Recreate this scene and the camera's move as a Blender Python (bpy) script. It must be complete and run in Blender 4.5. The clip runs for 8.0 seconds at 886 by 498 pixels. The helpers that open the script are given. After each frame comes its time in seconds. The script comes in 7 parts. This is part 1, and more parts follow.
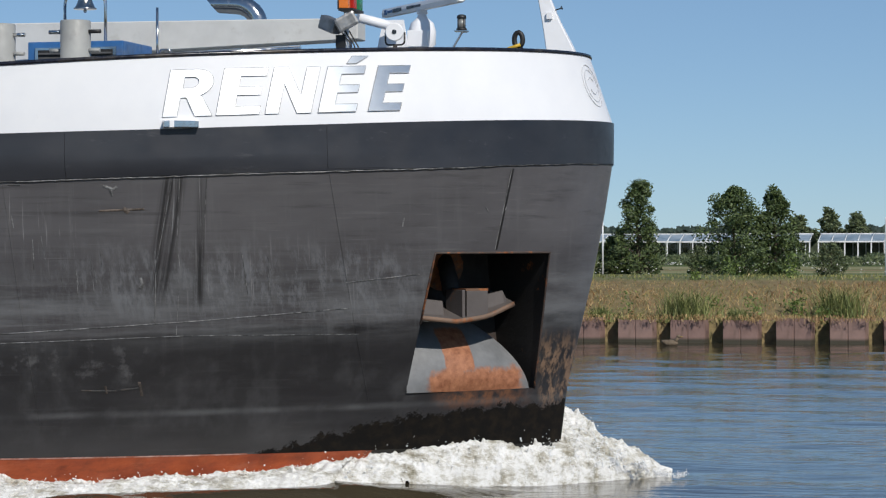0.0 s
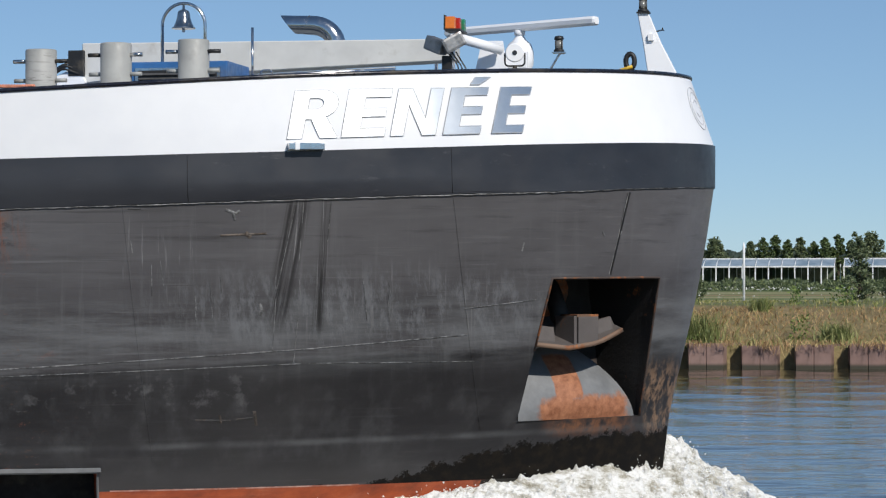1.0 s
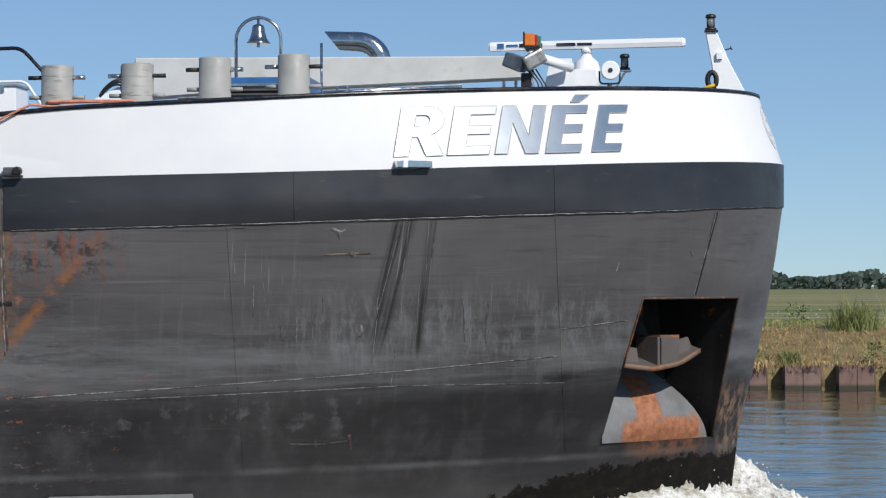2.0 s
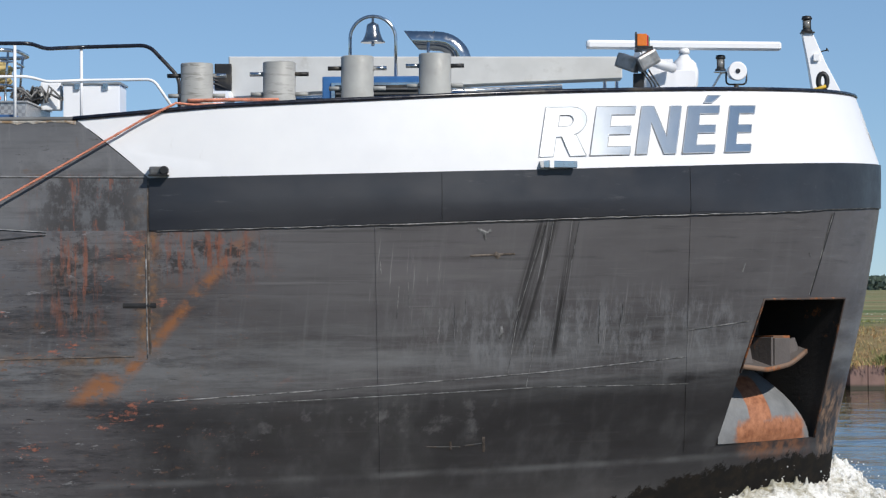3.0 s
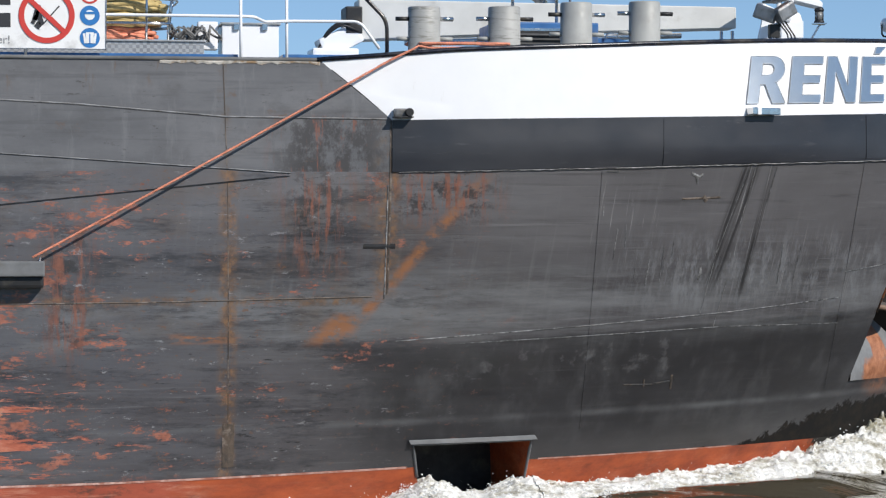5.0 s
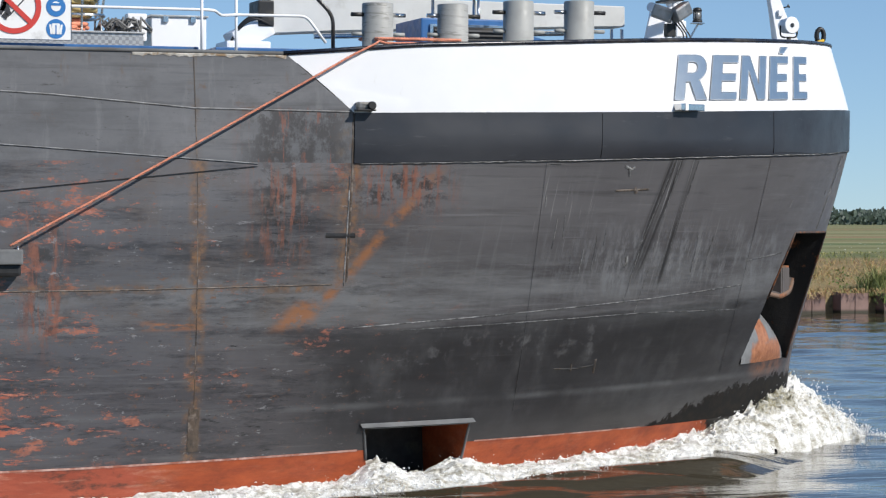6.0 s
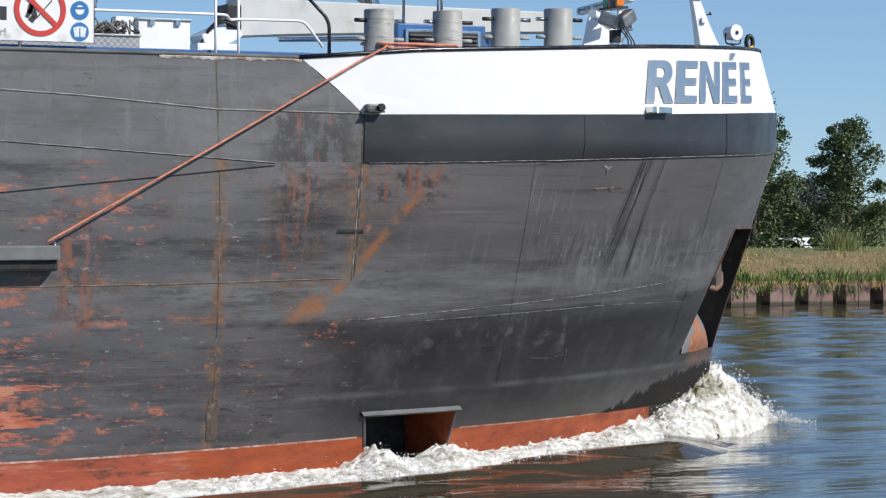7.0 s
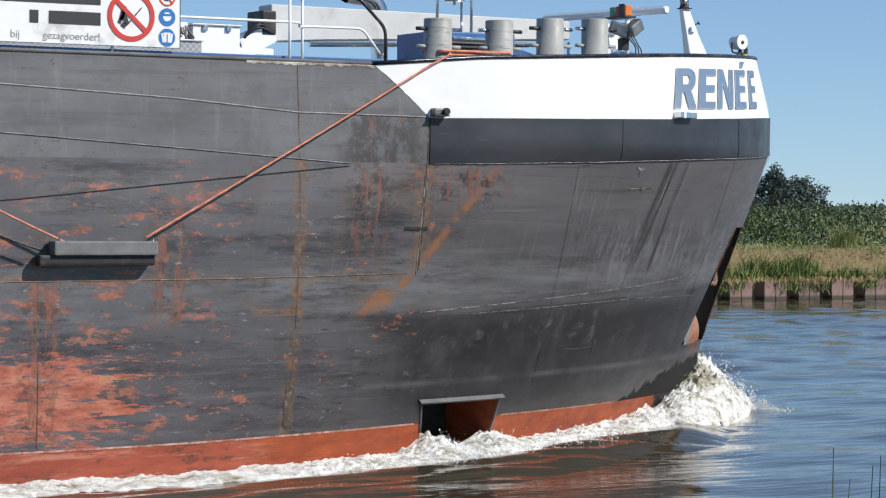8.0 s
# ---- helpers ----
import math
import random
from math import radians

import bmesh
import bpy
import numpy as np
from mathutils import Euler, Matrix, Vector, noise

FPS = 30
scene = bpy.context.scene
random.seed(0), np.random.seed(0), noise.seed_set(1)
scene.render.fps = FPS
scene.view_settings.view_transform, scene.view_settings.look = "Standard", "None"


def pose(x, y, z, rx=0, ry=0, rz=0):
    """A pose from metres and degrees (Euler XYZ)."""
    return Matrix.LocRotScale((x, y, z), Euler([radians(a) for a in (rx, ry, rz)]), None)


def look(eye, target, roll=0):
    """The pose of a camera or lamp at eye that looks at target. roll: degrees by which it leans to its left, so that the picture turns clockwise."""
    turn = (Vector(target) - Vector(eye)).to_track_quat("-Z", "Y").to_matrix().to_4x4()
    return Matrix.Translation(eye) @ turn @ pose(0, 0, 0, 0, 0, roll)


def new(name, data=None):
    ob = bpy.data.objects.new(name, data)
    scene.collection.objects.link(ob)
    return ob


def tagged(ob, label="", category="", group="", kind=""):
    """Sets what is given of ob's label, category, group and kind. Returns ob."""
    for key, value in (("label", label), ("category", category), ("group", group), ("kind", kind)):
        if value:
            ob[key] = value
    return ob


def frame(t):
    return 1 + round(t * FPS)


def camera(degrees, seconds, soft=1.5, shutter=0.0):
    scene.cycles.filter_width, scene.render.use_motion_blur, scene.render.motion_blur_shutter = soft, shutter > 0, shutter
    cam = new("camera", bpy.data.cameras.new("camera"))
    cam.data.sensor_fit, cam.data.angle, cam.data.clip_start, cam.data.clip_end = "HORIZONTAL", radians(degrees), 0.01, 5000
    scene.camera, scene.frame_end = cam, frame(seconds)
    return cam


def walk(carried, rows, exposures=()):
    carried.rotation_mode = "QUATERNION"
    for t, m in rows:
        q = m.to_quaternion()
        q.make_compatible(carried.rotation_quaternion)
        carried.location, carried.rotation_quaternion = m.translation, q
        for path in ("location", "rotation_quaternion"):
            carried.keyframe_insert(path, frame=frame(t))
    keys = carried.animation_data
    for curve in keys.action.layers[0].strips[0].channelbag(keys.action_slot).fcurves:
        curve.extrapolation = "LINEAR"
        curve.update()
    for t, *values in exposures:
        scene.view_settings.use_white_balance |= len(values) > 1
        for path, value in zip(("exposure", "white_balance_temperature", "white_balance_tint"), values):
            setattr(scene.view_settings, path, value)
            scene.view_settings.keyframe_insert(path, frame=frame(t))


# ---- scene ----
# ---------------------------------------------------------------- camera
EYE = Vector((0.0, 0.0, 2.95))
# seconds, heading to the right of straight across the canal, tilt, lean, way made by the ship
TRACK = [
    (0.0, -13.278, -0.206, -0.115, 0.0), (0.5, -12.09, 0.067, -0.149, 1.098), (1.0, -10.197, 0.353, -0.18, 2.933),
    (1.2, -9.449, 0.381, -0.209, 3.645), (2.3, -3.794, 0.916, -0.30, 7.46), (2.5, -3.002, 0.922, -0.38, 8.162),
    (3.0, -0.856, 0.842, -0.297, 9.958), (3.5, 1.737, 0.511, -0.424, 11.777), (4.0, 3.983, 0.143, -0.381, 13.603),
    (4.5, 6.484, -0.152, -0.289, 15.417), (4.7, 7.68, -0.29, -0.20, 16.139), (5.8, 16.625, -0.629, 0.15, 20.114),
    (6.0, 18.293, -0.654, 0.118, 20.836), (6.5, 21.896, -0.699, 0.164, 22.669), (7.0, 25.134, -0.723, 0.105, 24.436),
    (7.5, 27.836, -0.755, 0.063, 26.269), (8.0, 30.01, -0.767, 0.326, 28.0)]


def aim(yaw, tilt, lean):
    a, b = radians(yaw), radians(tilt)
    way = Vector((math.sin(a) * math.cos(b), math.cos(a) * math.cos(b), math.sin(b)))
    return look(EYE, EYE + way * 10, lean)


cam = camera(19.37, 8.0, soft=1.25)
walk(cam, [(t, aim(yaw, tilt, lean)) for t, yaw, tilt, lean, _ in TRACK], exposures=[(0.0, -0.34, 6450, 10), (1.0, -0.24, 6450, 10), (2.5, -0.16, 6450, 10), (4.5, 0.02, 6450, 10), (6.5, 0.06, 6450, 10), (8.0, 0.1, 6450, 10)])

# ---------------------------------------------------------------- light
SUN = Vector((0.62, -0.74, 0.74)).normalized()
world = bpy.data.worlds.new("sky")
world.use_nodes = True
scene.world = world
wn = world.node_tree
sky = wn.nodes.new("ShaderNodeTexSky")
sky.sky_type = "NISHITA"
sky.sun_disc = False
sky.sun_elevation = math.asin(SUN.z)
sky.sun_rotation = math.atan2(SUN.x, SUN.y)
sky.altitude = 2500
sky.air_density, sky.dust_density, sky.ozone_density = 0.8, 0.15, 3.0
wn.nodes["Background"].inputs["Strength"].default_value = 0.14
tint = wn.nodes.new("ShaderNodeMix")
tint.data_type, tint.blend_type = "RGBA", "MULTIPLY"
tint.inputs["Factor"].default_value = 1.0
tint.inputs["B"].default_value = (0.99, 1.23, 1.43, 1)
soft_sky = wn.nodes.new("ShaderNodeGamma")
soft_sky.inputs["Gamma"].default_value = 0.65
wn.links.new(sky.outputs[0], soft_sky.inputs["Color"])
wn.links.new(soft_sky.outputs[0], tint.inputs["A"])
wn.links.new(tint.outputs["Result"], wn.nodes["Background"].inputs["Color"])
sun_lamp = bpy.data.lights.new("sun", "SUN")
sun_lamp.energy, sun_lamp.angle, sun_lamp.color = 4.8, radians(0.5), (1.0, 0.95, 0.87)
sun = new("sun", sun_lamp)
sun.matrix_world = look(SUN * 200, (0, 0, 0))


# ---------------------------------------------------------------- material helpers
def mat(name, colour, rough=0.6, metal=0.0, spec=0.5):
    m = bpy.data.materials.new(name)
    m.use_nodes = True
    b = m.node_tree.nodes["Principled BSDF"]
    b.inputs["Base Color"].default_value = (*colour, 1)
    b.inputs["Roughness"].default_value = rough
    b.inputs["Metallic"].default_value = metal
    b.inputs["Specular IOR Level"].default_value = spec
    return m


class Nodes:
    """Short hand for node trees."""

    def __init__(self, m):
        self.t = m.node_tree
        self.b = self.t.nodes["Principled BSDF"]

    def add(self, kind):
        return self.t.nodes.new(kind)

    def link(self, a, b):
        self.t.links.new(a, b)

    def coords(self, scale=(1, 1, 1), kind="Object", loc=(0, 0, 0)):
        c = self.add("ShaderNodeTexCoord")
        mp = self.add("ShaderNodeMapping")
        mp.inputs["Scale"].default_value = scale
        mp.inputs["Location"].default_value = loc
        self.link(c.outputs[kind], mp.inputs["Vector"])
        return mp.outputs[0]

    def noise(self, scale, detail=4, rough=0.55, vec=(1, 1, 1), loc=(0, 0, 0), dist=0.0):
        n = self.add("ShaderNodeTexNoise")
        n.inputs["Scale"].default_value, n.inputs["Detail"].default_value = scale, detail
        n.inputs["Roughness"].default_value, n.inputs["Distortion"].default_value = rough, dist
        self.link(self.coords(vec, loc=loc), n.inputs["Vector"])
        return n.outputs["Fac"]

    def ramp(self, src, *stops):
        r = self.add("ShaderNodeValToRGB")
        while len(r.color_ramp.elements) < len(stops):
            r.color_ramp.elements.new(0.5)
        for e, (p, c) in zip(r.color_ramp.elements, stops):
            e.position = p
            e.color = (c, c, c, 1) if isinstance(c, (int, float)) else (*c, 1)
        self.link(src, r.inputs["Fac"])
        return r.outputs["Color"]

    def mix(self, fac, a, b, mode="MIX"):
        n = self.add("ShaderNodeMix")
        n.data_type, n.blend_type = "RGBA", mode
        for sock, v in ((n.inputs["Factor"], fac), (n.inputs["A"], a), (n.inputs["B"], b)):
            if isinstance(v, (int, float)):
                sock.default_value = v if sock.name == "Factor" else (v, v, v, 1)
            elif isinstance(v, tuple):
                sock.default_value = (*v, 1)
            else:
                self.link(v, sock)
        return n.outputs["Result"]

    def math(self, op, a, b=0.0):
        n = self.add("ShaderNodeMath")
        n.operation = op
        for s, v in zip(n.inputs, (a, b)):
            if isinstance(v, (int, float)):
                s.default_value = v
            else:
                self.link(v, s)
        return n.outputs[0]

    def axis(self, k, kind="Object"):
        c = self.add("ShaderNodeTexCoord")
        s = self.add("ShaderNodeSeparateXYZ")
        self.link(c.outputs[kind], s.inputs[0])
        return s.outputs[k]

    def between(self, src, lo, hi, soft=0.1):
        """1 inside lo..hi, with soft flanks."""
        a = self.add("ShaderNodeMapRange")
        a.interpolation_type = "SMOOTHSTEP"
        a.inputs["From Min"].default_value, a.inputs["From Max"].default_value = lo - soft, lo + soft
        self.link(src, a.inputs["Value"])
        b = self.add("ShaderNodeMapRange")
        b.interpolation_type = "SMOOTHSTEP"
        b.inputs["From Min"].default_value, b.inputs["From Max"].default_value = hi - soft, hi + soft
        b.inputs["To Min"].default_value, b.inputs["To Max"].default_value = 1, 0
        self.link(src, b.inputs["Value"])
        return self.math("MULTIPLY", a.outputs[0], b.outputs[0])

    def sheared(self, slope, across, along, loc=0.0):
        """Coordinates that lean with z: x moves by slope for each metre of height."""
        c = self.add("ShaderNodeCombineXYZ")
        s = self.math("SUBTRACT", self.axis(0), self.math("MULTIPLY", self.axis(2), slope))
        self.link(self.math("MULTIPLY", s, across), c.inputs[0])
        self.link(self.math("ADD", self.math("MULTIPLY", self.axis(2), along), loc), c.inputs[2])
        return s, c.outputs[0]

    def noise_on(self, vec, scale=1.0, detail=4, rough=0.6):
        n = self.add("ShaderNodeTexNoise")
        n.inputs["Scale"].default_value, n.inputs["Detail"].default_value = scale, detail
        n.inputs["Roughness"].default_value = rough
        self.link(vec, n.inputs["Vector"])
        return n.outputs["Fac"]

    def all_of(self, *masks):
        out = masks[0]
        for m in masks[1:]:
            out = self.math("MULTIPLY", out, m)
        return out

    def colour(self, src):
        self.link(src, self.b.inputs["Base Color"])

    def rough(self, src):
        self.link(src, self.b.inputs["Roughness"])

    def bump(self, src, strength=0.3, distance=0.01):
        n = self.add("ShaderNodeBump")
        n.inputs["Strength"].default_value, n.inputs["Distance"].default_value = strength, distance
        self.link(src, n.inputs["Height"])
        self.link(n.outputs[0], self.b.inputs["Normal"])


def worn(name, colour, rough=0.5, metal=0.0, scale=6.0, spread=0.25, bump=0.1, dirt=(0.12, 0.1, 0.07), dirty=0.15):
    """Paint or metal with uneven tone, grain and some dirt."""
    m = mat(name, colour, rough, metal)
    n = Nodes(m)
    dark = tuple(c * (1 - spread) for c in colour)
    light = tuple(min(1, c * (1 + spread * 0.5)) for c in colour)
    c = n.ramp(n.noise(scale, 5), (0.3, dark), (0.7, light))
    c = n.mix(n.ramp(n.noise(scale * 0.6, 6, 0.65, loc=(3, 7, 1)), (0.62 - dirty * 0.5, 0.0), (0.8, 0.8)), c, dirt)
    n.colour(c)
    n.rough(n.ramp(n.noise(scale * 3, 3), (0.3, max(0.02, rough - 0.1)), (0.7, min(1, rough + 0.12))))
    if bump:
        n.bump(n.noise(scale * 8, 3), bump, 0.004)
    return m


def mesh_object(name, bm, materials, parent=None):
    me = bpy.data.meshes.new(name)
    bm.to_mesh(me)
    bm.free()
    for m in materials if isinstance(materials, (list, tuple)) else [materials]:
        me.materials.append(m)
    ob = new(name, me)
    if parent:
        ob.parent = parent
    return ob


def part(name, bm, material, parent, label=""):
    ob = mesh_object(name, bm, material, parent)
    if label:
        ob["label"] = label
    return ob


def from_arrays(name, verts, faces, materials, parent=None, smooth=False, index=None):
    me = bpy.data.meshes.new(name)
    me.from_pydata([tuple(v) for v in verts], [], [tuple(f) for f in faces])
    for m in materials if isinstance(materials, (list, tuple)) else [materials]:
        me.materials.append(m)
    if smooth:
        me.polygons.foreach_set("use_smooth", [True] * len(me.polygons))
    if index is not None:
        me.polygons.foreach_set("material_index", index)
    me.update()
    ob = new(name, me)
    if parent:
        ob.parent = parent
    return ob


def add_box(bm, size, m=Matrix(), bevel=0.0):
    r = bmesh.ops.create_cube(bm, size=1.0, matrix=m @ Matrix.Diagonal((*size, 1)))
    if bevel:
        edges = list({e for v in r["verts"] for e in v.link_edges})
        bmesh.ops.bevel(bm, geom=edges, offset=bevel, segments=2, affect="EDGES", profile=0.7)
    return bm


def add_tube(bm, points, radius, sides=10, caps=True):
    """A round bar along points."""
    pts = [Vector(p) for p in points]
    rings = []
    side = None
    for i, p in enumerate(pts):
        way = (pts[min(i + 1, len(pts) - 1)] - pts[max(i - 1, 0)]).normalized()
        if side is None:
            side = way.orthogonal().normalized()
        side = (side - way * side.dot(way)).normalized()
        up = way.cross(side)
        r = radius[i] if isinstance(radius, (list, tuple)) else radius
        rings.append([bm.verts.new(p + (side * math.cos(a) + up * math.sin(a)) * r) for a in [2 * math.pi * k / sides for k in range(sides)]])
    for a, b in zip(rings, rings[1:]):
        for k in range(sides):
            f = bm.faces.new((a[k], a[(k + 1) % sides], b[(k + 1) % sides], b[k]))
            f.smooth = True
    if caps:
        bm.faces.new(rings[0][::-1])
        bm.faces.new(rings[-1])
    return bm


def add_lathe(bm, profile, m=Matrix(), sides=20):
    """A turned body: (radius, height) from bottom to top."""
    rings = [[bm.verts.new(m @ Vector((r * math.cos(a), r * math.sin(a), z))) for a in [2 * math.pi * k / sides for k in range(sides)]] for r, z in profile]
    for a, b in zip(rings, rings[1:]):
        for k in range(sides):
            f = bm.faces.new((a[k], a[(k + 1) % sides], b[(k + 1) % sides], b[k]))
            f.smooth = True
    bm.faces.new(rings[0][::-1])
    bm.faces.new(rings[-1])
    return bm


def arc(cx, cz, r, a0, a1, n, y=0.0):
    return [Vector((cx + r * math.cos(radians(a0 + (a1 - a0) * i / n)), y, cz + r * math.sin(radians(a0 + (a1 - a0) * i / n)))) for i in range(n + 1)]


def bend(points, r=0.08, n=5):
    """Rounds the corners of a polyline."""
    pts = [Vector(p) for p in points]
    out = [pts[0]]
    for a, b, c in zip(pts, pts[1:], pts[2:]):
        d1, d2 = (a - b), (c - b)
        k = min(r, d1.length * 0.45, d2.length * 0.45)
        p, q = b + d1.normalized() * k, b + d2.normalized() * k
        for i in range(n + 1):
            t = i / n
            out.append(p * (1 - t) ** 2 + b * 2 * t * (1 - t) + q * t * t)
    return out + [pts[-1]]


# ---------------------------------------------------------------- materials
def hull_paint():
    m = mat("hull_paint", (0.05, 0.048, 0.05), 0.45)
    n = Nodes(m)
    x, z = n.axis(0), n.axis(2)
    c = n.ramp(n.noise(1.3, 6, 0.6, (0.5, 1, 1.6)), (0.3, (0.05, 0.047, 0.051)), (0.7, (0.091, 0.088, 0.094)))
    # paler, uneven tone on the upper strakes
    c = n.mix(n.math("MULTIPLY", n.between(z, 2.8, 4.5, 0.45), n.ramp(n.noise(1.1, 5, 0.6, (0.35, 1, 1.4), (3, 1, 7)), (0.3, 0.4), (0.7, 0.9))), c, (0.138, 0.134, 0.141))
    # long scrapes that run with the ship
    long_ = n.noise(3.0, 7, 0.7, (0.16, 0.3, 3.2), dist=0.3)
    c = n.mix(n.ramp(long_, (0.52, 0.0), (0.74, 0.5)), c, (0.155, 0.155, 0.16))
    c = n.mix(n.ramp(n.noise(5.0, 7, 0.72, (0.07, 0.3, 4.5), (8, 4, 2)), (0.58, 0.0), (0.68, 0.55)), c, (0.17, 0.17, 0.175))
    # repainted darker foot below a ragged edge
    foot_edge = n.math("ADD", n.math("SUBTRACT", z, n.math("MULTIPLY", n.math("ADD", x, 13.0), 0.045)), n.math("MULTIPLY", n.noise(2.0, 6, 0.7, (0.6, 1, 1), (6, 6, 6)), -0.06))
    c = n.mix(n.all_of(n.between(foot_edge, 0.3, 1.74, 0.03), n.between(x, -13.6, 0, 0.5), n.ramp(n.noise(1.6, 6, 0.65, (0.5, 1, 1.2), (2, 9, 5)), (0.3, 0.7), (0.7, 0.92))), c, (0.014, 0.014, 0.016))
    c = n.mix(n.ramp(n.noise(4.0, 6, 0.7, (0.1, 0.3, 3.5), (5, 2, 9)), (0.55, 0.0), (0.75, 0.6)), c, (0.026, 0.025, 0.027))
    # chafed belt at quay height
    belt = n.between(n.math("ADD", z, n.math("MULTIPLY", x, -0.02)), 2.05, 2.75, 0.22)
    belt = n.math("MULTIPLY", belt, n.ramp(n.noise(2.2, 7, 0.72, (0.3, 0.3, 2.2), (1, 0, 4)), (0.36, 0.0), (0.64, 0.72)))
    c = n.mix(belt, c, (0.185, 0.192, 0.2))
    chafe = n.math("MULTIPLY", n.between(x, -10.6, -6.9, 0.9), n.between(z, 2.1, 2.85, 0.25))
    chafe = n.math("MULTIPLY", chafe, n.ramp(n.noise(4.5, 9, 0.8, (1.8, 0.5, 0.5), (2, 8, 1)), (0.48, 0.0), (0.6, 0.6)))
    c = n.mix(chafe, c, (0.225, 0.235, 0.25))
    # upright runs of dirt
    _, lean = n.sheared(0.12, 11.0, 0.7)
    runs = n.ramp(n.noise_on(lean, 1.0, 5, 0.65), (0.54, 0.0), (0.72, 0.45))
    c = n.mix(n.math("MULTIPLY", runs, n.between(z, 1.9, 3.7, 0.5)), c, (0.16, 0.16, 0.165))
    pale = n.ramp(n.noise_on(n.sheared(0.1, 30.0, 1.1, 5.0)[1], 1.0, 4, 0.6), (0.6, 0.0), (0.68, 0.8))
    spots = n.math("MAXIMUM", n.all_of(n.between(x, -11.1, -10.3, 0.15), n.between(z, 2.7, 3.6, 0.25)), n.all_of(n.between(x, -9.7, -7.5, 0.4), n.between(z, 2.25, 2.85, 0.25)))
    c = n.mix(n.math("MULTIPLY", pale, spots), c, (0.26, 0.26, 0.265))
    # two leaning runs of tar with bare scratches between the strands
    for slope, at, half, low, soft in ((0.28, -10.285, 0.1, 2.35, 0.05), (0.165, -9.6, 0.045, 2.25, 0.03)):
        s, strands = n.sheared(slope, 26.0, 0.55, at)
        area = n.all_of(n.between(s, at - half, at + half, soft), n.between(z, low, 3.68, 0.16))
        c = n.mix(n.math("MULTIPLY", area, 0.25), c, (0.035, 0.034, 0.036))
        c = n.mix(n.math("MULTIPLY", area, n.ramp(n.noise_on(strands, 1.0, 5, 0.7), (0.46, 0.0), (0.58, 0.85))), c, (0.013, 0.013, 0.014))
        bright = n.ramp(n.noise_on(n.sheared(slope * 0.75, 46.0, 0.8, at + 4.0)[1], 1.0, 4, 0.6), (0.6, 0.0), (0.66, 0.8))
        c = n.mix(n.all_of(area, bright, n.between(z, 2.7, 3.68, 0.3)), c, (0.32, 0.32, 0.325))
    # pale bloom low down
    bloom = n.math("MULTIPLY", n.between(z, 0.75, 1.75, 0.3), n.ramp(n.noise(3.0, 4, 0.6, (1.0, 1, 0.5), (8, 1, 1)), (0.5, 0.0), (0.72, 0.3)))
    c = n.mix(bloom, c, (0.12, 0.122, 0.126))
    blots = n.all_of(n.between(z, 1.35, 1.85, 0.12), n.between(x, -12.6, -9.8, 0.4), n.ramp(n.noise(5.0, 5, 0.65, (0.9, 1, 0.8), (4, 4, 1)), (0.56, 0.0), (0.68, 0.5)))
    c = n.mix(blots, c, (0.15, 0.15, 0.155))
    ledge = n.all_of(n.between(n.math("ADD", z, n.math("MULTIPLY", x, -0.012)), 1.09, 1.15, 0.03), n.ramp(n.noise(2.0, 5, 0.6, (0.5, 1, 1), (1, 1, 5)), (0.4, 0.1), (0.6, 0.5)))
    c = n.mix(ledge, c, (0.14, 0.145, 0.15))
    # brown film, black wear and rust towards the hold
    aft = n.between(x, -60, -12.6, 1.2)
    film = n.math("MULTIPLY", aft, n.ramp(n.noise(2.0, 7, 0.7, (0.8, 1, 1.0), (2, 2, 2)), (0.48, 0.0), (0.68, 0.55)))
    film = n.math("MULTIPLY", film, n.between(z, 1.9, 3.75, 0.35))
    c = n.mix(film, c, (0.1, 0.066, 0.04))
    far_aft = n.between(x, -60, -15.0, 0.8)
    c = n.mix(n.math("MULTIPLY", far_aft, n.ramp(n.noise(1.7, 7, 0.72, (0.6, 1, 1.3), (1, 8, 3)), (0.4, 0.0), (0.62, 0.75))), c, (0.088, 0.09, 0.102))
    black = n.math("MULTIPLY", aft, n.ramp(n.noise(2.0, 10, 0.78, (0.38, 1, 2.3), (9, 3, 1)), (0.5, 0.0), (0.62, 0.75)))
    c = n.mix(black, c, (0.022, 0.022, 0.026))
    nicks = n.math("MULTIPLY", aft, n.ramp(n.noise(9.0, 8, 0.8, (0.35, 1, 2.6), (5, 3, 8)), (0.6, 0.0), (0.64, 0.85)))
    c = n.mix(nicks, c, (0.016, 0.016, 0.018))
    rust = n.all_of(aft, n.ramp(n.math("ADD", n.noise(3.4, 10, 0.82, (0.5, 1, 1.4), (4, 0, 3)), n.math("MULTIPLY", n.between(x, -60, -15.6, 0.8), 0.05)), (0.595, 0.0), (0.62, 0.95)), n.between(z, 0.5, 3.6, 0.2))
    c = n.mix(rust, c, n.ramp(n.noise(8, 5, 0.7, loc=(1, 2, 3)), (0.35, (0.18, 0.065, 0.04)), (0.65, (0.4, 0.15, 0.1))))
    # red primer laid bare low on the side
    low = n.all_of(n.between(x, -60, -16.9, 1.7), n.between(z, 0.5, 1.45, 0.45))
    bare = n.math("ADD", n.noise(1.7, 10, 0.8, (0.4, 1, 3.0), (0, 3, 5)), n.math("MULTIPLY", low, 0.26))
    red = n.math("MULTIPLY", n.ramp(bare, (0.63, 0.0), (0.645, 1.0)), n.ramp(low, (0.02, 0.0), (0.12, 1.0)))
    chips = n.ramp(n.noise(7, 8, 0.8, (0.3, 1, 2.0), (2, 6, 4)), (0.43, 0.0), (0.46, 1.0))
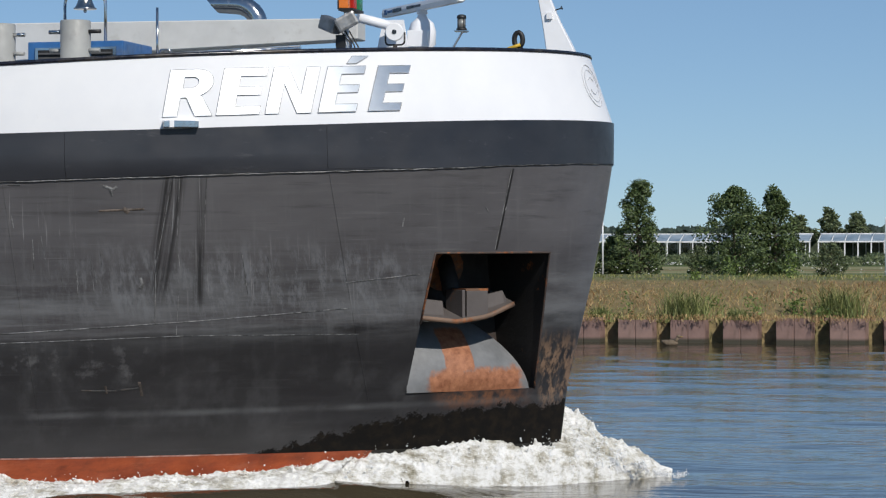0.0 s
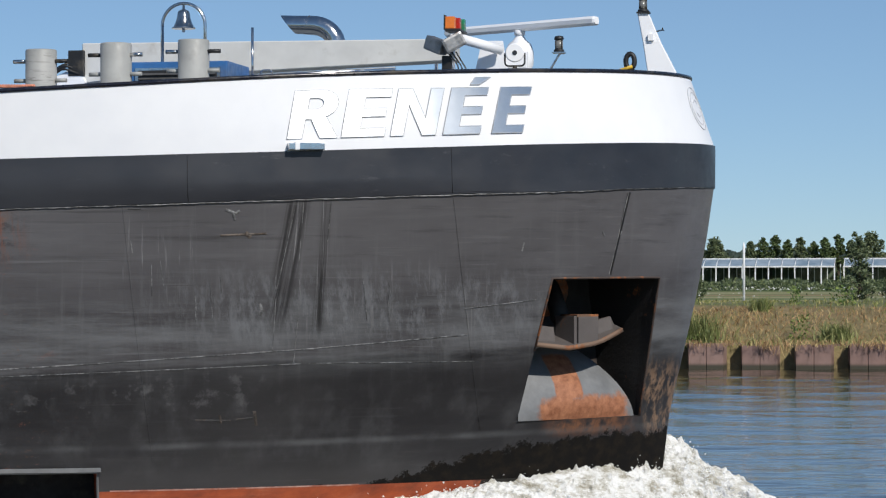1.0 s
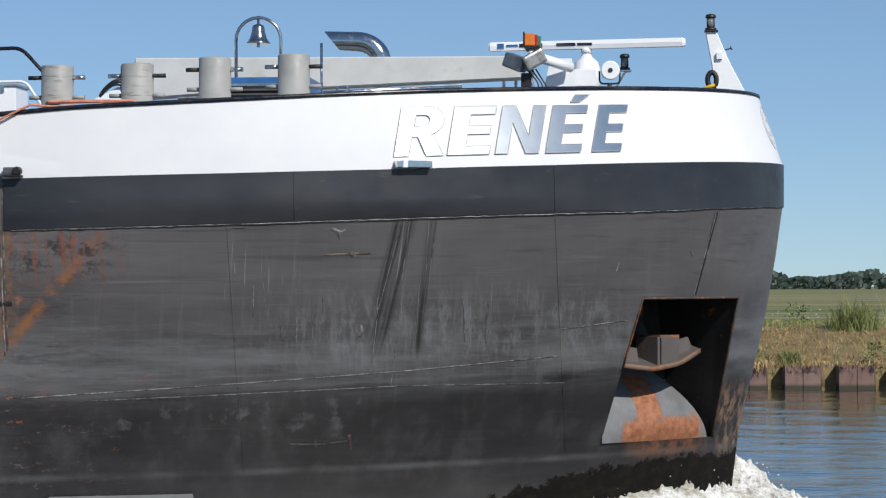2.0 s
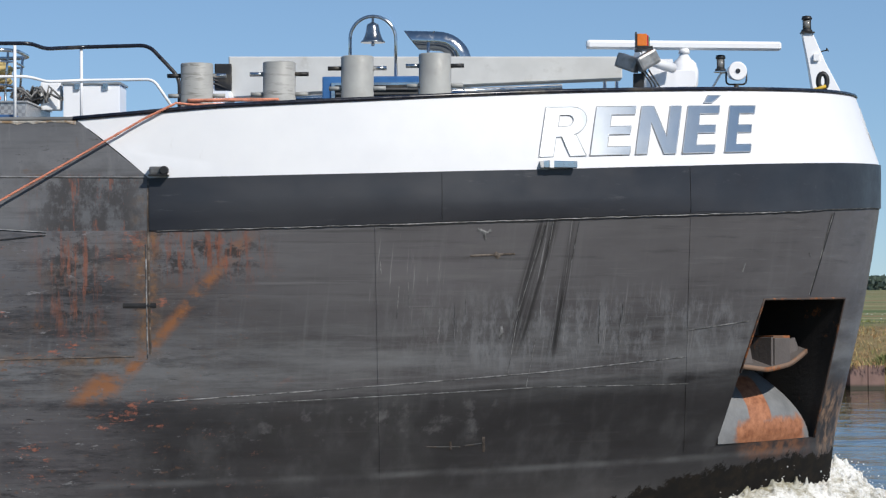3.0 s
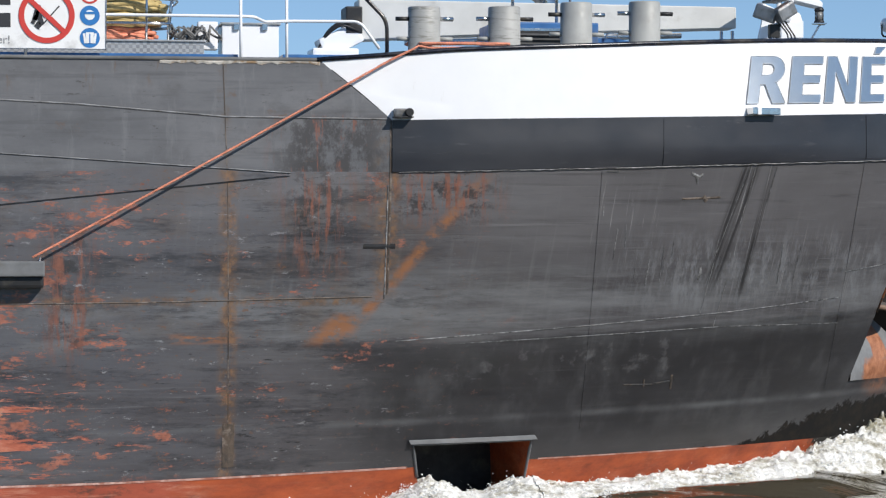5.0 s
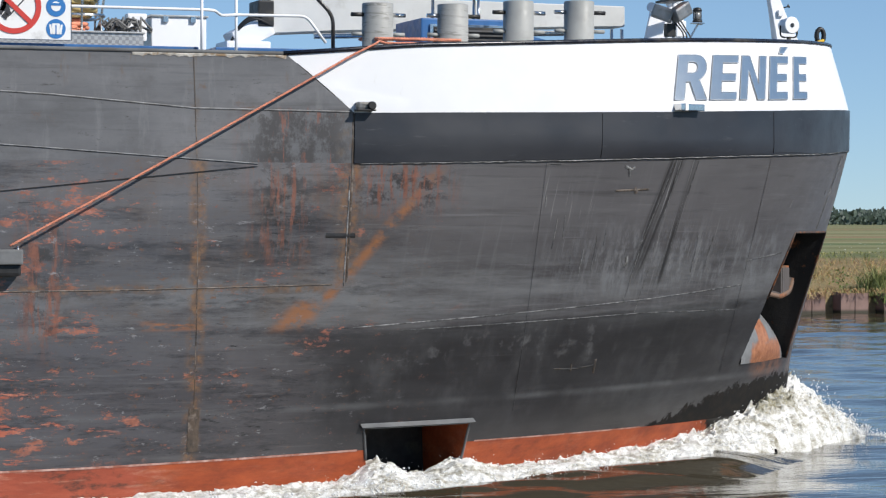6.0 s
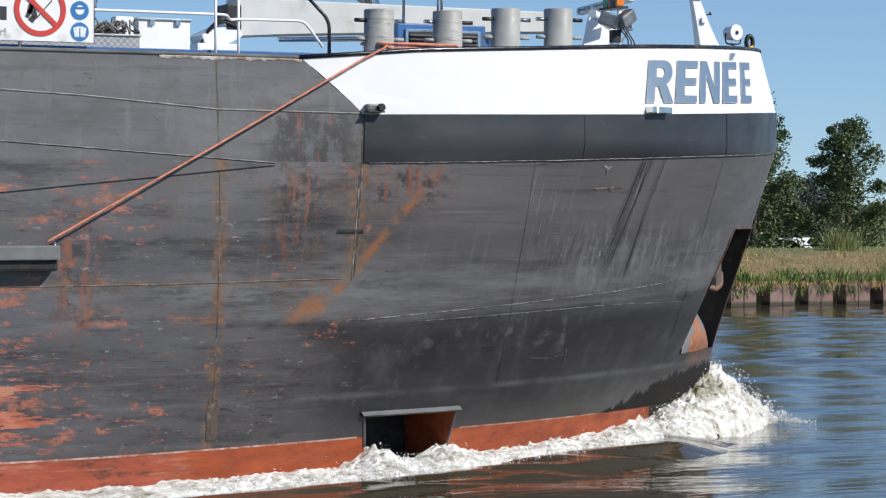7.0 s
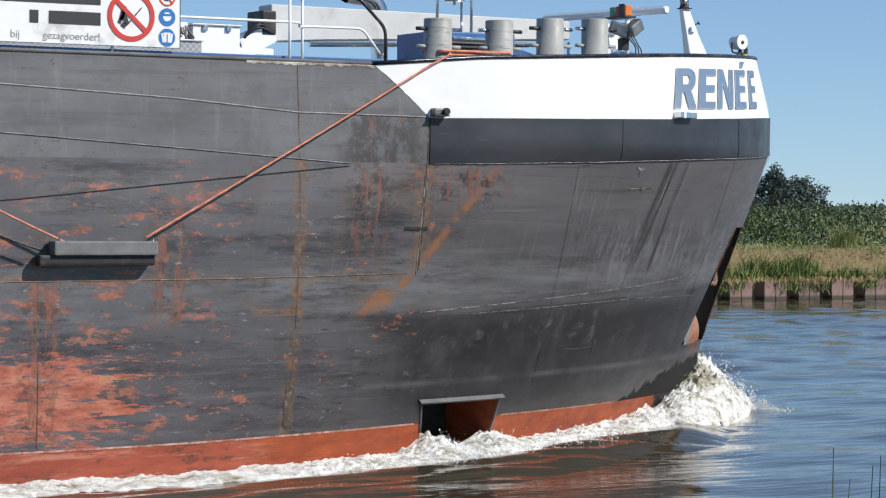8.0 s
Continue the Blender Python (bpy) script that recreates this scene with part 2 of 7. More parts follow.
    tone = n.ramp(n.noise(6, 6, 0.72, (0.5, 1, 1.5), (3, 1, 1)), (0.3, (0.22, 0.055, 0.032)), (0.5, (0.42, 0.125, 0.075)), (0.62, (0.5, 0.2, 0.13)), (0.72, (0.4, 0.2, 0.06)))
    c = n.mix(n.math("MULTIPLY", red, chips), c, tone)
    # slanting rust streak with a broad foot
    f = n.math("ADD", x, n.math("ADD", 12.4 + 0.894 * 3.3, n.math("MULTIPLY", z, -0.894)))
    streak = n.math("MULTIPLY", n.between(f, -0.12, 0.02, 0.07), n.between(z, 1.95, 3.45, 0.2))
    foot = n.math("MULTIPLY", n.between(z, 1.8, 2.1, 0.07), n.between(f, -0.36, 0.0, 0.1))
    streak = n.math("MAXIMUM", streak, foot)
    streak = n.math("MULTIPLY", streak, n.ramp(n.noise(4.5, 7, 0.75, (0.8, 1, 1.3), (1, 5, 2)), (0.42, 0.0), (0.56, 0.8)))
    c = n.mix(streak, c, (0.29, 0.115, 0.04))
    dash = n.all_of(n.between(z, 1.82, 1.9, 0.03), n.between(x, -15.5, -14.85, 0.15), n.ramp(n.noise(4, 6, 0.7, (0.5, 1, 2)), (0.4, 0.0), (0.5, 0.9)))
    c = n.mix(dash, c, (0.3, 0.115, 0.04))
    # rust weeping down in columns and along the seams
    _, drip = n.sheared(0.0, 9.0, 1.3)
    weep = n.ramp(n.noise_on(drip, 1.0, 8, 0.75), (0.5, 0.0), (0.58, 0.85))
    col = n.math("MULTIPLY", n.between(x, -14.3, -13.75, 0.25), n.between(z, 2.55, 3.55, 0.2))
    col = n.math("MAXIMUM", col, n.math("MULTIPLY", n.between(x, -16.7, -16.3, 0.15), n.between(z, 1.7, 3.0, 0.3)))
    col = n.math("MAXIMUM", col, n.math("MULTIPLY", n.between(x, -18.2, -17.8, 0.12), n.between(z, 0.5, 2.3, 0.2)))
    col = n.math("MAXIMUM", col, n.math("MULTIPLY", n.between(x, -13.45, -12.2, 0.3), n.between(z, 3.05, 3.6, 0.2)))
    c = n.mix(n.all_of(col, n.ramp(n.noise(5.0, 9, 0.78, (0.8, 1, 1.2), (3, 7, 2)), (0.5, 0.0), (0.56, 0.8))), c, (0.024, 0.022, 0.022))
    c = n.mix(n.math("MULTIPLY", col, weep), c, n.ramp(n.noise(7, 6, 0.7, loc=(6, 6, 6)), (0.35, (0.13, 0.055, 0.035)), (0.65, (0.27, 0.1, 0.06))))
    seam = n.math("MAXIMUM", n.between(x, -15.0, -14.84, 0.05), n.all_of(n.between(z, 2.19, 2.27, 0.03), n.between(x, -60, -13.5, 0.2)))
    seam = n.math("MAXIMUM", seam, n.all_of(n.between(x, -13.42, -13.2, 0.07), n.between(z, 2.3, 3.6, 0.1)))
    c = n.mix(n.math("MULTIPLY", seam, n.ramp(n.noise(7, 8, 0.75, (1, 1, 1), (2, 4, 9)), (0.42, 0.0), (0.58, 0.85))), c, n.ramp(n.noise(10, 5, 0.7, loc=(4, 1, 1)), (0.4, (0.1, 0.065, 0.045)), (0.62, (0.24, 0.125, 0.055))))
    stem_rust = n.math("MULTIPLY", n.between(x, -6.02, 0, 0.05), n.math("MULTIPLY", n.between(z, 0.9, 1.75, 0.2), n.ramp(n.noise(9, 7, 0.75, (1, 1, 0.5)), (0.47, 0.0), (0.57, 0.7))))
    c = n.mix(stem_rust, c, (0.3, 0.19, 0.12))
    pocket = n.all_of(n.between(x, -7.0, -6.2, 0.15), n.between(z, 1.0, 1.2, 0.08), n.ramp(n.noise(6, 7, 0.72, (1, 1, 0.8), (8, 2, 2)), (0.4, 0.0), (0.6, 0.75)))
    c = n.mix(pocket, c, (0.24, 0.1, 0.045))
    speck = n.ramp(n.noise(11, 6, 0.8, (0.7, 1, 1.2), (1, 1, 8)), (0.6, 0.0), (0.66, 0.75))
    c = n.mix(n.math("MULTIPLY", speck, n.between(x, -60, -12.6, 1.6)), c, (0.16, 0.075, 0.035))
    scuff = n.ramp(n.noise(10, 7, 0.82, (0.4, 1, 1.4), (6, 1, 3)), (0.61, 0.0), (0.65, 0.8))
    c = n.mix(n.math("MULTIPLY", scuff, n.between(x, -60, -13.2, 2.0)), c, (0.26, 0.26, 0.27))
    # black growth round the forefoot
    edge = n.math("ADD", n.math("MULTIPLY", n.between(x, -8.3, 0, 0.9), 0.38), n.math("MULTIPLY", n.between(x, -7.0, 0, 1.0), 0.14))
    edge = n.math("ADD", edge, n.math("MULTIPLY", n.noise(7, 8, 0.8, (0.6, 1, 0.8)), 0.55))
    grown = n.ramp(n.math("SUBTRACT", edge, n.math("ADD", z, -0.7)), (0.49, 0.0), (0.52, 1.0))
    grown = n.math("MULTIPLY", grown, n.between(x, -9.6, 0, 0.3))
    c = n.mix(grown, c, n.ramp(n.noise(7, 7, 0.7), (0.45, (0.006, 0.0055, 0.005)), (0.78, (0.022, 0.016, 0.01))))
    n.colour(c)
    n.rough(n.mix(grown, n.ramp(n.noise(3.0, 6, 0.7, (0.3, 1, 2.0)), (0.3, 0.3), (0.7, 0.52)), 0.85))
    n.link(n.math("SUBTRACT", 0.7, n.math("MULTIPLY", grown, 0.55)), n.b.inputs["Specular IOR Level"])
    n.b.inputs["Sheen Weight"].default_value = 0.06
    n.b.inputs["Sheen Roughness"].default_value = 0.4
    n.bump(n.math("ADD", n.noise(1.1, 2, 0.5, (1, 1, 0.8)), n.math("MULTIPLY", n.noise(30, 4), 0.03)), 0.5, 0.02)
    return m


def boot_paint():
    m = mat("boot_topping", (0.3, 0.06, 0.03), 0.55)
    n = Nodes(m)
    c = n.ramp(n.noise(2.5, 7, 0.7, (0.4, 1, 1.5)), (0.3, (0.2, 0.036, 0.018)), (0.7, (0.4, 0.09, 0.045)))
    c = n.mix(n.ramp(n.noise(7, 6, 0.7, (0.4, 1, 1)), (0.53, 0.0), (0.64, 0.85)), c, (0.07, 0.03, 0.02))
    c = n.mix(n.ramp(n.noise(4, 7, 0.75, (0.2, 1, 2), (3, 3, 3)), (0.52, 0.0), (0.64, 0.6)), c, (0.5, 0.24, 0.16))
    x = n.axis(0)
    fresh = n.math("ADD", n.between(x, -15.2, 0, 1.4), n.math("MULTIPLY", n.noise(3, 7, 0.75, (0.6, 1, 2.0), (5, 5, 1)), 0.8))
    c = n.mix(n.ramp(fresh, (0.8, 0.0), (0.95, 0.75)), c, n.ramp(n.noise(5, 6, 0.7, (0.3, 1, 1), (1, 4, 1)), (0.35, (0.2, 0.035, 0.008)), (0.65, (0.42, 0.085, 0.018))))
    grown = n.ramp(n.math("ADD", n.between(x, -7.6, 0, 1.0), n.math("MULTIPLY", n.noise(6, 7, 0.75, (0.6, 1, 0.8)), 0.5)), (0.6, 0.0), (0.66, 1.0))
    c = n.mix(grown, c, (0.012, 0.011, 0.009))
    n.colour(c)
    n.bump(n.noise(20, 4), 0.3, 0.006)
    return m


def band_paint():
    m = mat("band_paint", (0.03, 0.033, 0.038), 0.3)
    n = Nodes(m)
    c = n.ramp(n.noise(0.7, 6, 0.6, (0.5, 1, 1.4)), (0.35, (0.018, 0.02, 0.027)), (0.65, (0.04, 0.042, 0.049)))
    c = n.mix(n.ramp(n.noise(5, 7, 0.75, (0.25, 1, 2.0)), (0.6, 0.0), (0.75, 0.5)), c, (0.13, 0.13, 0.135))
    n.colour(c)
    n.rough(n.ramp(n.noise(2.0, 6, 0.7), (0.3, 0.28), (0.7, 0.5)))
    n.bump(n.noise(1.0, 2), 0.4, 0.015)
    return m


def white_paint():
    m = mat("white_paint", (0.82, 0.83, 0.85), 0.35)
    n = Nodes(m)
    c = n.ramp(n.noise(1.2, 5, 0.6), (0.3, (0.78, 0.79, 0.82)), (0.7, (0.85, 0.855, 0.87)))
    n.colour(n.mix(n.ramp(n.noise(9, 6, 0.7, (1, 1, 0.25)), (0.66, 0.0), (0.8, 0.25)), c, (0.45, 0.4, 0.33)))
    n.bump(n.noise(1.2, 2), 0.25, 0.012)
    return m


HULL, BOOT, BAND, WHITE = hull_paint(), boot_paint(), band_paint(), white_paint()


def plating():
    m = mat("weathered_plating", (0.13, 0.132, 0.14), 0.5)
    n = Nodes(m)
    x, z = n.axis(0), n.axis(2)
    c = n.ramp(n.noise(1.4, 6, 0.65, (0.5, 1, 1.5)), (0.3, (0.1, 0.102, 0.11)), (0.7, (0.17, 0.172, 0.182)))
    c = n.mix(n.ramp(n.noise(4.0, 7, 0.72, (0.12, 0.3, 3.0)), (0.52, 0.0), (0.72, 0.6)), c, (0.06, 0.06, 0.064))
    c = n.mix(n.ramp(n.noise(2.3, 7, 0.72, (0.8, 0.3, 1.0), (7, 1, 2)), (0.52, 0.0), (0.68, 0.5)), c, (0.08, 0.078, 0.08))
    c = n.mix(n.ramp(n.noise(5.0, 7, 0.72, (1.4, 0.3, 0.25), (3, 3, 3)), (0.55, 0.0), (0.75, 0.5)), c, (0.23, 0.235, 0.245))
    c = n.mix(n.ramp(n.noise(9.0, 8, 0.8, (0.5, 1, 1.6), (5, 3, 8)), (0.61, 0.0), (0.65, 0.75)), c, (0.04, 0.036, 0.034))
    rust = n.math("MULTIPLY", n.between(x, -14.4, -13.35, 0.25), n.between(z, 3.4, 4.08, 0.05))
    c = n.mix(n.math("MULTIPLY", rust, n.ramp(n.noise(5, 7, 0.75, (1, 1, 0.7)), (0.44, 0.0), (0.54, 0.8))), c, (0.04, 0.036, 0.036))
    weep = n.ramp(n.noise_on(n.sheared(0.0, 8.0, 1.4, 3.0)[1], 1.0, 8, 0.75), (0.55, 0.0), (0.6, 0.85))
    c = n.mix(n.math("MULTIPLY", rust, weep), c, (0.2, 0.085, 0.06))
    seam = n.math("MAXIMUM", n.between(x, -15.03, -14.9, 0.04), n.math("MULTIPLY", n.between(x, -13.45, -13.2, 0.06), n.between(z, 3.4, 4.05, 0.05)))
    c = n.mix(n.math("MULTIPLY", seam, n.ramp(n.noise(7, 8, 0.75, loc=(2, 4, 9)), (0.48, 0.0), (0.66, 0.55))), c, (0.13, 0.09, 0.06))
    edge = n.math("MULTIPLY", n.between(z, 4.35, 4.7, 0.12), n.ramp(n.noise_on(n.sheared(0.0, 4.0, 1.0, 9.0)[1], 1.0, 7, 0.75), (0.58, 0.0), (0.66, 0.7)))
    c = n.mix(edge, c, (0.13, 0.085, 0.055))
    c = n.mix(n.ramp(n.noise(2.2, 8, 0.75, (0.7, 1, 1), (9, 1, 4)), (0.62, 0.0), (0.68, 0.6)), c, (0.14, 0.085, 0.055))
    n.colour(c)
    n.bump(n.math("ADD", n.noise(1.1, 2), n.math("MULTIPLY", n.noise(30, 4), 0.05)), 0.5, 0.015)
    return m


PLATING = plating()
SIDE_GREY = worn("weathered_grey_paint", (0.13, 0.135, 0.14), 0.5, 0, 2.5, 0.4, 0.15, (0.06, 0.05, 0.04), 0.2)
TRIM = worn("dark_blue_black_paint", (0.012, 0.013, 0.022), 0.25, 0, 3, 0.3)
STEEL = worn("stainless_steel", (0.62, 0.62, 0.62), 0.16, 1.0, 5, 0.12, 0.02, (0.3, 0.28, 0.25), 0.0)
LIGHT_GREY = worn("grey_bollard_paint", (0.33, 0.335, 0.325), 0.55, 0, 4, 0.15, 0.15, (0.16, 0.15, 0.13), 0.12)
BLUE = worn("blue_paint", (0.035, 0.13, 0.33), 0.4, 0, 4, 0.25)
BLACK = worn("black_rubber", (0.016, 0.016, 0.017), 0.5, 0, 6, 0.3)
ORANGE_ROPE = worn("orange_rope", (0.72, 0.27, 0.17), 0.75, 0, 18, 0.35, 0.5)
# near-black, so that the shade deep in openings is put into the colour
DARK_HOLE = worn("recess_dark_steel", (0.022, 0.021, 0.02), 0.7, 0, 4, 0.4)


def rusty(name, paint, share):
    m = mat(name, paint, 0.7)
    n = Nodes(m)
    r = n.ramp(n.noise(9, 7, 0.7), (0.35, (0.12, 0.035, 0.012)), (0.7, (0.4, 0.15, 0.05)))
    p = n.ramp(n.noise(3, 5), (0.3, tuple(c * 0.75 for c in paint)), (0.7, paint))
    n.colour(n.mix(n.ramp(n.noise(3.2, 8, 0.7, loc=(4, 4, 4)), (0.62 - share * 0.3, 0.0), (0.68 - share * 0.3, 1.0)), p, r))
    n.bump(n.noise(22, 5), 0.5, 0.008)
    return m


RUST = rusty("rusted_steel", (0.16, 0.09, 0.055), 0.6)
ANCHOR_STEEL = rusty("rusty_anchor_steel", (0.105, 0.092, 0.088), 0.02)


def letter_metal():
    m = mat("brushed_letter_metal", (0.8, 0.84, 0.88), 0.42, 1.0)
    n = Nodes(m)
    n.colour(n.ramp(n.noise(7, 6, 0.7), (0.3, (0.78, 0.82, 0.86)), (0.7, (0.86, 0.89, 0.92))))
    n.rough(n.ramp(n.noise(3, 5, 0.6), (0.3, 0.42), (0.7, 0.5)))
    n.b.inputs["Anisotropic"].default_value = 0.75
    n.b.inputs["Anisotropic Rotation"].default_value = 0.25
    t = n.add("ShaderNodeTangent")
    t.direction_type, t.uv_map = "UV_MAP", "brushing"
    n.link(t.outputs[0], n.b.inputs["Tangent"])
    return m


LETTER = letter_metal()
LETTER_EDGE = worn("letter_edge", (0.4, 0.42, 0.45), 0.5, 0, 6)


def water_material():
    m = mat("canal_water", (0.05, 0.041, 0.026), 0.05)
    n = Nodes(m)
    n.b.inputs["IOR"].default_value = 1.33
    n.colour(n.ramp(n.noise(0.25, 4, 0.6), (0.35, (0.044, 0.036, 0.022)), (0.65, (0.058, 0.048, 0.03))))
    n.bump(n.math("ADD", n.noise(2.2, 3, 0.5, (0.45, 1.5, 1), dist=0.3), n.math("MULTIPLY", n.noise(6.0, 3, 0.6, (0.5, 1.4, 1)), 0.2)), 0.3, 0.05)
    return m


WATER = water_material()


def foam_material():
    m = mat("white_foam", (0.8, 0.8, 0.77), 0.7)
    n = Nodes(m)
    c = n.ramp(n.noise(4.2, 9, 0.78, (0.6, 1.0, 1.6)), (0.34, (0.2, 0.18, 0.12)), (0.43, (0.46, 0.44, 0.38)), (0.52, (0.78, 0.78, 0.76)), (0.7, (0.88, 0.88, 0.88)))
    c = n.mix(n.ramp(n.noise(16, 7, 0.8, (0.7, 1, 1.3), (4, 2, 6)), (0.5, 0.0), (0.66, 0.55)), c, (0.42, 0.4, 0.35))
    # brown-green water not yet broken, close to the stem
    x, z = n.axis(0), n.axis(2)
    green = n.all_of(n.between(x, -7.3, -6.0, 0.3), n.between(z, 0.52, 1.4, 0.12), n.ramp(n.noise(2.6, 6, 0.65, (1, 1, 1), (9, 1, 2)), (0.42, 0.0), (0.56, 0.85)))
    c = n.mix(green, c, (0.17, 0.145, 0.05))
    n.colour(c)
    n.rough(n.mix(green, 0.75, 0.2))
    n.bump(n.noise(24, 8, 0.8), 0.9, 0.02)
    return m


FOAM = foam_material()
SPRAY = worn("water_spray", (0.86, 0.87, 0.88), 0.4, 0, 5, 0.05, 0.0)


def ground_material():
    m = mat("ground_cover", (0.1, 0.12, 0.04), 0.9)
    n = Nodes(m)
    y = n.axis(1)
    g = n.ramp(n.noise(0.35, 8, 0.7), (0.3, (0.06, 0.085, 0.025)), (0.7, (0.17, 0.17, 0.065)))
    g = n.mix(n.ramp(n.noise(1.5, 6, 0.7), (0.5, 0.0), (0.65, 0.8)), g, (0.24, 0.18, 0.09))
    slope = n.math("MULTIPLY", n.between(y, 73, 78.3, 0.5), n.ramp(n.noise(0.8, 6, 0.7, loc=(4, 4, 4)), (0.35, 0.5), (0.6, 1.0)))
    g = n.mix(slope, g, n.ramp(n.noise(3.0, 6, 0.7, loc=(1, 6, 2)), (0.3, (0.12, 0.085, 0.04)), (0.7, (0.3, 0.22, 0.105))))
    crop = n.ramp(n.noise(0.012, 2, 0.4, (0.12, 1.6, 1)), (0.38, (0.09, 0.13, 0.035)), (0.46, (0.3, 0.26, 0.13)), (0.54, (0.12, 0.15, 0.045)), (0.62, (0.25, 0.17, 0.08)))
    n.colour(n.mix(n.between(y, 125, 5000, 4), g, crop))
    n.bump(n.noise(2.5, 6), 0.8, 0.1)
    return m


GROUND = ground_material()


# ---------------------------------------------------------------- ground and water
def build_ground():
    prof = [(-2500, 1.2), (-60, 1.2), (-8, 1.25), (2.5, 1.3), (5.0, 0.7), (7.0, -1.0), (14, -3.0), (66, -3.2), (73.66, -3.2), (73.7, 0.62), (74.4, 0.8), (76, 1.25), (78.2, 1.68), (81, 1.75), (88, 1.7), (96, 1.4), (106, 0.1), (125, 0.0), (200, 0.0), (400, 0.0), (900, 0.0), (2900, 0.0)]
    xs = [-2500, -900, -400, -200] + [v for v in range(-100, 221, 4)] + [300, 500, 900, 2500]
    verts, faces = [], []
    for x in xs:
        for y, z in prof:
            k = 0.12 * noise.noise(Vector((x * 0.35, y * 0.7, 0))) if 74 < y < 100 else 0
            verts.append((x, y, z + k))
    w = len(prof)
    for i in range(len(xs) - 1):
        for j in range(w - 1):
            a = i * w + j
            faces.append((a, a + w, a + w + 1, a + 1))
    ob = from_arrays("ground", verts, faces, GROUND, smooth=True)
    tagged(ob, "grassy canal banks with flat polder fields beyond", "ground", kind="structure")


build_ground()


def ripple_field(x, y):
    """Height of the wind ripples: many small trains of waves with scattered headings."""
    rnd = np.random.RandomState(12)
    h = np.zeros_like(x)
    for k in range(34):
        length = 0.8 * 1.055 ** k * rnd.uniform(0.8, 1.25)
        a = math.radians(rnd.normal(80, 33))
        kx, ky = 2 * math.pi / length * math.cos(a), 2 * math.pi / length * math.sin(a)
        gust = 0.55 + 0.45 * np.sin(x * rnd.uniform(0.05, 0.2) + y * rnd.uniform(-0.25, 0.25) + rnd.uniform(0, 6))
        h += gust * 0.0115 * length / (2 * math.pi) * np.sin(kx * x + ky * y + rnd.uniform(0, 6.28))
    return h * np.interp(x, [-20, 5, 30, 60], [0.9, 1.0, 1.7, 2.0])


def build_water():
    xs = np.arange(-44.0, 104.01, 0.3)
    ys = np.concatenate([np.arange(17.0, 73.6, 0.24), [73.75]])
    gx, gy = np.meshgrid(xs, ys, indexing="ij")
    fade = np.clip((gx + 44) / 6, 0, 1) * np.clip((104 - gx) / 6, 0, 1) * np.clip((gy - 17) / 3, 0, 1)
    gz = ripple_field(gx, gy) * fade
    verts = list(zip(gx.ravel().tolist(), gy.ravel().tolist(), gz.ravel().tolist()))
    n, m = len(xs), len(ys)
    a = (np.arange(n - 1)[:, None] * m + np.arange(m - 1)[None, :]).ravel()
    faces = np.stack([a, a + m, a + m + 1, a + 1], 1).tolist()
    x0, x1, y0, y1 = float(xs[0]), float(xs[-1]), 17.0, 73.75
    for q in (((-2500, 5.4), (x0, 5.4), (x0, y1), (-2500, y1)), ((x1, 5.4), (2500, 5.4), (2500, y1), (x1, y1)), ((x0, 5.4), (x1, 5.4), (x1, y0), (x0, y0))):
        b = len(verts)
        verts += [(x, y, 0.0) for x, y in q]
        faces.append([b, b + 1, b + 2, b + 3])
    ob = from_arrays("water", verts, faces, WATER, smooth=True)
    tagged(ob, "rippled blue-brown canal water reflecting the sky", "water", kind="structure")


build_water()

# ---------------------------------------------------------------- ship: lines
# local frame: x forward, y to port of the keel line (the seen side is negative), z up from the water
SHIP_Y = 31.0
HALF, AFT = 5.18, -46.0
Z_KNOTS = (0.0, 1.2, 2.6, 3.75, 4.35, 5.25)
STEM = (-5.914, -5.765, -5.434, -5.233, -5.225, -5.535)


def lerp_list(v, xs, ys):
    return float(np.interp(v, xs, ys))


def line_rail(x):
    return lerp_list(x, (-14.0, -12.6, -11, -9.3, -7.8, -6.6, -5.5), (4.65, 4.77, 4.85, 4.95, 5.03, 5.10, 5.17))


def line_band_top(x):
    return lerp_list(x, (-13.28, -11, -9.3, -7.8, -6.6, -5.2), (4.05, 4.10, 4.15, 4.215, 4.28, 4.36))


def line_band_low(x):
    return lerp_list(x, (-13.28, -11, -9.3, -7.8, -6.6, -5.2), (3.53, 3.59, 3.65, 3.71, 3.76, 3.86))


def line_boot(x):
    return lerp_list(x, (-18.4, -16, -11.5, -8, -5.5), (0.40, 0.42, 0.5, 0.5, 0.5))


def section(z):
    """Start of the curve, stem, and the two exponents at height z."""
    w = min(z, 3.75) - 2.5
    return -16.482 + 2.405 * w, lerp_list(z, Z_KNOTS, STEM), 2.413 - 0.239 * w, 1.47 + 0.201 * w


def plan(th, z):
    """Point of the seen side at the turn th (0: where the bow begins to curve, pi/2: stem)."""
    xa, xs, n, m = section(z)
    return xa + (xs - xa) * math.sin(th) ** (2 / n), -HALF * max(0.0, math.cos(th)) ** (2 / m)


def turn_at(x, z):
    xa, xs, n, _ = section(z)
    return math.asin(min(1, max(0, (x - xa) / (xs - xa))) ** (n / 2))


def side_y(x, z):
    xa, xs, n, m = section(z)
    u = min(1, max(0.0, (x - xa) / (xs - xa)))
    return -HALF * (1 - u ** n) ** (1 / m)


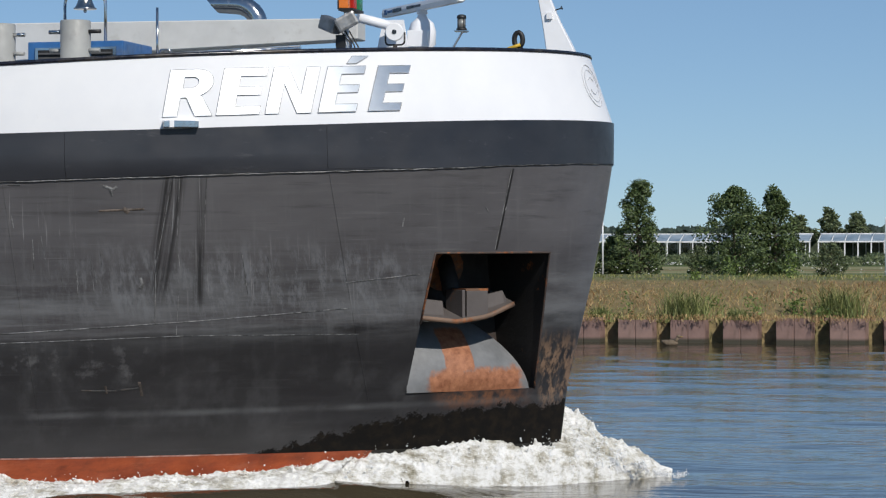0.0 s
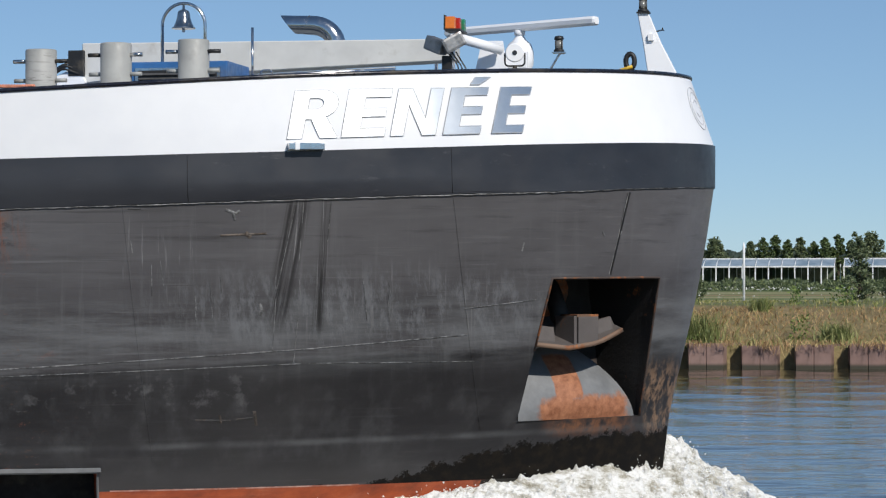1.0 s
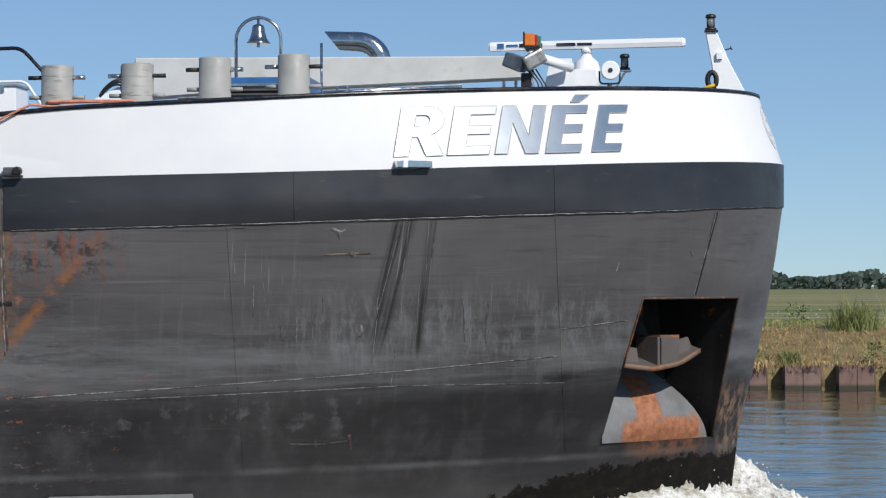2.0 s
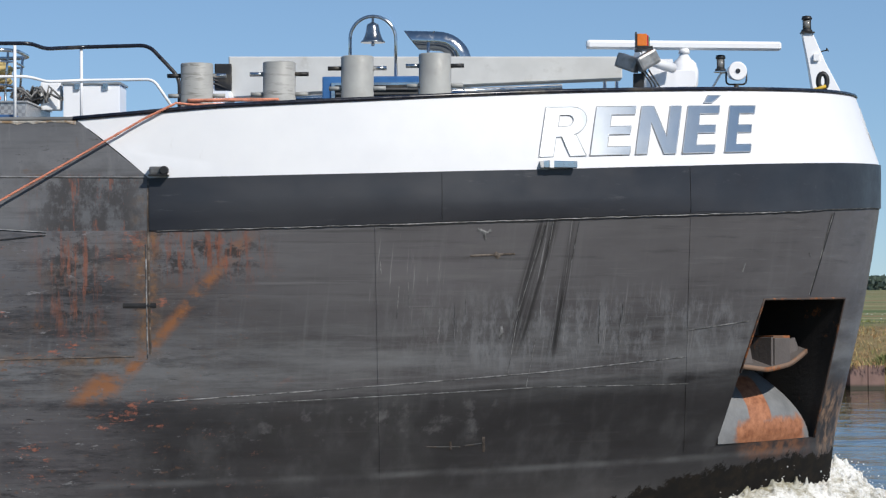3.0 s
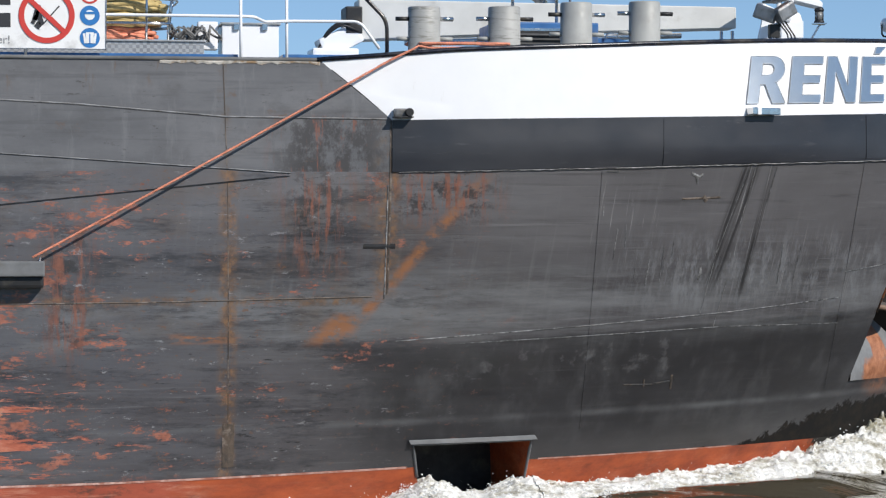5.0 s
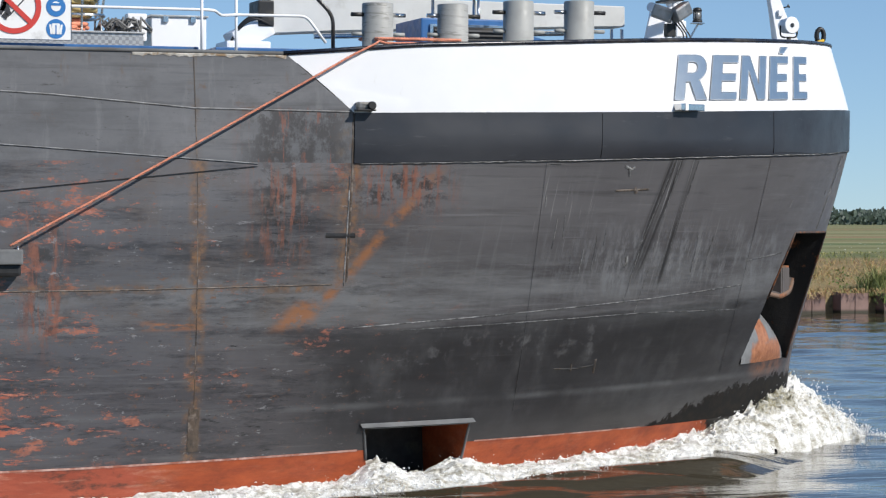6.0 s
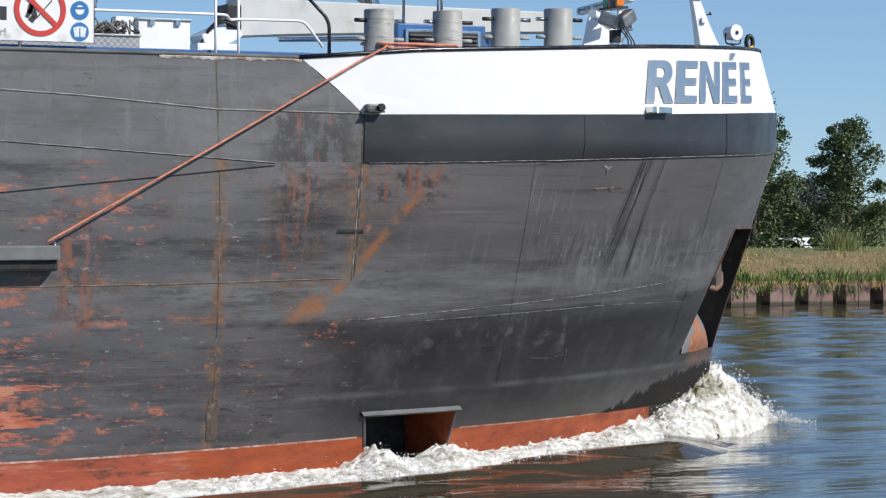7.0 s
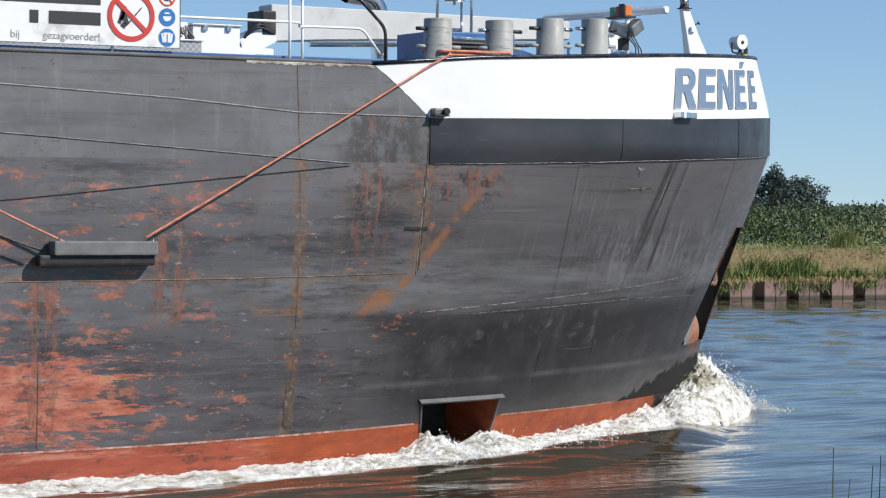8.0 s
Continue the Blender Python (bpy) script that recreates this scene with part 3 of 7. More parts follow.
def on_side(x, z, out=0.0):
    """Point of the seen side, moved outwards."""
    e = 0.02
    p = Vector((x, side_y(x, z), z))
    a = Vector((x + e, side_y(x + e, z), z)) - Vector((x - e, side_y(x - e, z), z))
    b = Vector((x, side_y(x, z + e), z + e)) - Vector((x, side_y(x, z - e), z - e))
    return p + a.cross(b).normalized() * out


def normal_at(x, z):
    return (on_side(x, z, 1.0) - on_side(x, z)).normalized()


# openings: anchor pocket and thruster port, left and right edge (x at low z, x at high z)
POCKET = dict(low=1.17, high=2.80, left=(-7.34, -6.85), right=(-6.08, -5.785))
PORT = dict(low=0.02, high=0.72, left=(-12.82, -12.94), right=(-11.67, -11.60))


def edge_x(o, side, z):
    k = min(1, max(0, (z - o["low"]) / (o["high"] - o["low"])))
    return o[side][0] + (o[side][1] - o[side][0]) * k


HULL_Z = [-0.6, 0.02, 0.25, "boot", 0.72, 0.95, 1.17, 1.4, 1.7, 2.0, 2.3, 2.55, 2.80, 3.05, 3.3]


def columns(z):
    """Turns of the grid's columns at height z, so that the openings' edges are grid lines."""
    cuts = [0.0] + [turn_at(edge_x(o, s, z), z) for o in (PORT, POCKET) for s in ("left", "right")] + [math.pi / 2]
    out = []
    for a, b, k in zip(cuts, cuts[1:], (10, 6, 14, 10, 14)):
        out += [a + (b - a) * i / k for i in range(k)]
    return out + [math.pi / 2]


def ring(z, line=None):
    """Seen side of one level, from aft to the stem."""
    xa = section(z)[0]
    pts = []
    for th in columns(z):
        zz = z
        if line:
            for _ in range(3):
                zz = line(plan(th, zz)[0])
        x, y = plan(th, zz)
        pts.append(Vector((x, y, zz)))
    first = [Vector((AFT + (pts[0].x - AFT) * i / 16, -HALF, line(AFT + (pts[0].x - AFT) * i / 16) if line else z)) for i in range(16)]
    return first + pts


def ring_of(level):
    if level == "boot":
        return ring(0.47, line_boot)
    if level == "low":
        return ring(3.7, line_band_low)
    if level == "top":
        return ring(4.2, line_band_top)
    if level == "rail":
        return ring(5.0, line_rail)
    return ring(level)


def skin(name, levels, materials, parent, both=True, out=0.0, pick=None, drop=None, label=""):
    """A strip of the shell between levels; pick(j, centre) gives the material index, drop(centre) leaves a face out."""
    rings = [ring_of(v) for v in levels]
    n = len(rings[0])
    verts, faces, index = [], [], []
    for side in ((1, -1) if both else (1,)):
        base = len(verts)
        for r in rings:
            for i, p in enumerate(r):
                q = Vector(p)
                if out:
                    a, b = r[max(i - 1, 0)], r[min(i + 1, n - 1)]
                    t = (b - a).normalized() if i < n - 1 else Vector((0, 1, 0))
                    q += Vector((t.y, -t.x, 0)) * out
                verts.append((q.x, q.y * side, q.z))
        for j in range(len(rings) - 1):
            for i in range(n - 1):
                a = base + j * n + i
                f = (a, a + 1, a + n + 1, a + n)
                c = (rings[j][i] + rings[j][i + 1] + rings[j + 1][i] + rings[j + 1][i + 1]) / 4
                if side == 1 and drop and drop(c):
                    continue
                faces.append(f if side == 1 else f[::-1])
                index.append(pick(j, c) if pick else 0)
    ob = from_arrays(name, verts, faces, materials, parent, True, index)
    if label:
        ob["label"] = label
    return ob


def in_opening(c):
    for o in (POCKET, PORT):
        if o["low"] < c.z < o["high"] and edge_x(o, "left", c.z) < c.x < edge_x(o, "right", c.z):
            return True
    return False


ship = new("barge")
ship.location = (0, SHIP_Y, 0)
tagged(ship, "large dark grey inland tanker barge with white bulwark, under way", "ship")


def strip_on(bm, pts, width, out, lift=0.004):
    """A thin raised strip along points (x, z) of the seen side."""
    last = None
    for i, (x, z) in enumerate(pts):
        a, b = pts[max(i - 1, 0)], pts[min(i + 1, len(pts) - 1)]
        d = Vector((b[0] - a[0], b[1] - a[1])).normalized()
        w = width[i] if isinstance(width, (list, tuple)) else width
        nx, nz = -d.y * w / 2, d.x * w / 2
        row = [bm.verts.new(on_side(x + nx, z + nz, lift)), bm.verts.new(on_side(x, z, out)), bm.verts.new(on_side(x - nx, z - nz, lift))]
        if last:
            for k in range(2):
                bm.faces.new((last[k], row[k], row[k + 1], last[k + 1]))
        last = row
    return bm


def dense(a, b, n):
    return [(a[0] + (b[0] - a[0]) * i / n, a[1] + (b[1] - a[1]) * i / n) for i in range(n + 1)]


def polyline(points, n=6):
    out = []
    for a, b in zip(points, points[1:]):
        out += dense(a, b, n)[:-1]
    return out + [points[-1]]


def build_shell():
    def paint(j, c):
        return 1 if j < 3 else 0

    skin("hull", HULL_Z + ["low"], [HULL, BOOT], ship, pick=paint, drop=in_opening, label="scuffed dark grey steel hull with rust patches")
    def forward(name, lines, start, materials, out, label, thick=0.0):
        """A strip between two lines from a slanting start to the stem, on both sides."""
        verts, faces = [], []
        rows = 5
        for side in (1, -1):
            base = len(verts)
            for j in range(rows + 1):
                f = j / rows
                x0 = start[0] + (start[1] - start[0]) * f
                z0 = lines[0](x0) + (lines[1](x0) - lines[0](x0)) * f
                t0 = turn_at(x0, z0)
                xa = section(z0)[0]
                straight = 4 if x0 < xa - 0.05 else 0
                pts = [(x0 + (xa - x0) * i / 4, -HALF) for i in range(straight)]
                for i in range(68 - straight):
                    th = t0 + (math.pi / 2 - t0) * (i / (67 - straight))
                    z = z0
                    for _ in range(6):
                        x, y = plan(th, z)
                        z = lines[0](x) + (lines[1](x) - lines[0](x)) * f
                    pts.append((x, y))
                for k, (x, y) in enumerate(pts):
                    z = lines[0](x) + (lines[1](x) - lines[0](x)) * f
                    a, b = pts[max(k - 1, 0)], pts[min(k + 1, len(pts) - 1)]
                    t = Vector((b[0] - a[0], b[1] - a[1])).normalized() if k < len(pts) - 1 else Vector((0, 1))
                    verts.append((x + t.y * out, (y - t.x * out) * side, z))
            w = 68
            for j in range(rows):
                for i in range(w - 1):
                    a = base + j * w + i
                    q = (a, a + 1, a + w + 1, a + w)
                    faces.append(q if side == 1 else q[::-1])
        ob = from_arrays(name, verts, faces, materials, ship, True)
        ob["label"] = label
        return ob

    forward("rubbing_band", (line_band_low, line_band_top), (-13.27, -13.27), BAND, 0.016, "black painted belt below the white bulwark")
    forward("knuckle_plate", (lambda x: line_band_low(x) - 0.004, lambda x: line_band_low(x) + 0.02), (-13.27, -13.27), BAND, 0.012, "edge of the belt")
    forward("bulwark", (line_band_top, line_rail), (-13.27, -14.01), WHITE, 0.0, "glossy white bulwark plating")
    # weathered side aft of the slanting edge
    for side, nm in ((1, "side_plating"), (-1, "far_side_plating")):
        verts, faces = [], []
        zs = (3.53, 3.8, 4.055, 4.25, 4.45, 4.65)
        for z in zs:
            x1 = -13.27 if z < 4.06 else -13.27 - 0.74 * (z - 4.055) / 0.595
            for i in range(25):
                x = AFT + (x1 - AFT) * i / 24
                verts.append((x, side * side_y(x, z), z))
        for j in range(len(zs) - 1):
            for i in range(24):
                a = j * 25 + i
                q = (a, a + 1, a + 26, a + 25)
                faces.append(q if side == 1 else q[::-1])
        ob = from_arrays("side_plating", verts, faces, PLATING, ship)
        ob["label"] = "weathered grey upper side plating with rubbed edges"
    # deck and transom
    rail = ring(5.0, line_rail)
    verts = [(p.x, p.y * s, p.z - (0.16 if p.x > -13.9 else 0.03)) for p in rail for s in (1, -1)]
    faces = [(2 * i, 2 * i + 2, 2 * i + 3, 2 * i + 1) for i in range(len(rail) - 1)]
    from_arrays("deck", verts, faces, worn("deck_paint", (0.2, 0.22, 0.23), 0.7), ship)
    from_arrays("transom", [(AFT, -HALF, -0.6), (AFT, HALF, -0.6), (AFT, HALF, 4.65), (AFT, -HALF, 4.65)], [(0, 3, 2, 1)], HULL, ship)
    # black capping along the rail
    for s in (1, -1):
        bm = bmesh.new()
        pts = [Vector((p.x, p.y * s, p.z)) for p in rail if p.x > -14.05]
        pts = [Vector((-14.03, -HALF * s, 4.65))] + pts
        add_tube(bm, pts, 0.024, 8)
        part("rail_capping", bm, TRIM, ship, "dark capping along the bulwark")


build_shell()


def ship_rows():
    return [(t, pose(way, SHIP_Y, 0)) for t, *_, way in TRACK]


# ---------------------------------------------------------------- ship: openings in the shell
def opening_ring(o, n=8):
    """Points round an opening, on the shell: along the top, down the fore side, back along the foot, up the aft side."""
    lo, hi = o["low"], o["high"]
    pts = []
    for i in range(n):
        pts.append((o["left"][1] + (o["right"][1] - o["left"][1]) * i / n, hi))
    for i in range(n):
        z = hi + (lo - hi) * i / n
        pts.append((edge_x(o, "right", z), z))
    for i in range(n):
        pts.append((o["right"][0] + (o["left"][0] - o["right"][0]) * i / n, lo))
    for i in range(n):
        z = lo + (hi - lo) * i / n
        pts.append((edge_x(o, "left", z), z))
    return pts


def frame_of(x, z):
    """Origin, forward tangent, inward direction of the shell at a place."""
    a = on_side(x + 0.05, z) - on_side(x - 0.05, z)
    t = Vector((a.x, a.y, 0)).normalized()
    return on_side(x, z), t, Vector((-t.y, t.x, 0))


def recess(o, depth, wall_mat, back_mat, lip_mat, name, lip=0.022):
    rim = [on_side(x, z, 0.0) for x, z in opening_ring(o)]
    c = sum(rim, Vector()) / len(rim)
    _, t, inward = frame_of(c.x, c.z)
    back = [c + (p - c) * 0.96 + inward * depth for p in rim]
    back = [p - inward * (p - (c + inward * depth)).dot(inward) for p in back]
    n = len(rim)
    q = n // 4
    for k, nm in enumerate(("recess_roof", "recess_fore_wall", "recess_floor", "recess_aft_wall")):
        bm = bmesh.new()
        idx = [(k * q + i) % n for i in range(q + 1)]
        r = [bm.verts.new(rim[i]) for i in idx]
        b = [bm.verts.new(back[i]) for i in idx]
        for i in range(q):
            bm.faces.new((r[i], r[i + 1], b[i + 1], b[i]))
        part(nm, bm, wall_mat[k], ship)
    bm = bmesh.new()
    bm.faces.new([bm.verts.new(p) for p in back])
    part("recess_back", bm, back_mat, ship)
    bm = bmesh.new()
    outer = [on_side(x, z, 0.004) for x, z in opening_ring(o)]
    k = len(outer) // 4
    add_tube(bm, outer[3 * k + 4:] + outer[:2 * k + 1], lip, 6, True)
    part(name, bm, lip_mat, ship, "rusted rim of the opening")
    return c, t, inward


def bowl_material():
    m = mat("rust_stained_plate", (0.2, 0.2, 0.2), 0.55)
    n = Nodes(m)
    p = n.ramp(n.noise(3, 6, 0.65), (0.3, (0.13, 0.135, 0.14)), (0.7, (0.22, 0.225, 0.23)))
    r = n.ramp(n.noise(11, 7, 0.7), (0.32, (0.2, 0.065, 0.025)), (0.7, (0.46, 0.2, 0.1)))
    u, z = n.axis(0), n.axis(2)
    spot = n.math("MULTIPLY", n.between(u, -0.6, 0.85, 0.28), n.between(z, -0.1, 0.3, 0.16))
    column = n.math("MULTIPLY", n.between(u, -0.36, 0.06, 0.04), n.between(z, 0.2, 0.75, 0.1))
    spot = n.math("MAXIMUM", spot, column)
    n.colour(n.mix(n.ramp(n.math("ADD", n.math("MULTIPLY", spot, 0.45), n.math("MULTIPLY", n.noise(5, 7, 0.7), 0.6)), (0.52, 0.0), (0.66, 0.95)), p, r))
    n.bump(n.noise(20, 5), 0.4, 0.008)
    return m


def build_pocket():
    wall = worn("pocket_paint", (0.03, 0.029, 0.028), 0.6, 0, 3, 0.5, 0.2, (0.1, 0.04, 0.02), 0.15)
    fore = rusty("rust_streaked_plate", (0.028, 0.026, 0.025), 0.0)
    c, t, inward = recess(POCKET, 0.95, (wall, fore, wall, wall), wall, rusty("rim_rust", (0.07, 0.05, 0.042), 0.3), "pocket_rim", 0.014)
    # stowed anchor in its own frame: u forward along the shell, d inward, z up from the pocket's foot
    foot = on_side((POCKET["left"][0] + POCKET["right"][0]) / 2, POCKET["low"])
    m = Matrix((( t.x, inward.x, 0, foot.x), (t.y, inward.y, 0, foot.y), (0, 0, 1, foot.z), (0, 0, 0, 1)))
    lean = [on_side((edge_x(POCKET, "left", z) + edge_x(POCKET, "right", z)) / 2, z) for z in (1.17, 2.0, 2.8)]
    d_top = (lean[2] - lean[0]).dot(inward)
    u_top = (lean[2] - lean[0]).dot(t)

    def lead(z):
        """Depth and shift of the shell at a height over the foot."""
        return d_top * z / 1.63, u_top * z / 1.63

    # bowl-shaped foot plate
    bm = bmesh.new()
    rows = []
    for j in range(15):
        v = j / 14
        z = 0.0 + 0.92 * v
        d0, u0 = lead(z)
        right = 0.9 - 0.15 * v - 0.55 * v ** 2.2
        row = []
        for i in range(17):
            w = i / 16
            u = u0 - 0.86 + (right + 0.86) * w
            bulge = 0.10 * math.sin(math.pi * min(1, w * 1.02)) * math.sin(math.pi * min(1, 0.15 + v))
            row.append(bm.verts.new((u, d0 + 0.05 + 0.75 * v ** 1.5 - bulge + 0.25 * max(0, w - 0.8) ** 2 * 10 * v, z)))
        rows.append(row)
    for a, b in zip(rows, rows[1:]):
        for i in range(16):
            f = bm.faces.new((a[i], a[i + 1], b[i + 1], b[i]))
            f.smooth = True
    ob = part("anchor_bowl", bm, bowl_material(), ship, "rust-stained curved plate under the anchor")
    ob.matrix_local = m
    # anchor: crown, head, shank
    anchor = new("anchor")
    anchor.parent = ship
    anchor.matrix_local = m
    anchor["label"] = "rusty stockless anchor stowed in its pocket"
    d0, u0 = lead(0.8)
    bm = bmesh.new()
    prof = []
    for i in range(13):
        w = -1 + 2 * i / 12
        rise = lerp_list(w, (-1, -0.17, 0.42, 1), (0.07, 0.0, 0.05, 0.19))
        prof.append((u0 - 0.2 + 0.76 * w, rise, d0 + 0.03 + 0.1 * abs(w) ** 2))
    rows = [[bm.verts.new(p) for p in ((u, d, 0.80 + k), (u, d, 0.86 + k), (u, d + 0.42, 0.98 + k), (u, d + 0.45, 0.92 + k))] for u, k, d in prof]
    for a, b in zip(rows, rows[1:]):
        for k in range(4):
            bm.faces.new((a[k], b[k], b[(k + 1) % 4], a[(k + 1) % 4]))
    bm.faces.new(rows[0])
    bm.faces.new(rows[-1][::-1])
    bmesh.ops.recalc_face_normals(bm, faces=bm.faces)
    part("crown", bm, ANCHOR_STEEL, anchor)
    bm = bmesh.new()
    add_tube(bm, [(u, d - 0.008, 0.832 + k) for u, k, d in prof], 0.036, 4)
    part("crown_lip", bm, rusty("rust_edge", (0.2, 0.13, 0.09), 0.3), anchor, "rust-brown lower edge of the anchor")
    # upright fluke plates either side of the head
    for us in ((-0.93, -0.9, -0.46, -0.4), (0.12, 0.14, 0.46, 0.54)):
        bm = bmesh.new()
        lows = [(u0 + u, lerp_list(u + 0.2, (-0.76, -0.13, 0.32, 0.76), (0.07, 0.0, 0.05, 0.19))) for u in us]
        top = (0.0, 0.2, 0.2, 0.2) if us[0] < 0 else (0.2, 0.2, 0.16, 0.0)
        front = [[bm.verts.new((u, d0 + dd, 0.86 + k + (h if up else 0.0))) for (u, k), h in zip(lows, top)] for dd, up in ((0.16, 0), (0.2, 1), (0.24, 1), (0.24, 0))]
        for a, b in zip(front, front[1:] + front[:1]):
            for k in range(3):
                bm.faces.new((a[k], a[k + 1], b[k + 1], b[k]))
        bmesh.ops.remove_doubles(bm, verts=bm.verts, dist=0.001)
        bmesh.ops.recalc_face_normals(bm, faces=bm.faces)
        part("fluke", bm, ANCHOR_STEEL, anchor)
    bm = bmesh.new()
    add_box(bm, (0.32, 0.28, 0.03), Matrix.Translation((u0 - 0.02, d0 + 0.18, 1.195)), 0.006)
    part("head_cap", bm, RUST, anchor)
    bm = bmesh.new()
    add_box(bm, (0.30, 0.32, 0.33), Matrix.Translation((u0 - 0.02, d0 + 0.19, 1.02)), 0.012)
    part("head", bm, ANCHOR_STEEL, anchor)
    bm = bmesh.new()
    add_box(bm, (0.04, 0.34, 0.35), Matrix.Translation((u0 - 0.215, d0 + 0.2, 1.02)), 0.008)
    part("cheek", bm, ANCHOR_STEEL, anchor)
    bm = bmesh.new()
    add_tube(bm, [(u0 - 0.12, d0 + 0.4, 1.15), (u0 - 0.05, d0 + 0.62, 1.45), (u0, d0 + 0.8, 1.62)], [0.11, 0.1, 0.1], 8)
    part("shank", bm, DARK_HOLE, anchor)
    bm = bmesh.new()
    add_lathe(bm, [(0.26, 0.0), (0.26, 0.1)], Matrix.Translation((u0, d0 + 0.82, 1.45)) @ Matrix.Rotation(1.9, 4, "X"), 16)
    part("hawse_lip", bm, RUST, ship).matrix_local = m


build_pocket()


def build_port():
    # roof, floor and back painted dark for the shade inside, sides in boot paint
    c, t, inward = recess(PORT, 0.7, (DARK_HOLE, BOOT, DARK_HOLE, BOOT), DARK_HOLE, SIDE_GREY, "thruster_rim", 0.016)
    bm = bmesh.new()
    strip_on(bm, dense((-12.99, 0.745), (-11.56, 0.745), 10), 0.05, 0.06)
    part("thruster_lip", bm, SIDE_GREY, ship, "bare steel lip over the thruster opening")


build_port()


# ---------------------------------------------------------------- ship: welds, rubbing strakes, scrapes
STRAKE = worn("rubbed_strake", (0.25, 0.254, 0.26), 0.5, 0, 9, 0.6, 0.1, (0.04, 0.036, 0.034), 0.5)


def build_strakes():
    bm = bmesh.new()
    strip_on(bm, polyline([(AFT, 4.38), (-21, 4.36), (-18.44, 4.29), (-16.4, 4.19), (-14.96, 4.075), (-13.3, 4.06)], 8), 0.018, 0.009)
    part("rubbing_strake", bm, STRAKE, ship, "thin bare-edged rubbing strake")
    for pts in ([(AFT, 3.9), (-20, 3.86), (-18.44, 3.78), (-16.51, 3.66), (-14.3, 3.515)], [(AFT, 2.95), (-20, 2.95), (-18.44, 3.07), (-16.51, 3.27), (-14.3, 3.49)]):
        bm = bmesh.new()
        strip_on(bm, polyline(pts, 8), 0.016, 0.012)
        part("rubbing_strake", bm, STRAKE, ship)
    # wedge plate between them
    bm = bmesh.new()
    last = None
    for i in range(25):
        k = i / 24
        x = -26 + (-14.3 + 26) * k
        hi = lerp_list(x, (-26, -20, -18.44, -16.51, -14.3), (3.87, 3.86, 3.78, 3.66, 3.51))
        lo = lerp_list(x, (-26, -20, -18.44, -16.51, -14.3), (2.95, 2.95, 3.07, 3.27, 3.495))
        mid = lerp_list(x, (-26, -17.9, -15.65, -14.3), (3.1, 3.4, 3.585, 3.5))
        row = [bm.verts.new(on_side(x, mid, 0.02)), bm.verts.new(on_side(x, lo, 0.02))]
        if last:
            bm.faces.new((last[0], last[1], row[1], row[0]))
        last = row
    part("doubling_plate", bm, HULL, ship, "dark doubling plate on the side")


build_strakes()


def seam_mat(name, dark, light, rust):
    m = mat(name, light, 0.6)
    n = Nodes(m)
    c = n.ramp(n.noise(9, 6, 0.7, (1, 1, 0.6)), (0.38, dark), (0.62, light))
    n.colour(n.mix(n.ramp(n.noise(5, 6, 0.7, loc=(2, 2, 2)), (0.5, 0.0), (0.6, 0.9)), c, rust))
    return m


WELD = seam_mat("weld_seam", (0.035, 0.036, 0.037), (0.075, 0.076, 0.077), (0.08, 0.06, 0.045))
WELD_RUST = seam_mat("rusty_weld", (0.04, 0.035, 0.032), (0.11, 0.08, 0.058), (0.2, 0.165, 0.14))
SCRAPE = seam_mat("bare_scrape", (0.07, 0.072, 0.075), (0.34, 0.34, 0.34), (0.06, 0.06, 0.06))
BOOT_EDGE = seam_mat("pale_pink_edge", (0.34, 0.16, 0.12), (0.55, 0.36, 0.31), (0.3, 0.1, 0.06))
TAR = worn("tar_streak", (0.026, 0.026, 0.028), 0.4, 0, 6, 0.4)


def line(name, pts, width, out, material, n=6, label=""):
    bm = bmesh.new()
    strip_on(bm, polyline(pts, n), width, out, 0.003)
    return part(name, bm, material, ship, label)


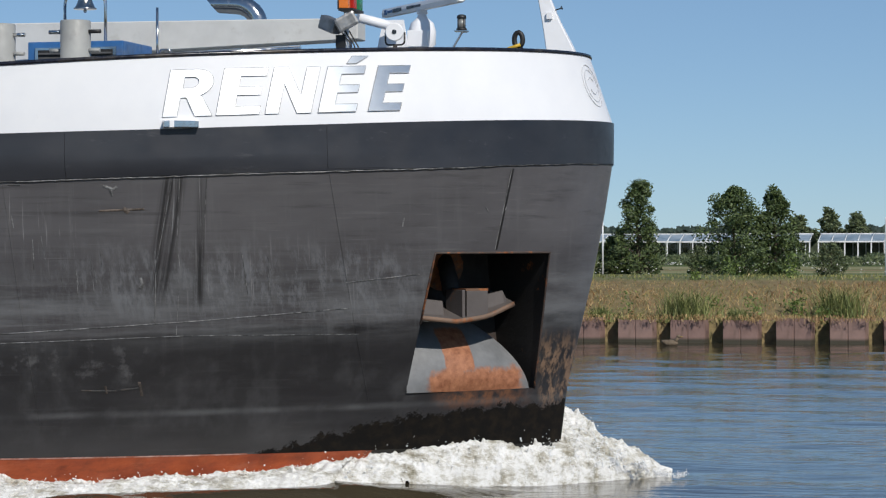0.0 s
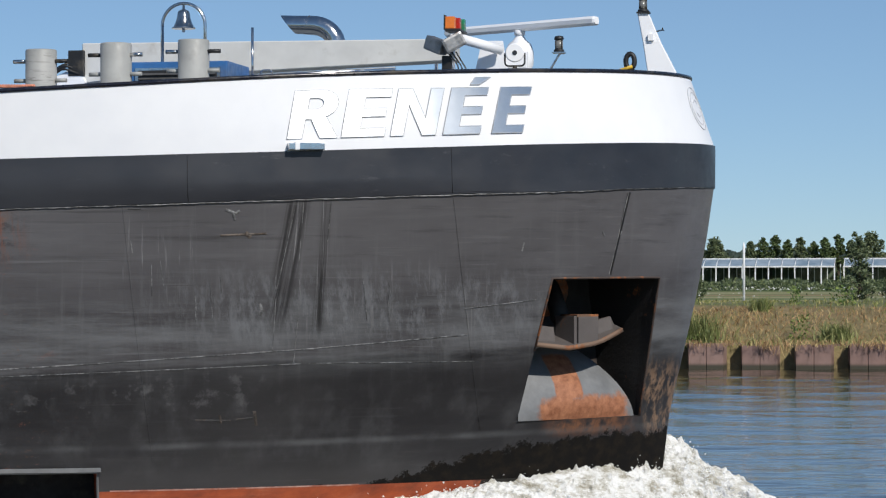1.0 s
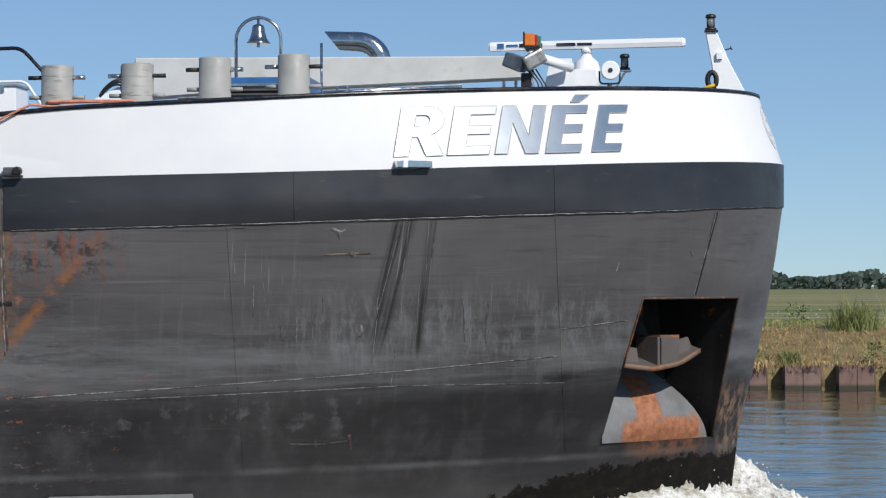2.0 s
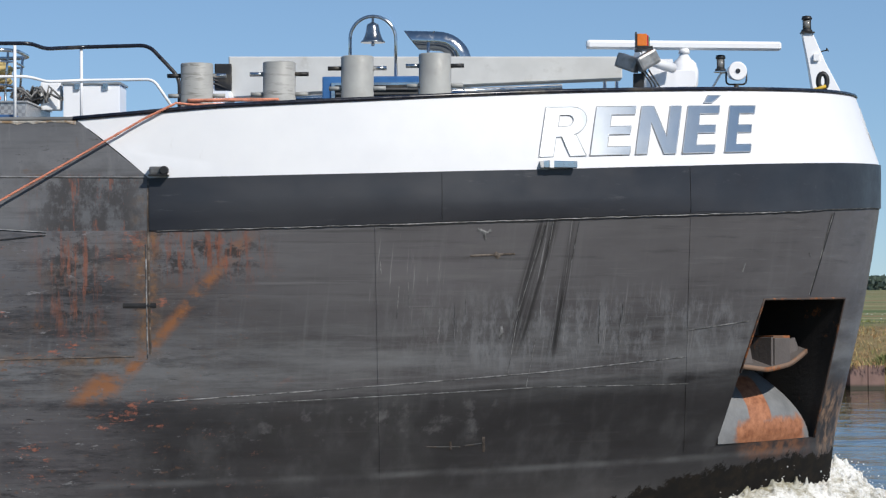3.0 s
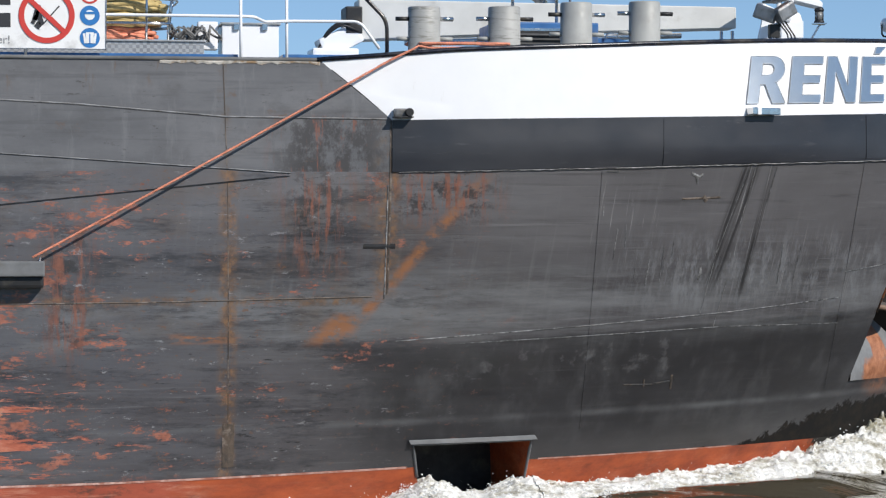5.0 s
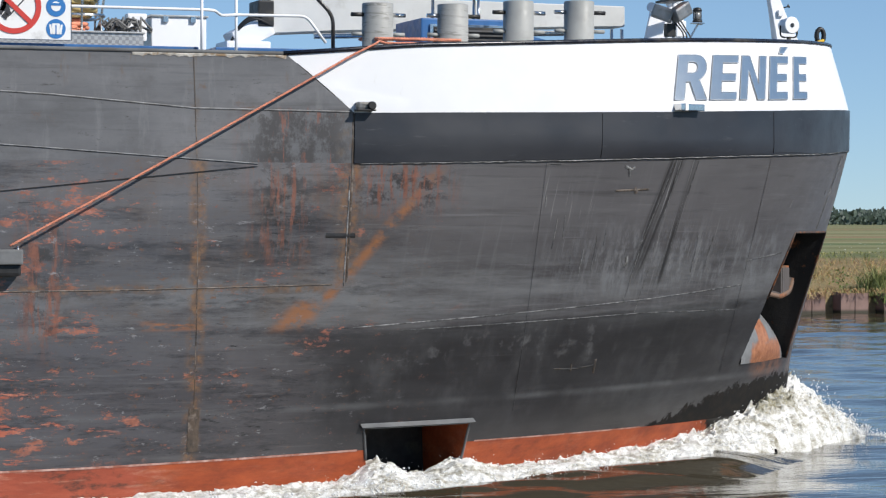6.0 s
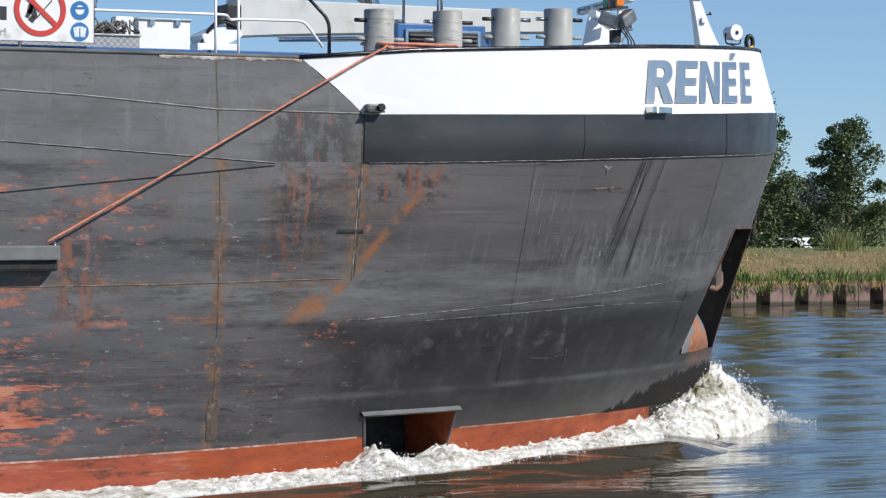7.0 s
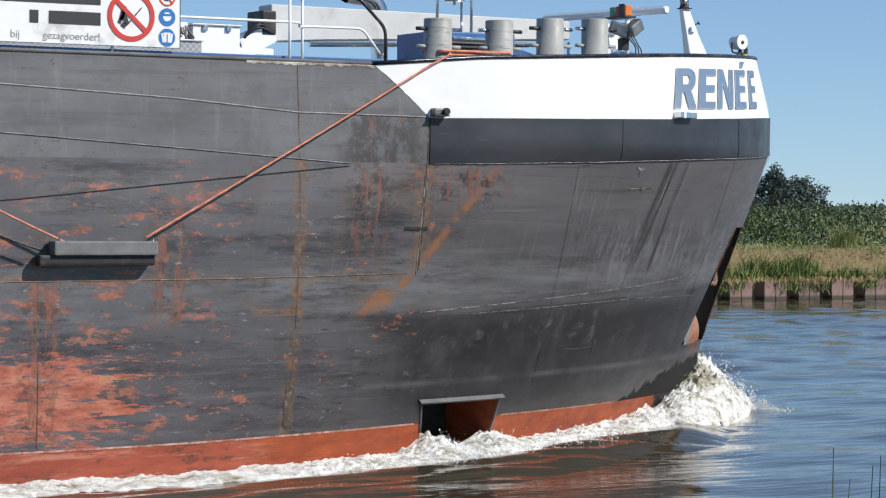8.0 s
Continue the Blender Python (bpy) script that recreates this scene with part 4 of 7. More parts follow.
def build_marks():
    rnd = random.Random(5)
    line("weld_seam", [(-14.9, 0.5), (-14.93, 3.5), (-14.97, 4.62)], 0.009, 0.003, WELD_RUST, 12, "rusty upright weld seam")
    line("weld_seam", [(-13.29, 2.29), (-13.28, 4.04)], 0.022, 0.005, WELD_RUST, 14)
    line("weld_seam", [(-13.32, 2.25), (-13.31, 3.4)], 0.014, 0.006, SCRAPE, 8)
    line("weld_seam", [(-11.03, 0.8), (-11.03, 3.58)], 0.01, 0.004, HULL, 12)
    line("weld_seam", [(-10.36, 3.63), (-10.36, 4.1)], 0.012, 0.022, TAR, 5)
    line("weld_seam", [(-7.72, 1.1), (-7.75, 3.7)], 0.01, 0.004, HULL, 12)
    line("weld_seam", [(-7.76, 3.73), (-7.77, 4.2)], 0.01, 0.022, TAR, 5)
    line("weld_seam", [(-6.02, 3.76), (-6.27, 2.84)], 0.016, 0.006, TAR, 8)
    line("weld_seam", [(-6.033, 3.76), (-6.285, 2.84)], 0.007, 0.007, SCRAPE, 8)
    line("weld_seam", [(-15.6, 2.23), (-13.45, 2.27)], 0.013, 0.006, WELD_RUST, 10)
    line("weld_seam", [(-20, 2.2), (-15.6, 2.23)], 0.013, 0.006, WELD_RUST, 10)
    line("weld_seam", [(-18.0, 0.45), (-18.02, 2.2)], 0.01, 0.003, WELD_RUST, 10)
    # edge of the belt: ragged bare weld
    pts = []
    for i in range(140):
        x = -13.2 + 7.9 * i / 139
        pts.append((x, line_band_low(x) - 0.008 + rnd.uniform(-0.004, 0.004)))
    bm = bmesh.new()
    strip_on(bm, pts, [rnd.uniform(0.008, 0.022) for _ in pts], 0.016, 0.004)
    part("belt_weld", bm, SCRAPE, ship, "ragged bare weld under the belt")
    line("boot_edge", [(x / 2, line_boot(x / 2) + 0.004) for x in range(-44, -25)], 0.022, 0.004, BOOT_EDGE, 4, "pale worn upper edge of the red boot-topping")
    line("boot_edge", [(x / 2, line_boot(x / 2) + 0.004) for x in range(-23, -17)], 0.016, 0.004, BOOT_EDGE, 4)
    # long scratches
    line("scratch", [(-13.18, 1.81), (-11.0, 1.94), (-9.31, 2.05), (-7.75, 2.18)], 0.012, 0.005, SCRAPE, 12)
    line("scratch", [(-7.75, 2.47), (-7.03, 2.56)], 0.012, 0.005, SCRAPE, 8)
    line("scratch", [(-12.61, 1.77), (-9.36, 1.89), (-7.71, 1.88)], 0.009, 0.004, SCRAPE, 12)
    # bright scratches
    for x0, z0, x1, z1 in ((-9.22, 3.62, -9.33, 3.0), (-9.3, 3.6, -9.58, 2.7), (-8.95, 3.62, -9.03, 3.2), (-9.6, 2.6, -9.7, 2.0), (-9.4, 2.4, -9.5, 1.9)):
        line("scratch", [(x0, z0), (x1, z1)], 0.006, 0.004, SCRAPE, 8)
    for k in range(14):
        x = rnd.choice((rnd.uniform(-11.2, -10.4), rnd.uniform(-10.9, -8.2)))
        z = rnd.uniform(2.5, 3.58) if x < -10.3 else rnd.uniform(2.1, 2.9)
        h = rnd.uniform(0.12, 0.5)
        line("scratch", [(x, z), (x + rnd.uniform(-0.03, 0.02), z - h)], rnd.uniform(0.004, 0.008), 0.004, SCRAPE, 5)
    # bent bracket, stain and chips
    for pts, w, mt in (([(-10.55, 1.28), (-10.2, 1.27)], 0.02, WELD), ([(-10.3, 1.33), (-10.3, 1.24)], 0.025, WELD_RUST), ([(-9.95, 1.37), (-9.95, 1.21)], 0.03, WELD_RUST), ([(-10.15, 1.28), (-9.97, 1.3)], 0.02, WELD), ([(-10.08, 3.27), (-9.62, 3.29)], 0.022, WELD_RUST), ([(-9.83, 3.3), (-9.78, 3.25)], 0.05, WELD_RUST), ([(-10.0, 3.54), (-9.9, 3.5), (-9.86, 3.53)], 0.03, SCRAPE), ([(-9.93, 3.5), (-9.92, 3.43)], 0.03, SCRAPE), ([(-9.77, 2.54), (-9.75, 2.47), (-9.78, 2.42)], 0.035, SCRAPE), ([(-13.55, 2.78), (-13.22, 2.78)], 0.05, TAR), ([(-6.15, 3.28), (-6.13, 3.33)], 0.012, SCRAPE), ([(-6.3, 3.27), (-6.32, 3.32)], 0.012, SCRAPE), ([(-7.1, 3.2), (-7.13, 3.1)], 0.014, SCRAPE), ([(-10.98, 3.55), (-10.85, 3.55)], 0.02, SCRAPE), ([(-14.9, 1.0), (-14.9, 0.55)], 0.12, WELD_RUST)):
        line("chip", pts, w, 0.006, mt, 3)
    # paint flaked off along the deck edge aft
    bm = bmesh.new()
    pts = [(-15.6 + 1.6 * i / 30, 4.63 - rnd.uniform(0, 0.012)) for i in range(31)]
    strip_on(bm, pts, [rnd.uniform(0.02, 0.06) for _ in pts], 0.01)
    part("deck_edge", bm, seam_mat("flaked_edge", (0.4, 0.37, 0.33), (0.66, 0.63, 0.58), (0.32, 0.2, 0.1)), ship, "flaked pale deck edge")
    bm = bmesh.new()
    add_tube(bm, [(AFT, -HALF, 4.65), (-14.03, -HALF, 4.65)], 0.02, 8)
    part("deck_edge", bm, SIDE_GREY, ship)


build_marks()


# ---------------------------------------------------------------- ship: name on the bow
def letter_shapes():
    e = [[(0, 0), (0.52, 0), (0.52, 0.17), (0.21, 0.17), (0.21, 0.42), (0.49, 0.42), (0.49, 0.59), (0.21, 0.59), (0.21, 0.83), (0.52, 0.83), (0.52, 1), (0, 1)]]
    n = [[(0, 0), (0.19, 0), (0.19, 0.66), (0.46, 0), (0.66, 0), (0.66, 1), (0.47, 1), (0.47, 0.36), (0.2, 1), (0, 1)]]
    bowl = [(0.36 + 0.22 * math.cos(a), 0.71 + 0.29 * math.sin(a)) for a in [math.pi / 2 - math.pi * k / 10 for k in range(10)]]
    inner = [(0.31 + 0.09 * math.cos(a), 0.72 + 0.12 * math.sin(a)) for a in [-math.pi / 2 + math.pi * k / 8 for k in range(9)]]
    r_outer = [(0, 0), (0.19, 0), (0.19, 0.4), (0.27, 0.4), (0.42, 0), (0.64, 0), (0.46, 0.43)] + bowl[::-1] + [(0, 1)]
    r_hole = [(0.2, 0.6)] + inner + [(0.2, 0.84)]
    acute = [[(0.25, 1.06), (0.38, 1.06), (0.52, 1.22), (0.3, 1.22)]]
    return {"R": (r_outer, r_hole), "E": (e[0], None), "N": (n[0], None), "acute": (acute[0], None)}


def fill(bm, outer, hole, grow=0.0):
    """Triangulated flat shape with an optional hole."""
    def loop(pts):
        vs = [bm.verts.new((x, y, 0)) for x, y in pts]
        return [bm.edges.new((a, b)) for a, b in zip(vs, vs[1:] + vs[:1])]

    edges = loop(outer) + (loop(hole) if hole else [])
    bmesh.ops.triangle_fill(bm, edges=edges, use_beauty=True)


def build_name():
    shapes = letter_shapes()
    # letter, start along the side (x), width, and foot and head above the belt
    for ch, x0, w in (("R", -9.37, 0.49), ("E", -8.84, 0.42), ("N", -8.36, 0.44), ("E", -7.85, 0.36), ("E", -7.375, 0.30)):
        pieces = [shapes["R" if ch == "R" else ch]] + ([shapes["acute"]] if x0 == -7.85 else [])
        unit = 0.64 if ch == "R" else (0.66 if ch == "N" else 0.52)
        bm, rim = bmesh.new(), bmesh.new()
        for outer, hole in pieces:
            fill(bm, outer, hole)
        bmesh.ops.subdivide_edges(bm, edges=bm.edges[:], cuts=1)
        bm.verts.index_update()
        slant = 0.075

        def place(u, v, out):
            x = x0 + w * u / unit + slant * v
            z = line_band_top(x) + 0.13 + 0.505 * v
            return on_side(x, z, out)

        for outer, hole in pieces:
            for lp in [outer] + ([hole] if hole else []):
                pts = []
                for a, b in zip(lp, lp[1:] + lp[:1]):
                    pts += [(a[0] + (b[0] - a[0]) * i / 4, a[1] + (b[1] - a[1]) * i / 4) for i in range(4)]
                ring3 = [place(u, v, 0.01) for u, v in pts]
                add_tube(rim, ring3 + [ring3[0]], 0.005, 5, False)
        normals = []
        for v in bm.verts:
            x = x0 + w * v.co.x / unit + slant * v.co.y
            normals.append(normal_at(x, line_band_top(x) + 0.13 + 0.505 * v.co.y))
            v.co = place(v.co.x, v.co.y, 0.012)
        bm.normal_update()
        for f in bm.faces:
            if f.normal.dot(normals[f.verts[0].index]) < 0:
                f.normal_flip()
            f.smooth = True
        ob = part("letter", bm, LETTER, ship, "brushed silver-blue raised letter")
        uv = ob.data.uv_layers.new(name="brushing")
        for lp in ob.data.loops:
            co = ob.data.vertices[lp.vertex_index].co
            uv.data[lp.index].uv = (co.x, co.z)
        ob.data.normals_split_custom_set_from_vertices(normals)
        part("letter_outline", rim, LETTER_EDGE, ob)


build_name()


def build_emblem():
    """A faint round emblem on the white bulwark beside the stem."""
    em = thing("emblem", ship, "thin grey outline of a round emblem")

    def near_stem(a, r):
        y, z = -0.3 + r * math.cos(a), 4.79 + r * math.sin(a)
        m = section(z)[3]
        x, y = plan(math.acos((-y / HALF) ** (m / 2)), z)
        return Vector((x + 0.006, y - 0.003, z))

    pale = worn("pale_grey_line", (0.55, 0.56, 0.58), 0.5, 0, 6, 0.1, 0.0)
    for r, w in ((0.25, 0.004), (0.19, 0.003)):
        tube_part("ring", [near_stem(2 * math.pi * k / 40, r) for k in range(41)], w, pale, em, sides=6)
    for a0, a1 in ((0.6, 2.4), (3.6, 5.4)):
        tube_part("stroke", [near_stem(a0 + (a1 - a0) * k / 12, 0.1) for k in range(13)], 0.004, pale, em, sides=6)


# ---------------------------------------------------------------- ship: deck gear (local y: 0 on the keel line, seen side negative)
def thing(name, parent=None, label=""):
    e = new(name)
    if parent:
        e.parent = parent
    if label:
        e["label"] = label
    return e


def box_part(name, lo, hi, material, parent, bevel=0.012, label=""):
    bm = bmesh.new()
    c = [(a + b) / 2 for a, b in zip(lo, hi)]
    add_box(bm, [b - a for a, b in zip(lo, hi)], Matrix.Translation(c), bevel)
    return part(name, bm, material, parent, label)


def tube_part(name, pts, r, material, parent, label="", sides=10):
    bm = bmesh.new()
    add_tube(bm, pts, r, sides)
    return part(name, bm, material, parent, label)


def scuffed_bollard():
    m = mat("scuffed_bollard_paint", (0.5, 0.51, 0.5), 0.55)
    n = Nodes(m)
    c = n.ramp(n.noise(3, 5), (0.3, (0.27, 0.275, 0.265)), (0.7, (0.37, 0.37, 0.36)))
    lines = n.ramp(n.noise(6, 6, 0.7, (0.6, 0.6, 5.0), dist=0.6), (0.52, 0.0), (0.62, 0.7))
    n.colour(n.mix(n.math("MULTIPLY", lines, n.ramp(n.noise(2.3, 2, loc=(7, 1, 0)), (0.45, 0.15), (0.6, 1.0))), c, (0.12, 0.115, 0.1)))
    n.bump(n.noise(30, 4), 0.2, 0.004)
    return m


def build_bollards():
    scuff = scuffed_bollard()
    for k, (x, y, top) in enumerate(((-12.85, -4.62, 5.24), (-12.01, -4.62, 5.25), (-11.22, -4.5, 5.315), (-10.43, -4.28, 5.355))):
        b = thing("bollard", ship, "grey painted steel bollard with cross pins" if k > 1 else "grey steel bollard scuffed by ropes")
        foot = line_rail(x) - 0.18
        bm = bmesh.new()
        add_lathe(bm, [(0.24, foot), (0.24, foot + 0.03), (0.167, foot + 0.032), (0.167, top - 0.012), (0.158, top), (0.02, top + 0.004)], Matrix.Translation((x, y, 0)), 28)
        part("post", bm, scuff if k < 2 else LIGHT_GREY, b)
        for dz, tip in ((0.125, 0.3), (0.33, 0.29)):
            for s in (1, -1):
                bm = bmesh.new()
                add_tube(bm, [(x + s * 0.15, y - 0.02, top - dz), (x + s * tip, y - 0.02, top - dz)], 0.022, 8)
                part("pin", bm, (STEEL if (k + (s > 0)) % 2 else BLACK) if dz < 0.2 else LIGHT_GREY, b)


build_bollards()
build_emblem()


def build_bell():
    b = thing("bell_frame", ship, "chromed ship's bell hanging in a hooped frame")
    y = -2.1
    hoop = [(-11.415, y, 4.85), (-11.415, y, 5.72)] + arc(-11.16, 5.72, 0.255, 180, 0, 16, y) + [(-10.905, y, 4.85)]
    tube_part("hoop", hoop, 0.019, STEEL, b)
    bm = bmesh.new()
    add_lathe(bm, [(0.135, 5.68), (0.137, 5.692), (0.118, 5.705), (0.098, 5.745), (0.08, 5.80), (0.072, 5.855), (0.062, 5.885), (0.03, 5.9), (0.014, 5.91), (0.014, 5.97)], Matrix.Translation((-11.16, y, 0)), 28)
    part("bell", bm, worn("bell_metal", (0.6, 0.58, 0.55), 0.14, 1.0, 8, 0.2, 0.0), b)
    bm = bmesh.new()
    add_lathe(bm, [(0.012, 5.64), (0.02, 5.65), (0.02, 5.67), (0.01, 5.69)], Matrix.Translation((-11.16, y, 0)), 10)
    part("clapper", bm, STEEL, b)


build_bell()


def build_exhaust():
    e = thing("exhaust_pipe", ship, "polished bent exhaust pipe with a slanting mouth")
    pts = [(-10.2, 1.67, 4.9), (-10.2, 1.67, 5.78)] + [(-10.2 - 0.32 * (1 - math.cos(a)), 1.67, 5.78 + 0.27 * math.sin(a)) for a in [math.radians(v) for v in range(10, 91, 10)]] + [(-10.58, 1.67, 6.065)]
    bm = bmesh.new()
    add_tube(bm, pts, 0.125, 24, False)
    last = sorted(bm.verts, key=lambda v: (v.co - Vector(pts[-1])).length)[:24]
    for v in last:
        v.co.x -= 0.12 + (v.co.z - 6.065 + 0.125) * 1.05
    part("pipe", bm, STEEL, e)
    e2 = worn("sooty_steel", (0.05, 0.05, 0.05), 0.6)
    bm = bmesh.new()
    add_tube(bm, pts[2:], 0.118, 20, False)
    part("lining", bm, e2, e)


build_exhaust()


def build_beam():
    b = thing("stowed_crane", ship, "white folding deck crane stowed lengthwise")
    x0, x1, y, w = -12.94, -8.29, -0.2, 0.19
    bm = bmesh.new()
    rows = []
    for i in range(7):
        k = i / 6
        x = x0 + (x1 - x0) * k
        top = 5.69 - 0.03 * k
        low = 5.2 + 0.2 * k ** 0.8
        rows.append([bm.verts.new((x, y + sy * w, z)) for sy, z in ((-1, low), (-1, top), (1, top), (1, low))])
    for a, c in zip(rows, rows[1:]):
        for k in range(4):
            bm.faces.new((a[k], c[k], c[(k + 1) % 4], a[(k + 1) % 4]))
    bm.faces.new(rows[0][::-1])
    bm.faces.new(rows[-1])
    bmesh.ops.recalc_face_normals(bm, faces=bm.faces)
    bmesh.ops.bevel(bm, geom=bm.edges[:], offset=0.012, segments=1, affect="EDGES")
    cream = worn("off_white_paint", (0.6, 0.6, 0.58), 0.45, 0, 3, 0.1, 0.1, (0.3, 0.27, 0.22), 0.08)
    part("boom", bm, cream, b)
    tube_part("ram", [(-12.4, y - 0.24, 5.18), (-9.0, y - 0.24, 5.3)], 0.035, STEEL, b)
    box_part("foot", (-13.5, y - 0.3, 4.75), (-12.95, y + 0.3, 5.1), WHITE, b, 0.03)
    bm = bmesh.new()
    add_box(bm, (0.5, 0.5, 0.25), Matrix.Translation((-13.15, y, 5.2)) @ Matrix.Rotation(-0.45, 4, "Y"), 0.04)
    part("cover", bm, WHITE, b)
    box_part("valve_block", (-13.1, y - 0.26, 5.28), (-12.9, y + 0.2, 5.6), BLACK, b, 0.02)
    rnd = random.Random(3)
    for k in range(4):
        s = rnd.uniform(-0.06, 0.06)
        tube_part("hydraulic_hose", bend([(-12.95, y - 0.25 + k * 0.05, 5.3 + 0.05 * k), (-13.15, y - 0.3, 5.42 + s), (-13.32, y - 0.25, 5.3 + s), (-13.42, y - 0.2, 5.1)], 0.1), 0.014, BLACK, b, sides=6)
    # cradle and lashings at the boom's head
    for x in (-8.5, -8.36):
        tube_part("cradle_post", [(x, y - 0.28, 4.9), (x, y - 0.26, 5.36)], 0.02, STEEL, b)
    tube_part("hook", bend([(-8.7, y - 0.4, 5.08), (-8.55, y - 0.42, 5.0), (-8.42, y - 0.4, 5.14)], 0.05), 0.018, STEEL, b)
    return b


build_beam()


def build_vent_house():
    b = thing("vent_housing", ship, "blue louvred ventilation housing on deck")
    box_part("housing", (-11.7, -2.55, 4.7), (-10.52, -1.55, 5.27), BLUE, b, 0.02)
    box_part("louvre_frame", (-11.6, -2.575, 4.86), (-10.6, -2.552, 5.2), STEEL, b, 0.004)
    box_part("louvre_dark", (-11.56, -2.582, 4.89), (-10.64, -2.577, 5.17), BLACK, b, 0)
    for k in range(5):
        bm = bmesh.new()
        add_box(bm, (0.9, 0.05, 0.006), Matrix.Translation((-11.1, -2.59, 4.93 + 0.05 * k)) @ Matrix.Rotation(0.6, 4, "X"))
        part("slat", bm, worn("slat_metal", (0.16, 0.16, 0.16), 0.5, 0.6), b)
    b2 = thing("hatch_cover", ship, "low blue hatch with a curved lid")
    bm = bmesh.new()
    rows = []
    for i in range(9):
        k = i / 8
        rows.append([bm.verts.new((-10.5 + 0.75 * k, yy, z)) for yy, z in ((-1.9, 4.8), (-1.9, 5.06 + 0.09 * math.cos(math.pi * (k - 0.3) * 0.8)), (-1.0, 5.06 + 0.09 * math.cos(math.pi * (k - 0.3) * 0.8)), (-1.0, 4.8))])
    for a, c in zip(rows, rows[1:]):
        for q in range(3):
            bm.faces.new((a[q], c[q], c[q + 1], a[q + 1]))
    bm.faces.new(rows[0][::-1])
    bm.faces.new(rows[-1])
    bmesh.ops.recalc_face_normals(bm, faces=bm.faces)
    part("lid", bm, BLUE, b2)
    tube_part("handle", bend([(-10.3, -1.92, 5.12), (-10.28, -1.95, 5.2), (-10.16, -1.95, 5.2), (-10.14, -1.92, 5.12)], 0.03), 0.01, STEEL, b2)
    tube_part("antenna_rod", [(-10.56, -1.26, 4.9), (-10.56, -1.26, 5.76)], 0.016, STEEL, ship, "thin steel rod")
    b3 = thing("hatch_cover", ship, "blue-edged white hatch on the fore deck")
    box_part("coaming", (-14.0, -2.2, 4.6), (-12.0, -0.6, 4.86), WHITE, b3, 0.02)
    box_part("lid", (-14.05, -2.25, 4.86), (-11.95, -0.55, 4.9), BLUE, b3, 0.01)


build_vent_house()

GLASS_DARK = mat("smoked_lens", (0.03, 0.03, 0.032), 0.08)
AMBER = worn("amber_lens", (0.75, 0.2, 0.03), 0.2, 0, 8, 0.2, 0.0)
GREEN_LENS = worn("green_lens", (0.03, 0.24, 0.12), 0.2, 0, 8, 0.2, 0.0)
RED_LENS = worn("red_lens", (0.5, 0.03, 0.02), 0.2, 0, 8, 0.2, 0.0)


def lantern(x, y, z, parent, r=0.055, h=0.17):
    """A round navigation lamp on z."""
    l = thing("navigation_lamp", None, "")
    l.parent = parent
    bm = bmesh.new()
    add_lathe(bm, [(r * 1.1, z), (r * 1.2, z + 0.01), (r * 1.1, z + 0.03), (r * 0.9, z + 0.032)], Matrix.Translation((x, y, 0)), 16)
    part("lamp_base", bm, BLACK, l)
    bm = bmesh.new()
    add_lathe(bm, [(r * 0.82, z + 0.032), (r * 0.88, z + h * 0.4), (r * 0.82, z + h * 0.78)], Matrix.Translation((x, y, 0)), 16)
    part("lamp_lens", bm, worn("clear_lens", (0.3, 0.3, 0.29), 0.12, 0.3, 8, 0.3, 0.0), l)
    bm = bmesh.new()
    add_lathe(bm, [(r * 1.05, z + h * 0.78), (r * 1.1, z + h * 0.85), (r * 0.9, z + h), (r * 0.3, z + h * 1.04)], Matrix.Translation((x, y, 0)), 16)
    part("lamp_cap", bm, BLACK, l)
    for k in range(4):
        a = math.pi / 4 + k * math.pi / 2
        tube_part("lamp_guard", [(x + r * math.cos(a), y + r * math.sin(a), z + 0.03), (x + r * math.cos(a), y + r * math.sin(a), z + h * 0.8)], 0.005, BLACK, l, sides=5)
    return l


def build_bow_mast():
    b = thing("bow_mast", ship, "white tapered bow mast with a lantern")
    bm = bmesh.new()
    rows = []
    for k, (x, z, w, d) in enumerate(((-5.82, 4.98, 0.2, 0.1), (-5.86, 5.25, 0.15, 0.08), (-5.97, 5.6, 0.095, 0.06), (-6.06, 5.92, 0.065, 0.045), (-6.07, 5.96, 0.065, 0.045))):
        lean = 0.04 if k == 0 else 0
        rows.append([bm.verts.new((x + sx * w + (0.05 if sx > 0 else 0) * (4 - k) / 4, sy * d, z)) for sx, sy in ((-1, -1), (1, -1), (1, 1), (-1, 1))])
    for a, c in zip(rows, rows[1:]):
        for q in range(4):
            bm.faces.new((a[q], a[(q + 1) % 4], c[(q + 1) % 4], c[q]))
    bm.faces.new(rows[0][::-1])
    bm.faces.new(rows[-1])
    bmesh.ops.bevel(bm, geom=bm.edges[:], offset=0.01, segments=1, affect="EDGES")
    part("mast", bm, WHITE, b)
    box_part("lamp_plate", (-6.14, -0.08, 5.955), (-5.98, 0.08, 5.97), BLACK, b, 0.003)
    tube_part("whistle", [(-5.96, -0.02, 5.72), (-5.84, -0.02, 5.75), (-5.82, -0.02, 5.76)], [0.008, 0.008, 0.028], BLACK, b)
    box_part("bracket", (-6.0, -0.1, 5.62), (-5.93, -0.06, 5.7), WHITE, b, 0.005)
    lantern(-6.065, 0.0, 5.97, ship, 0.058, 0.19)


build_bow_mast()


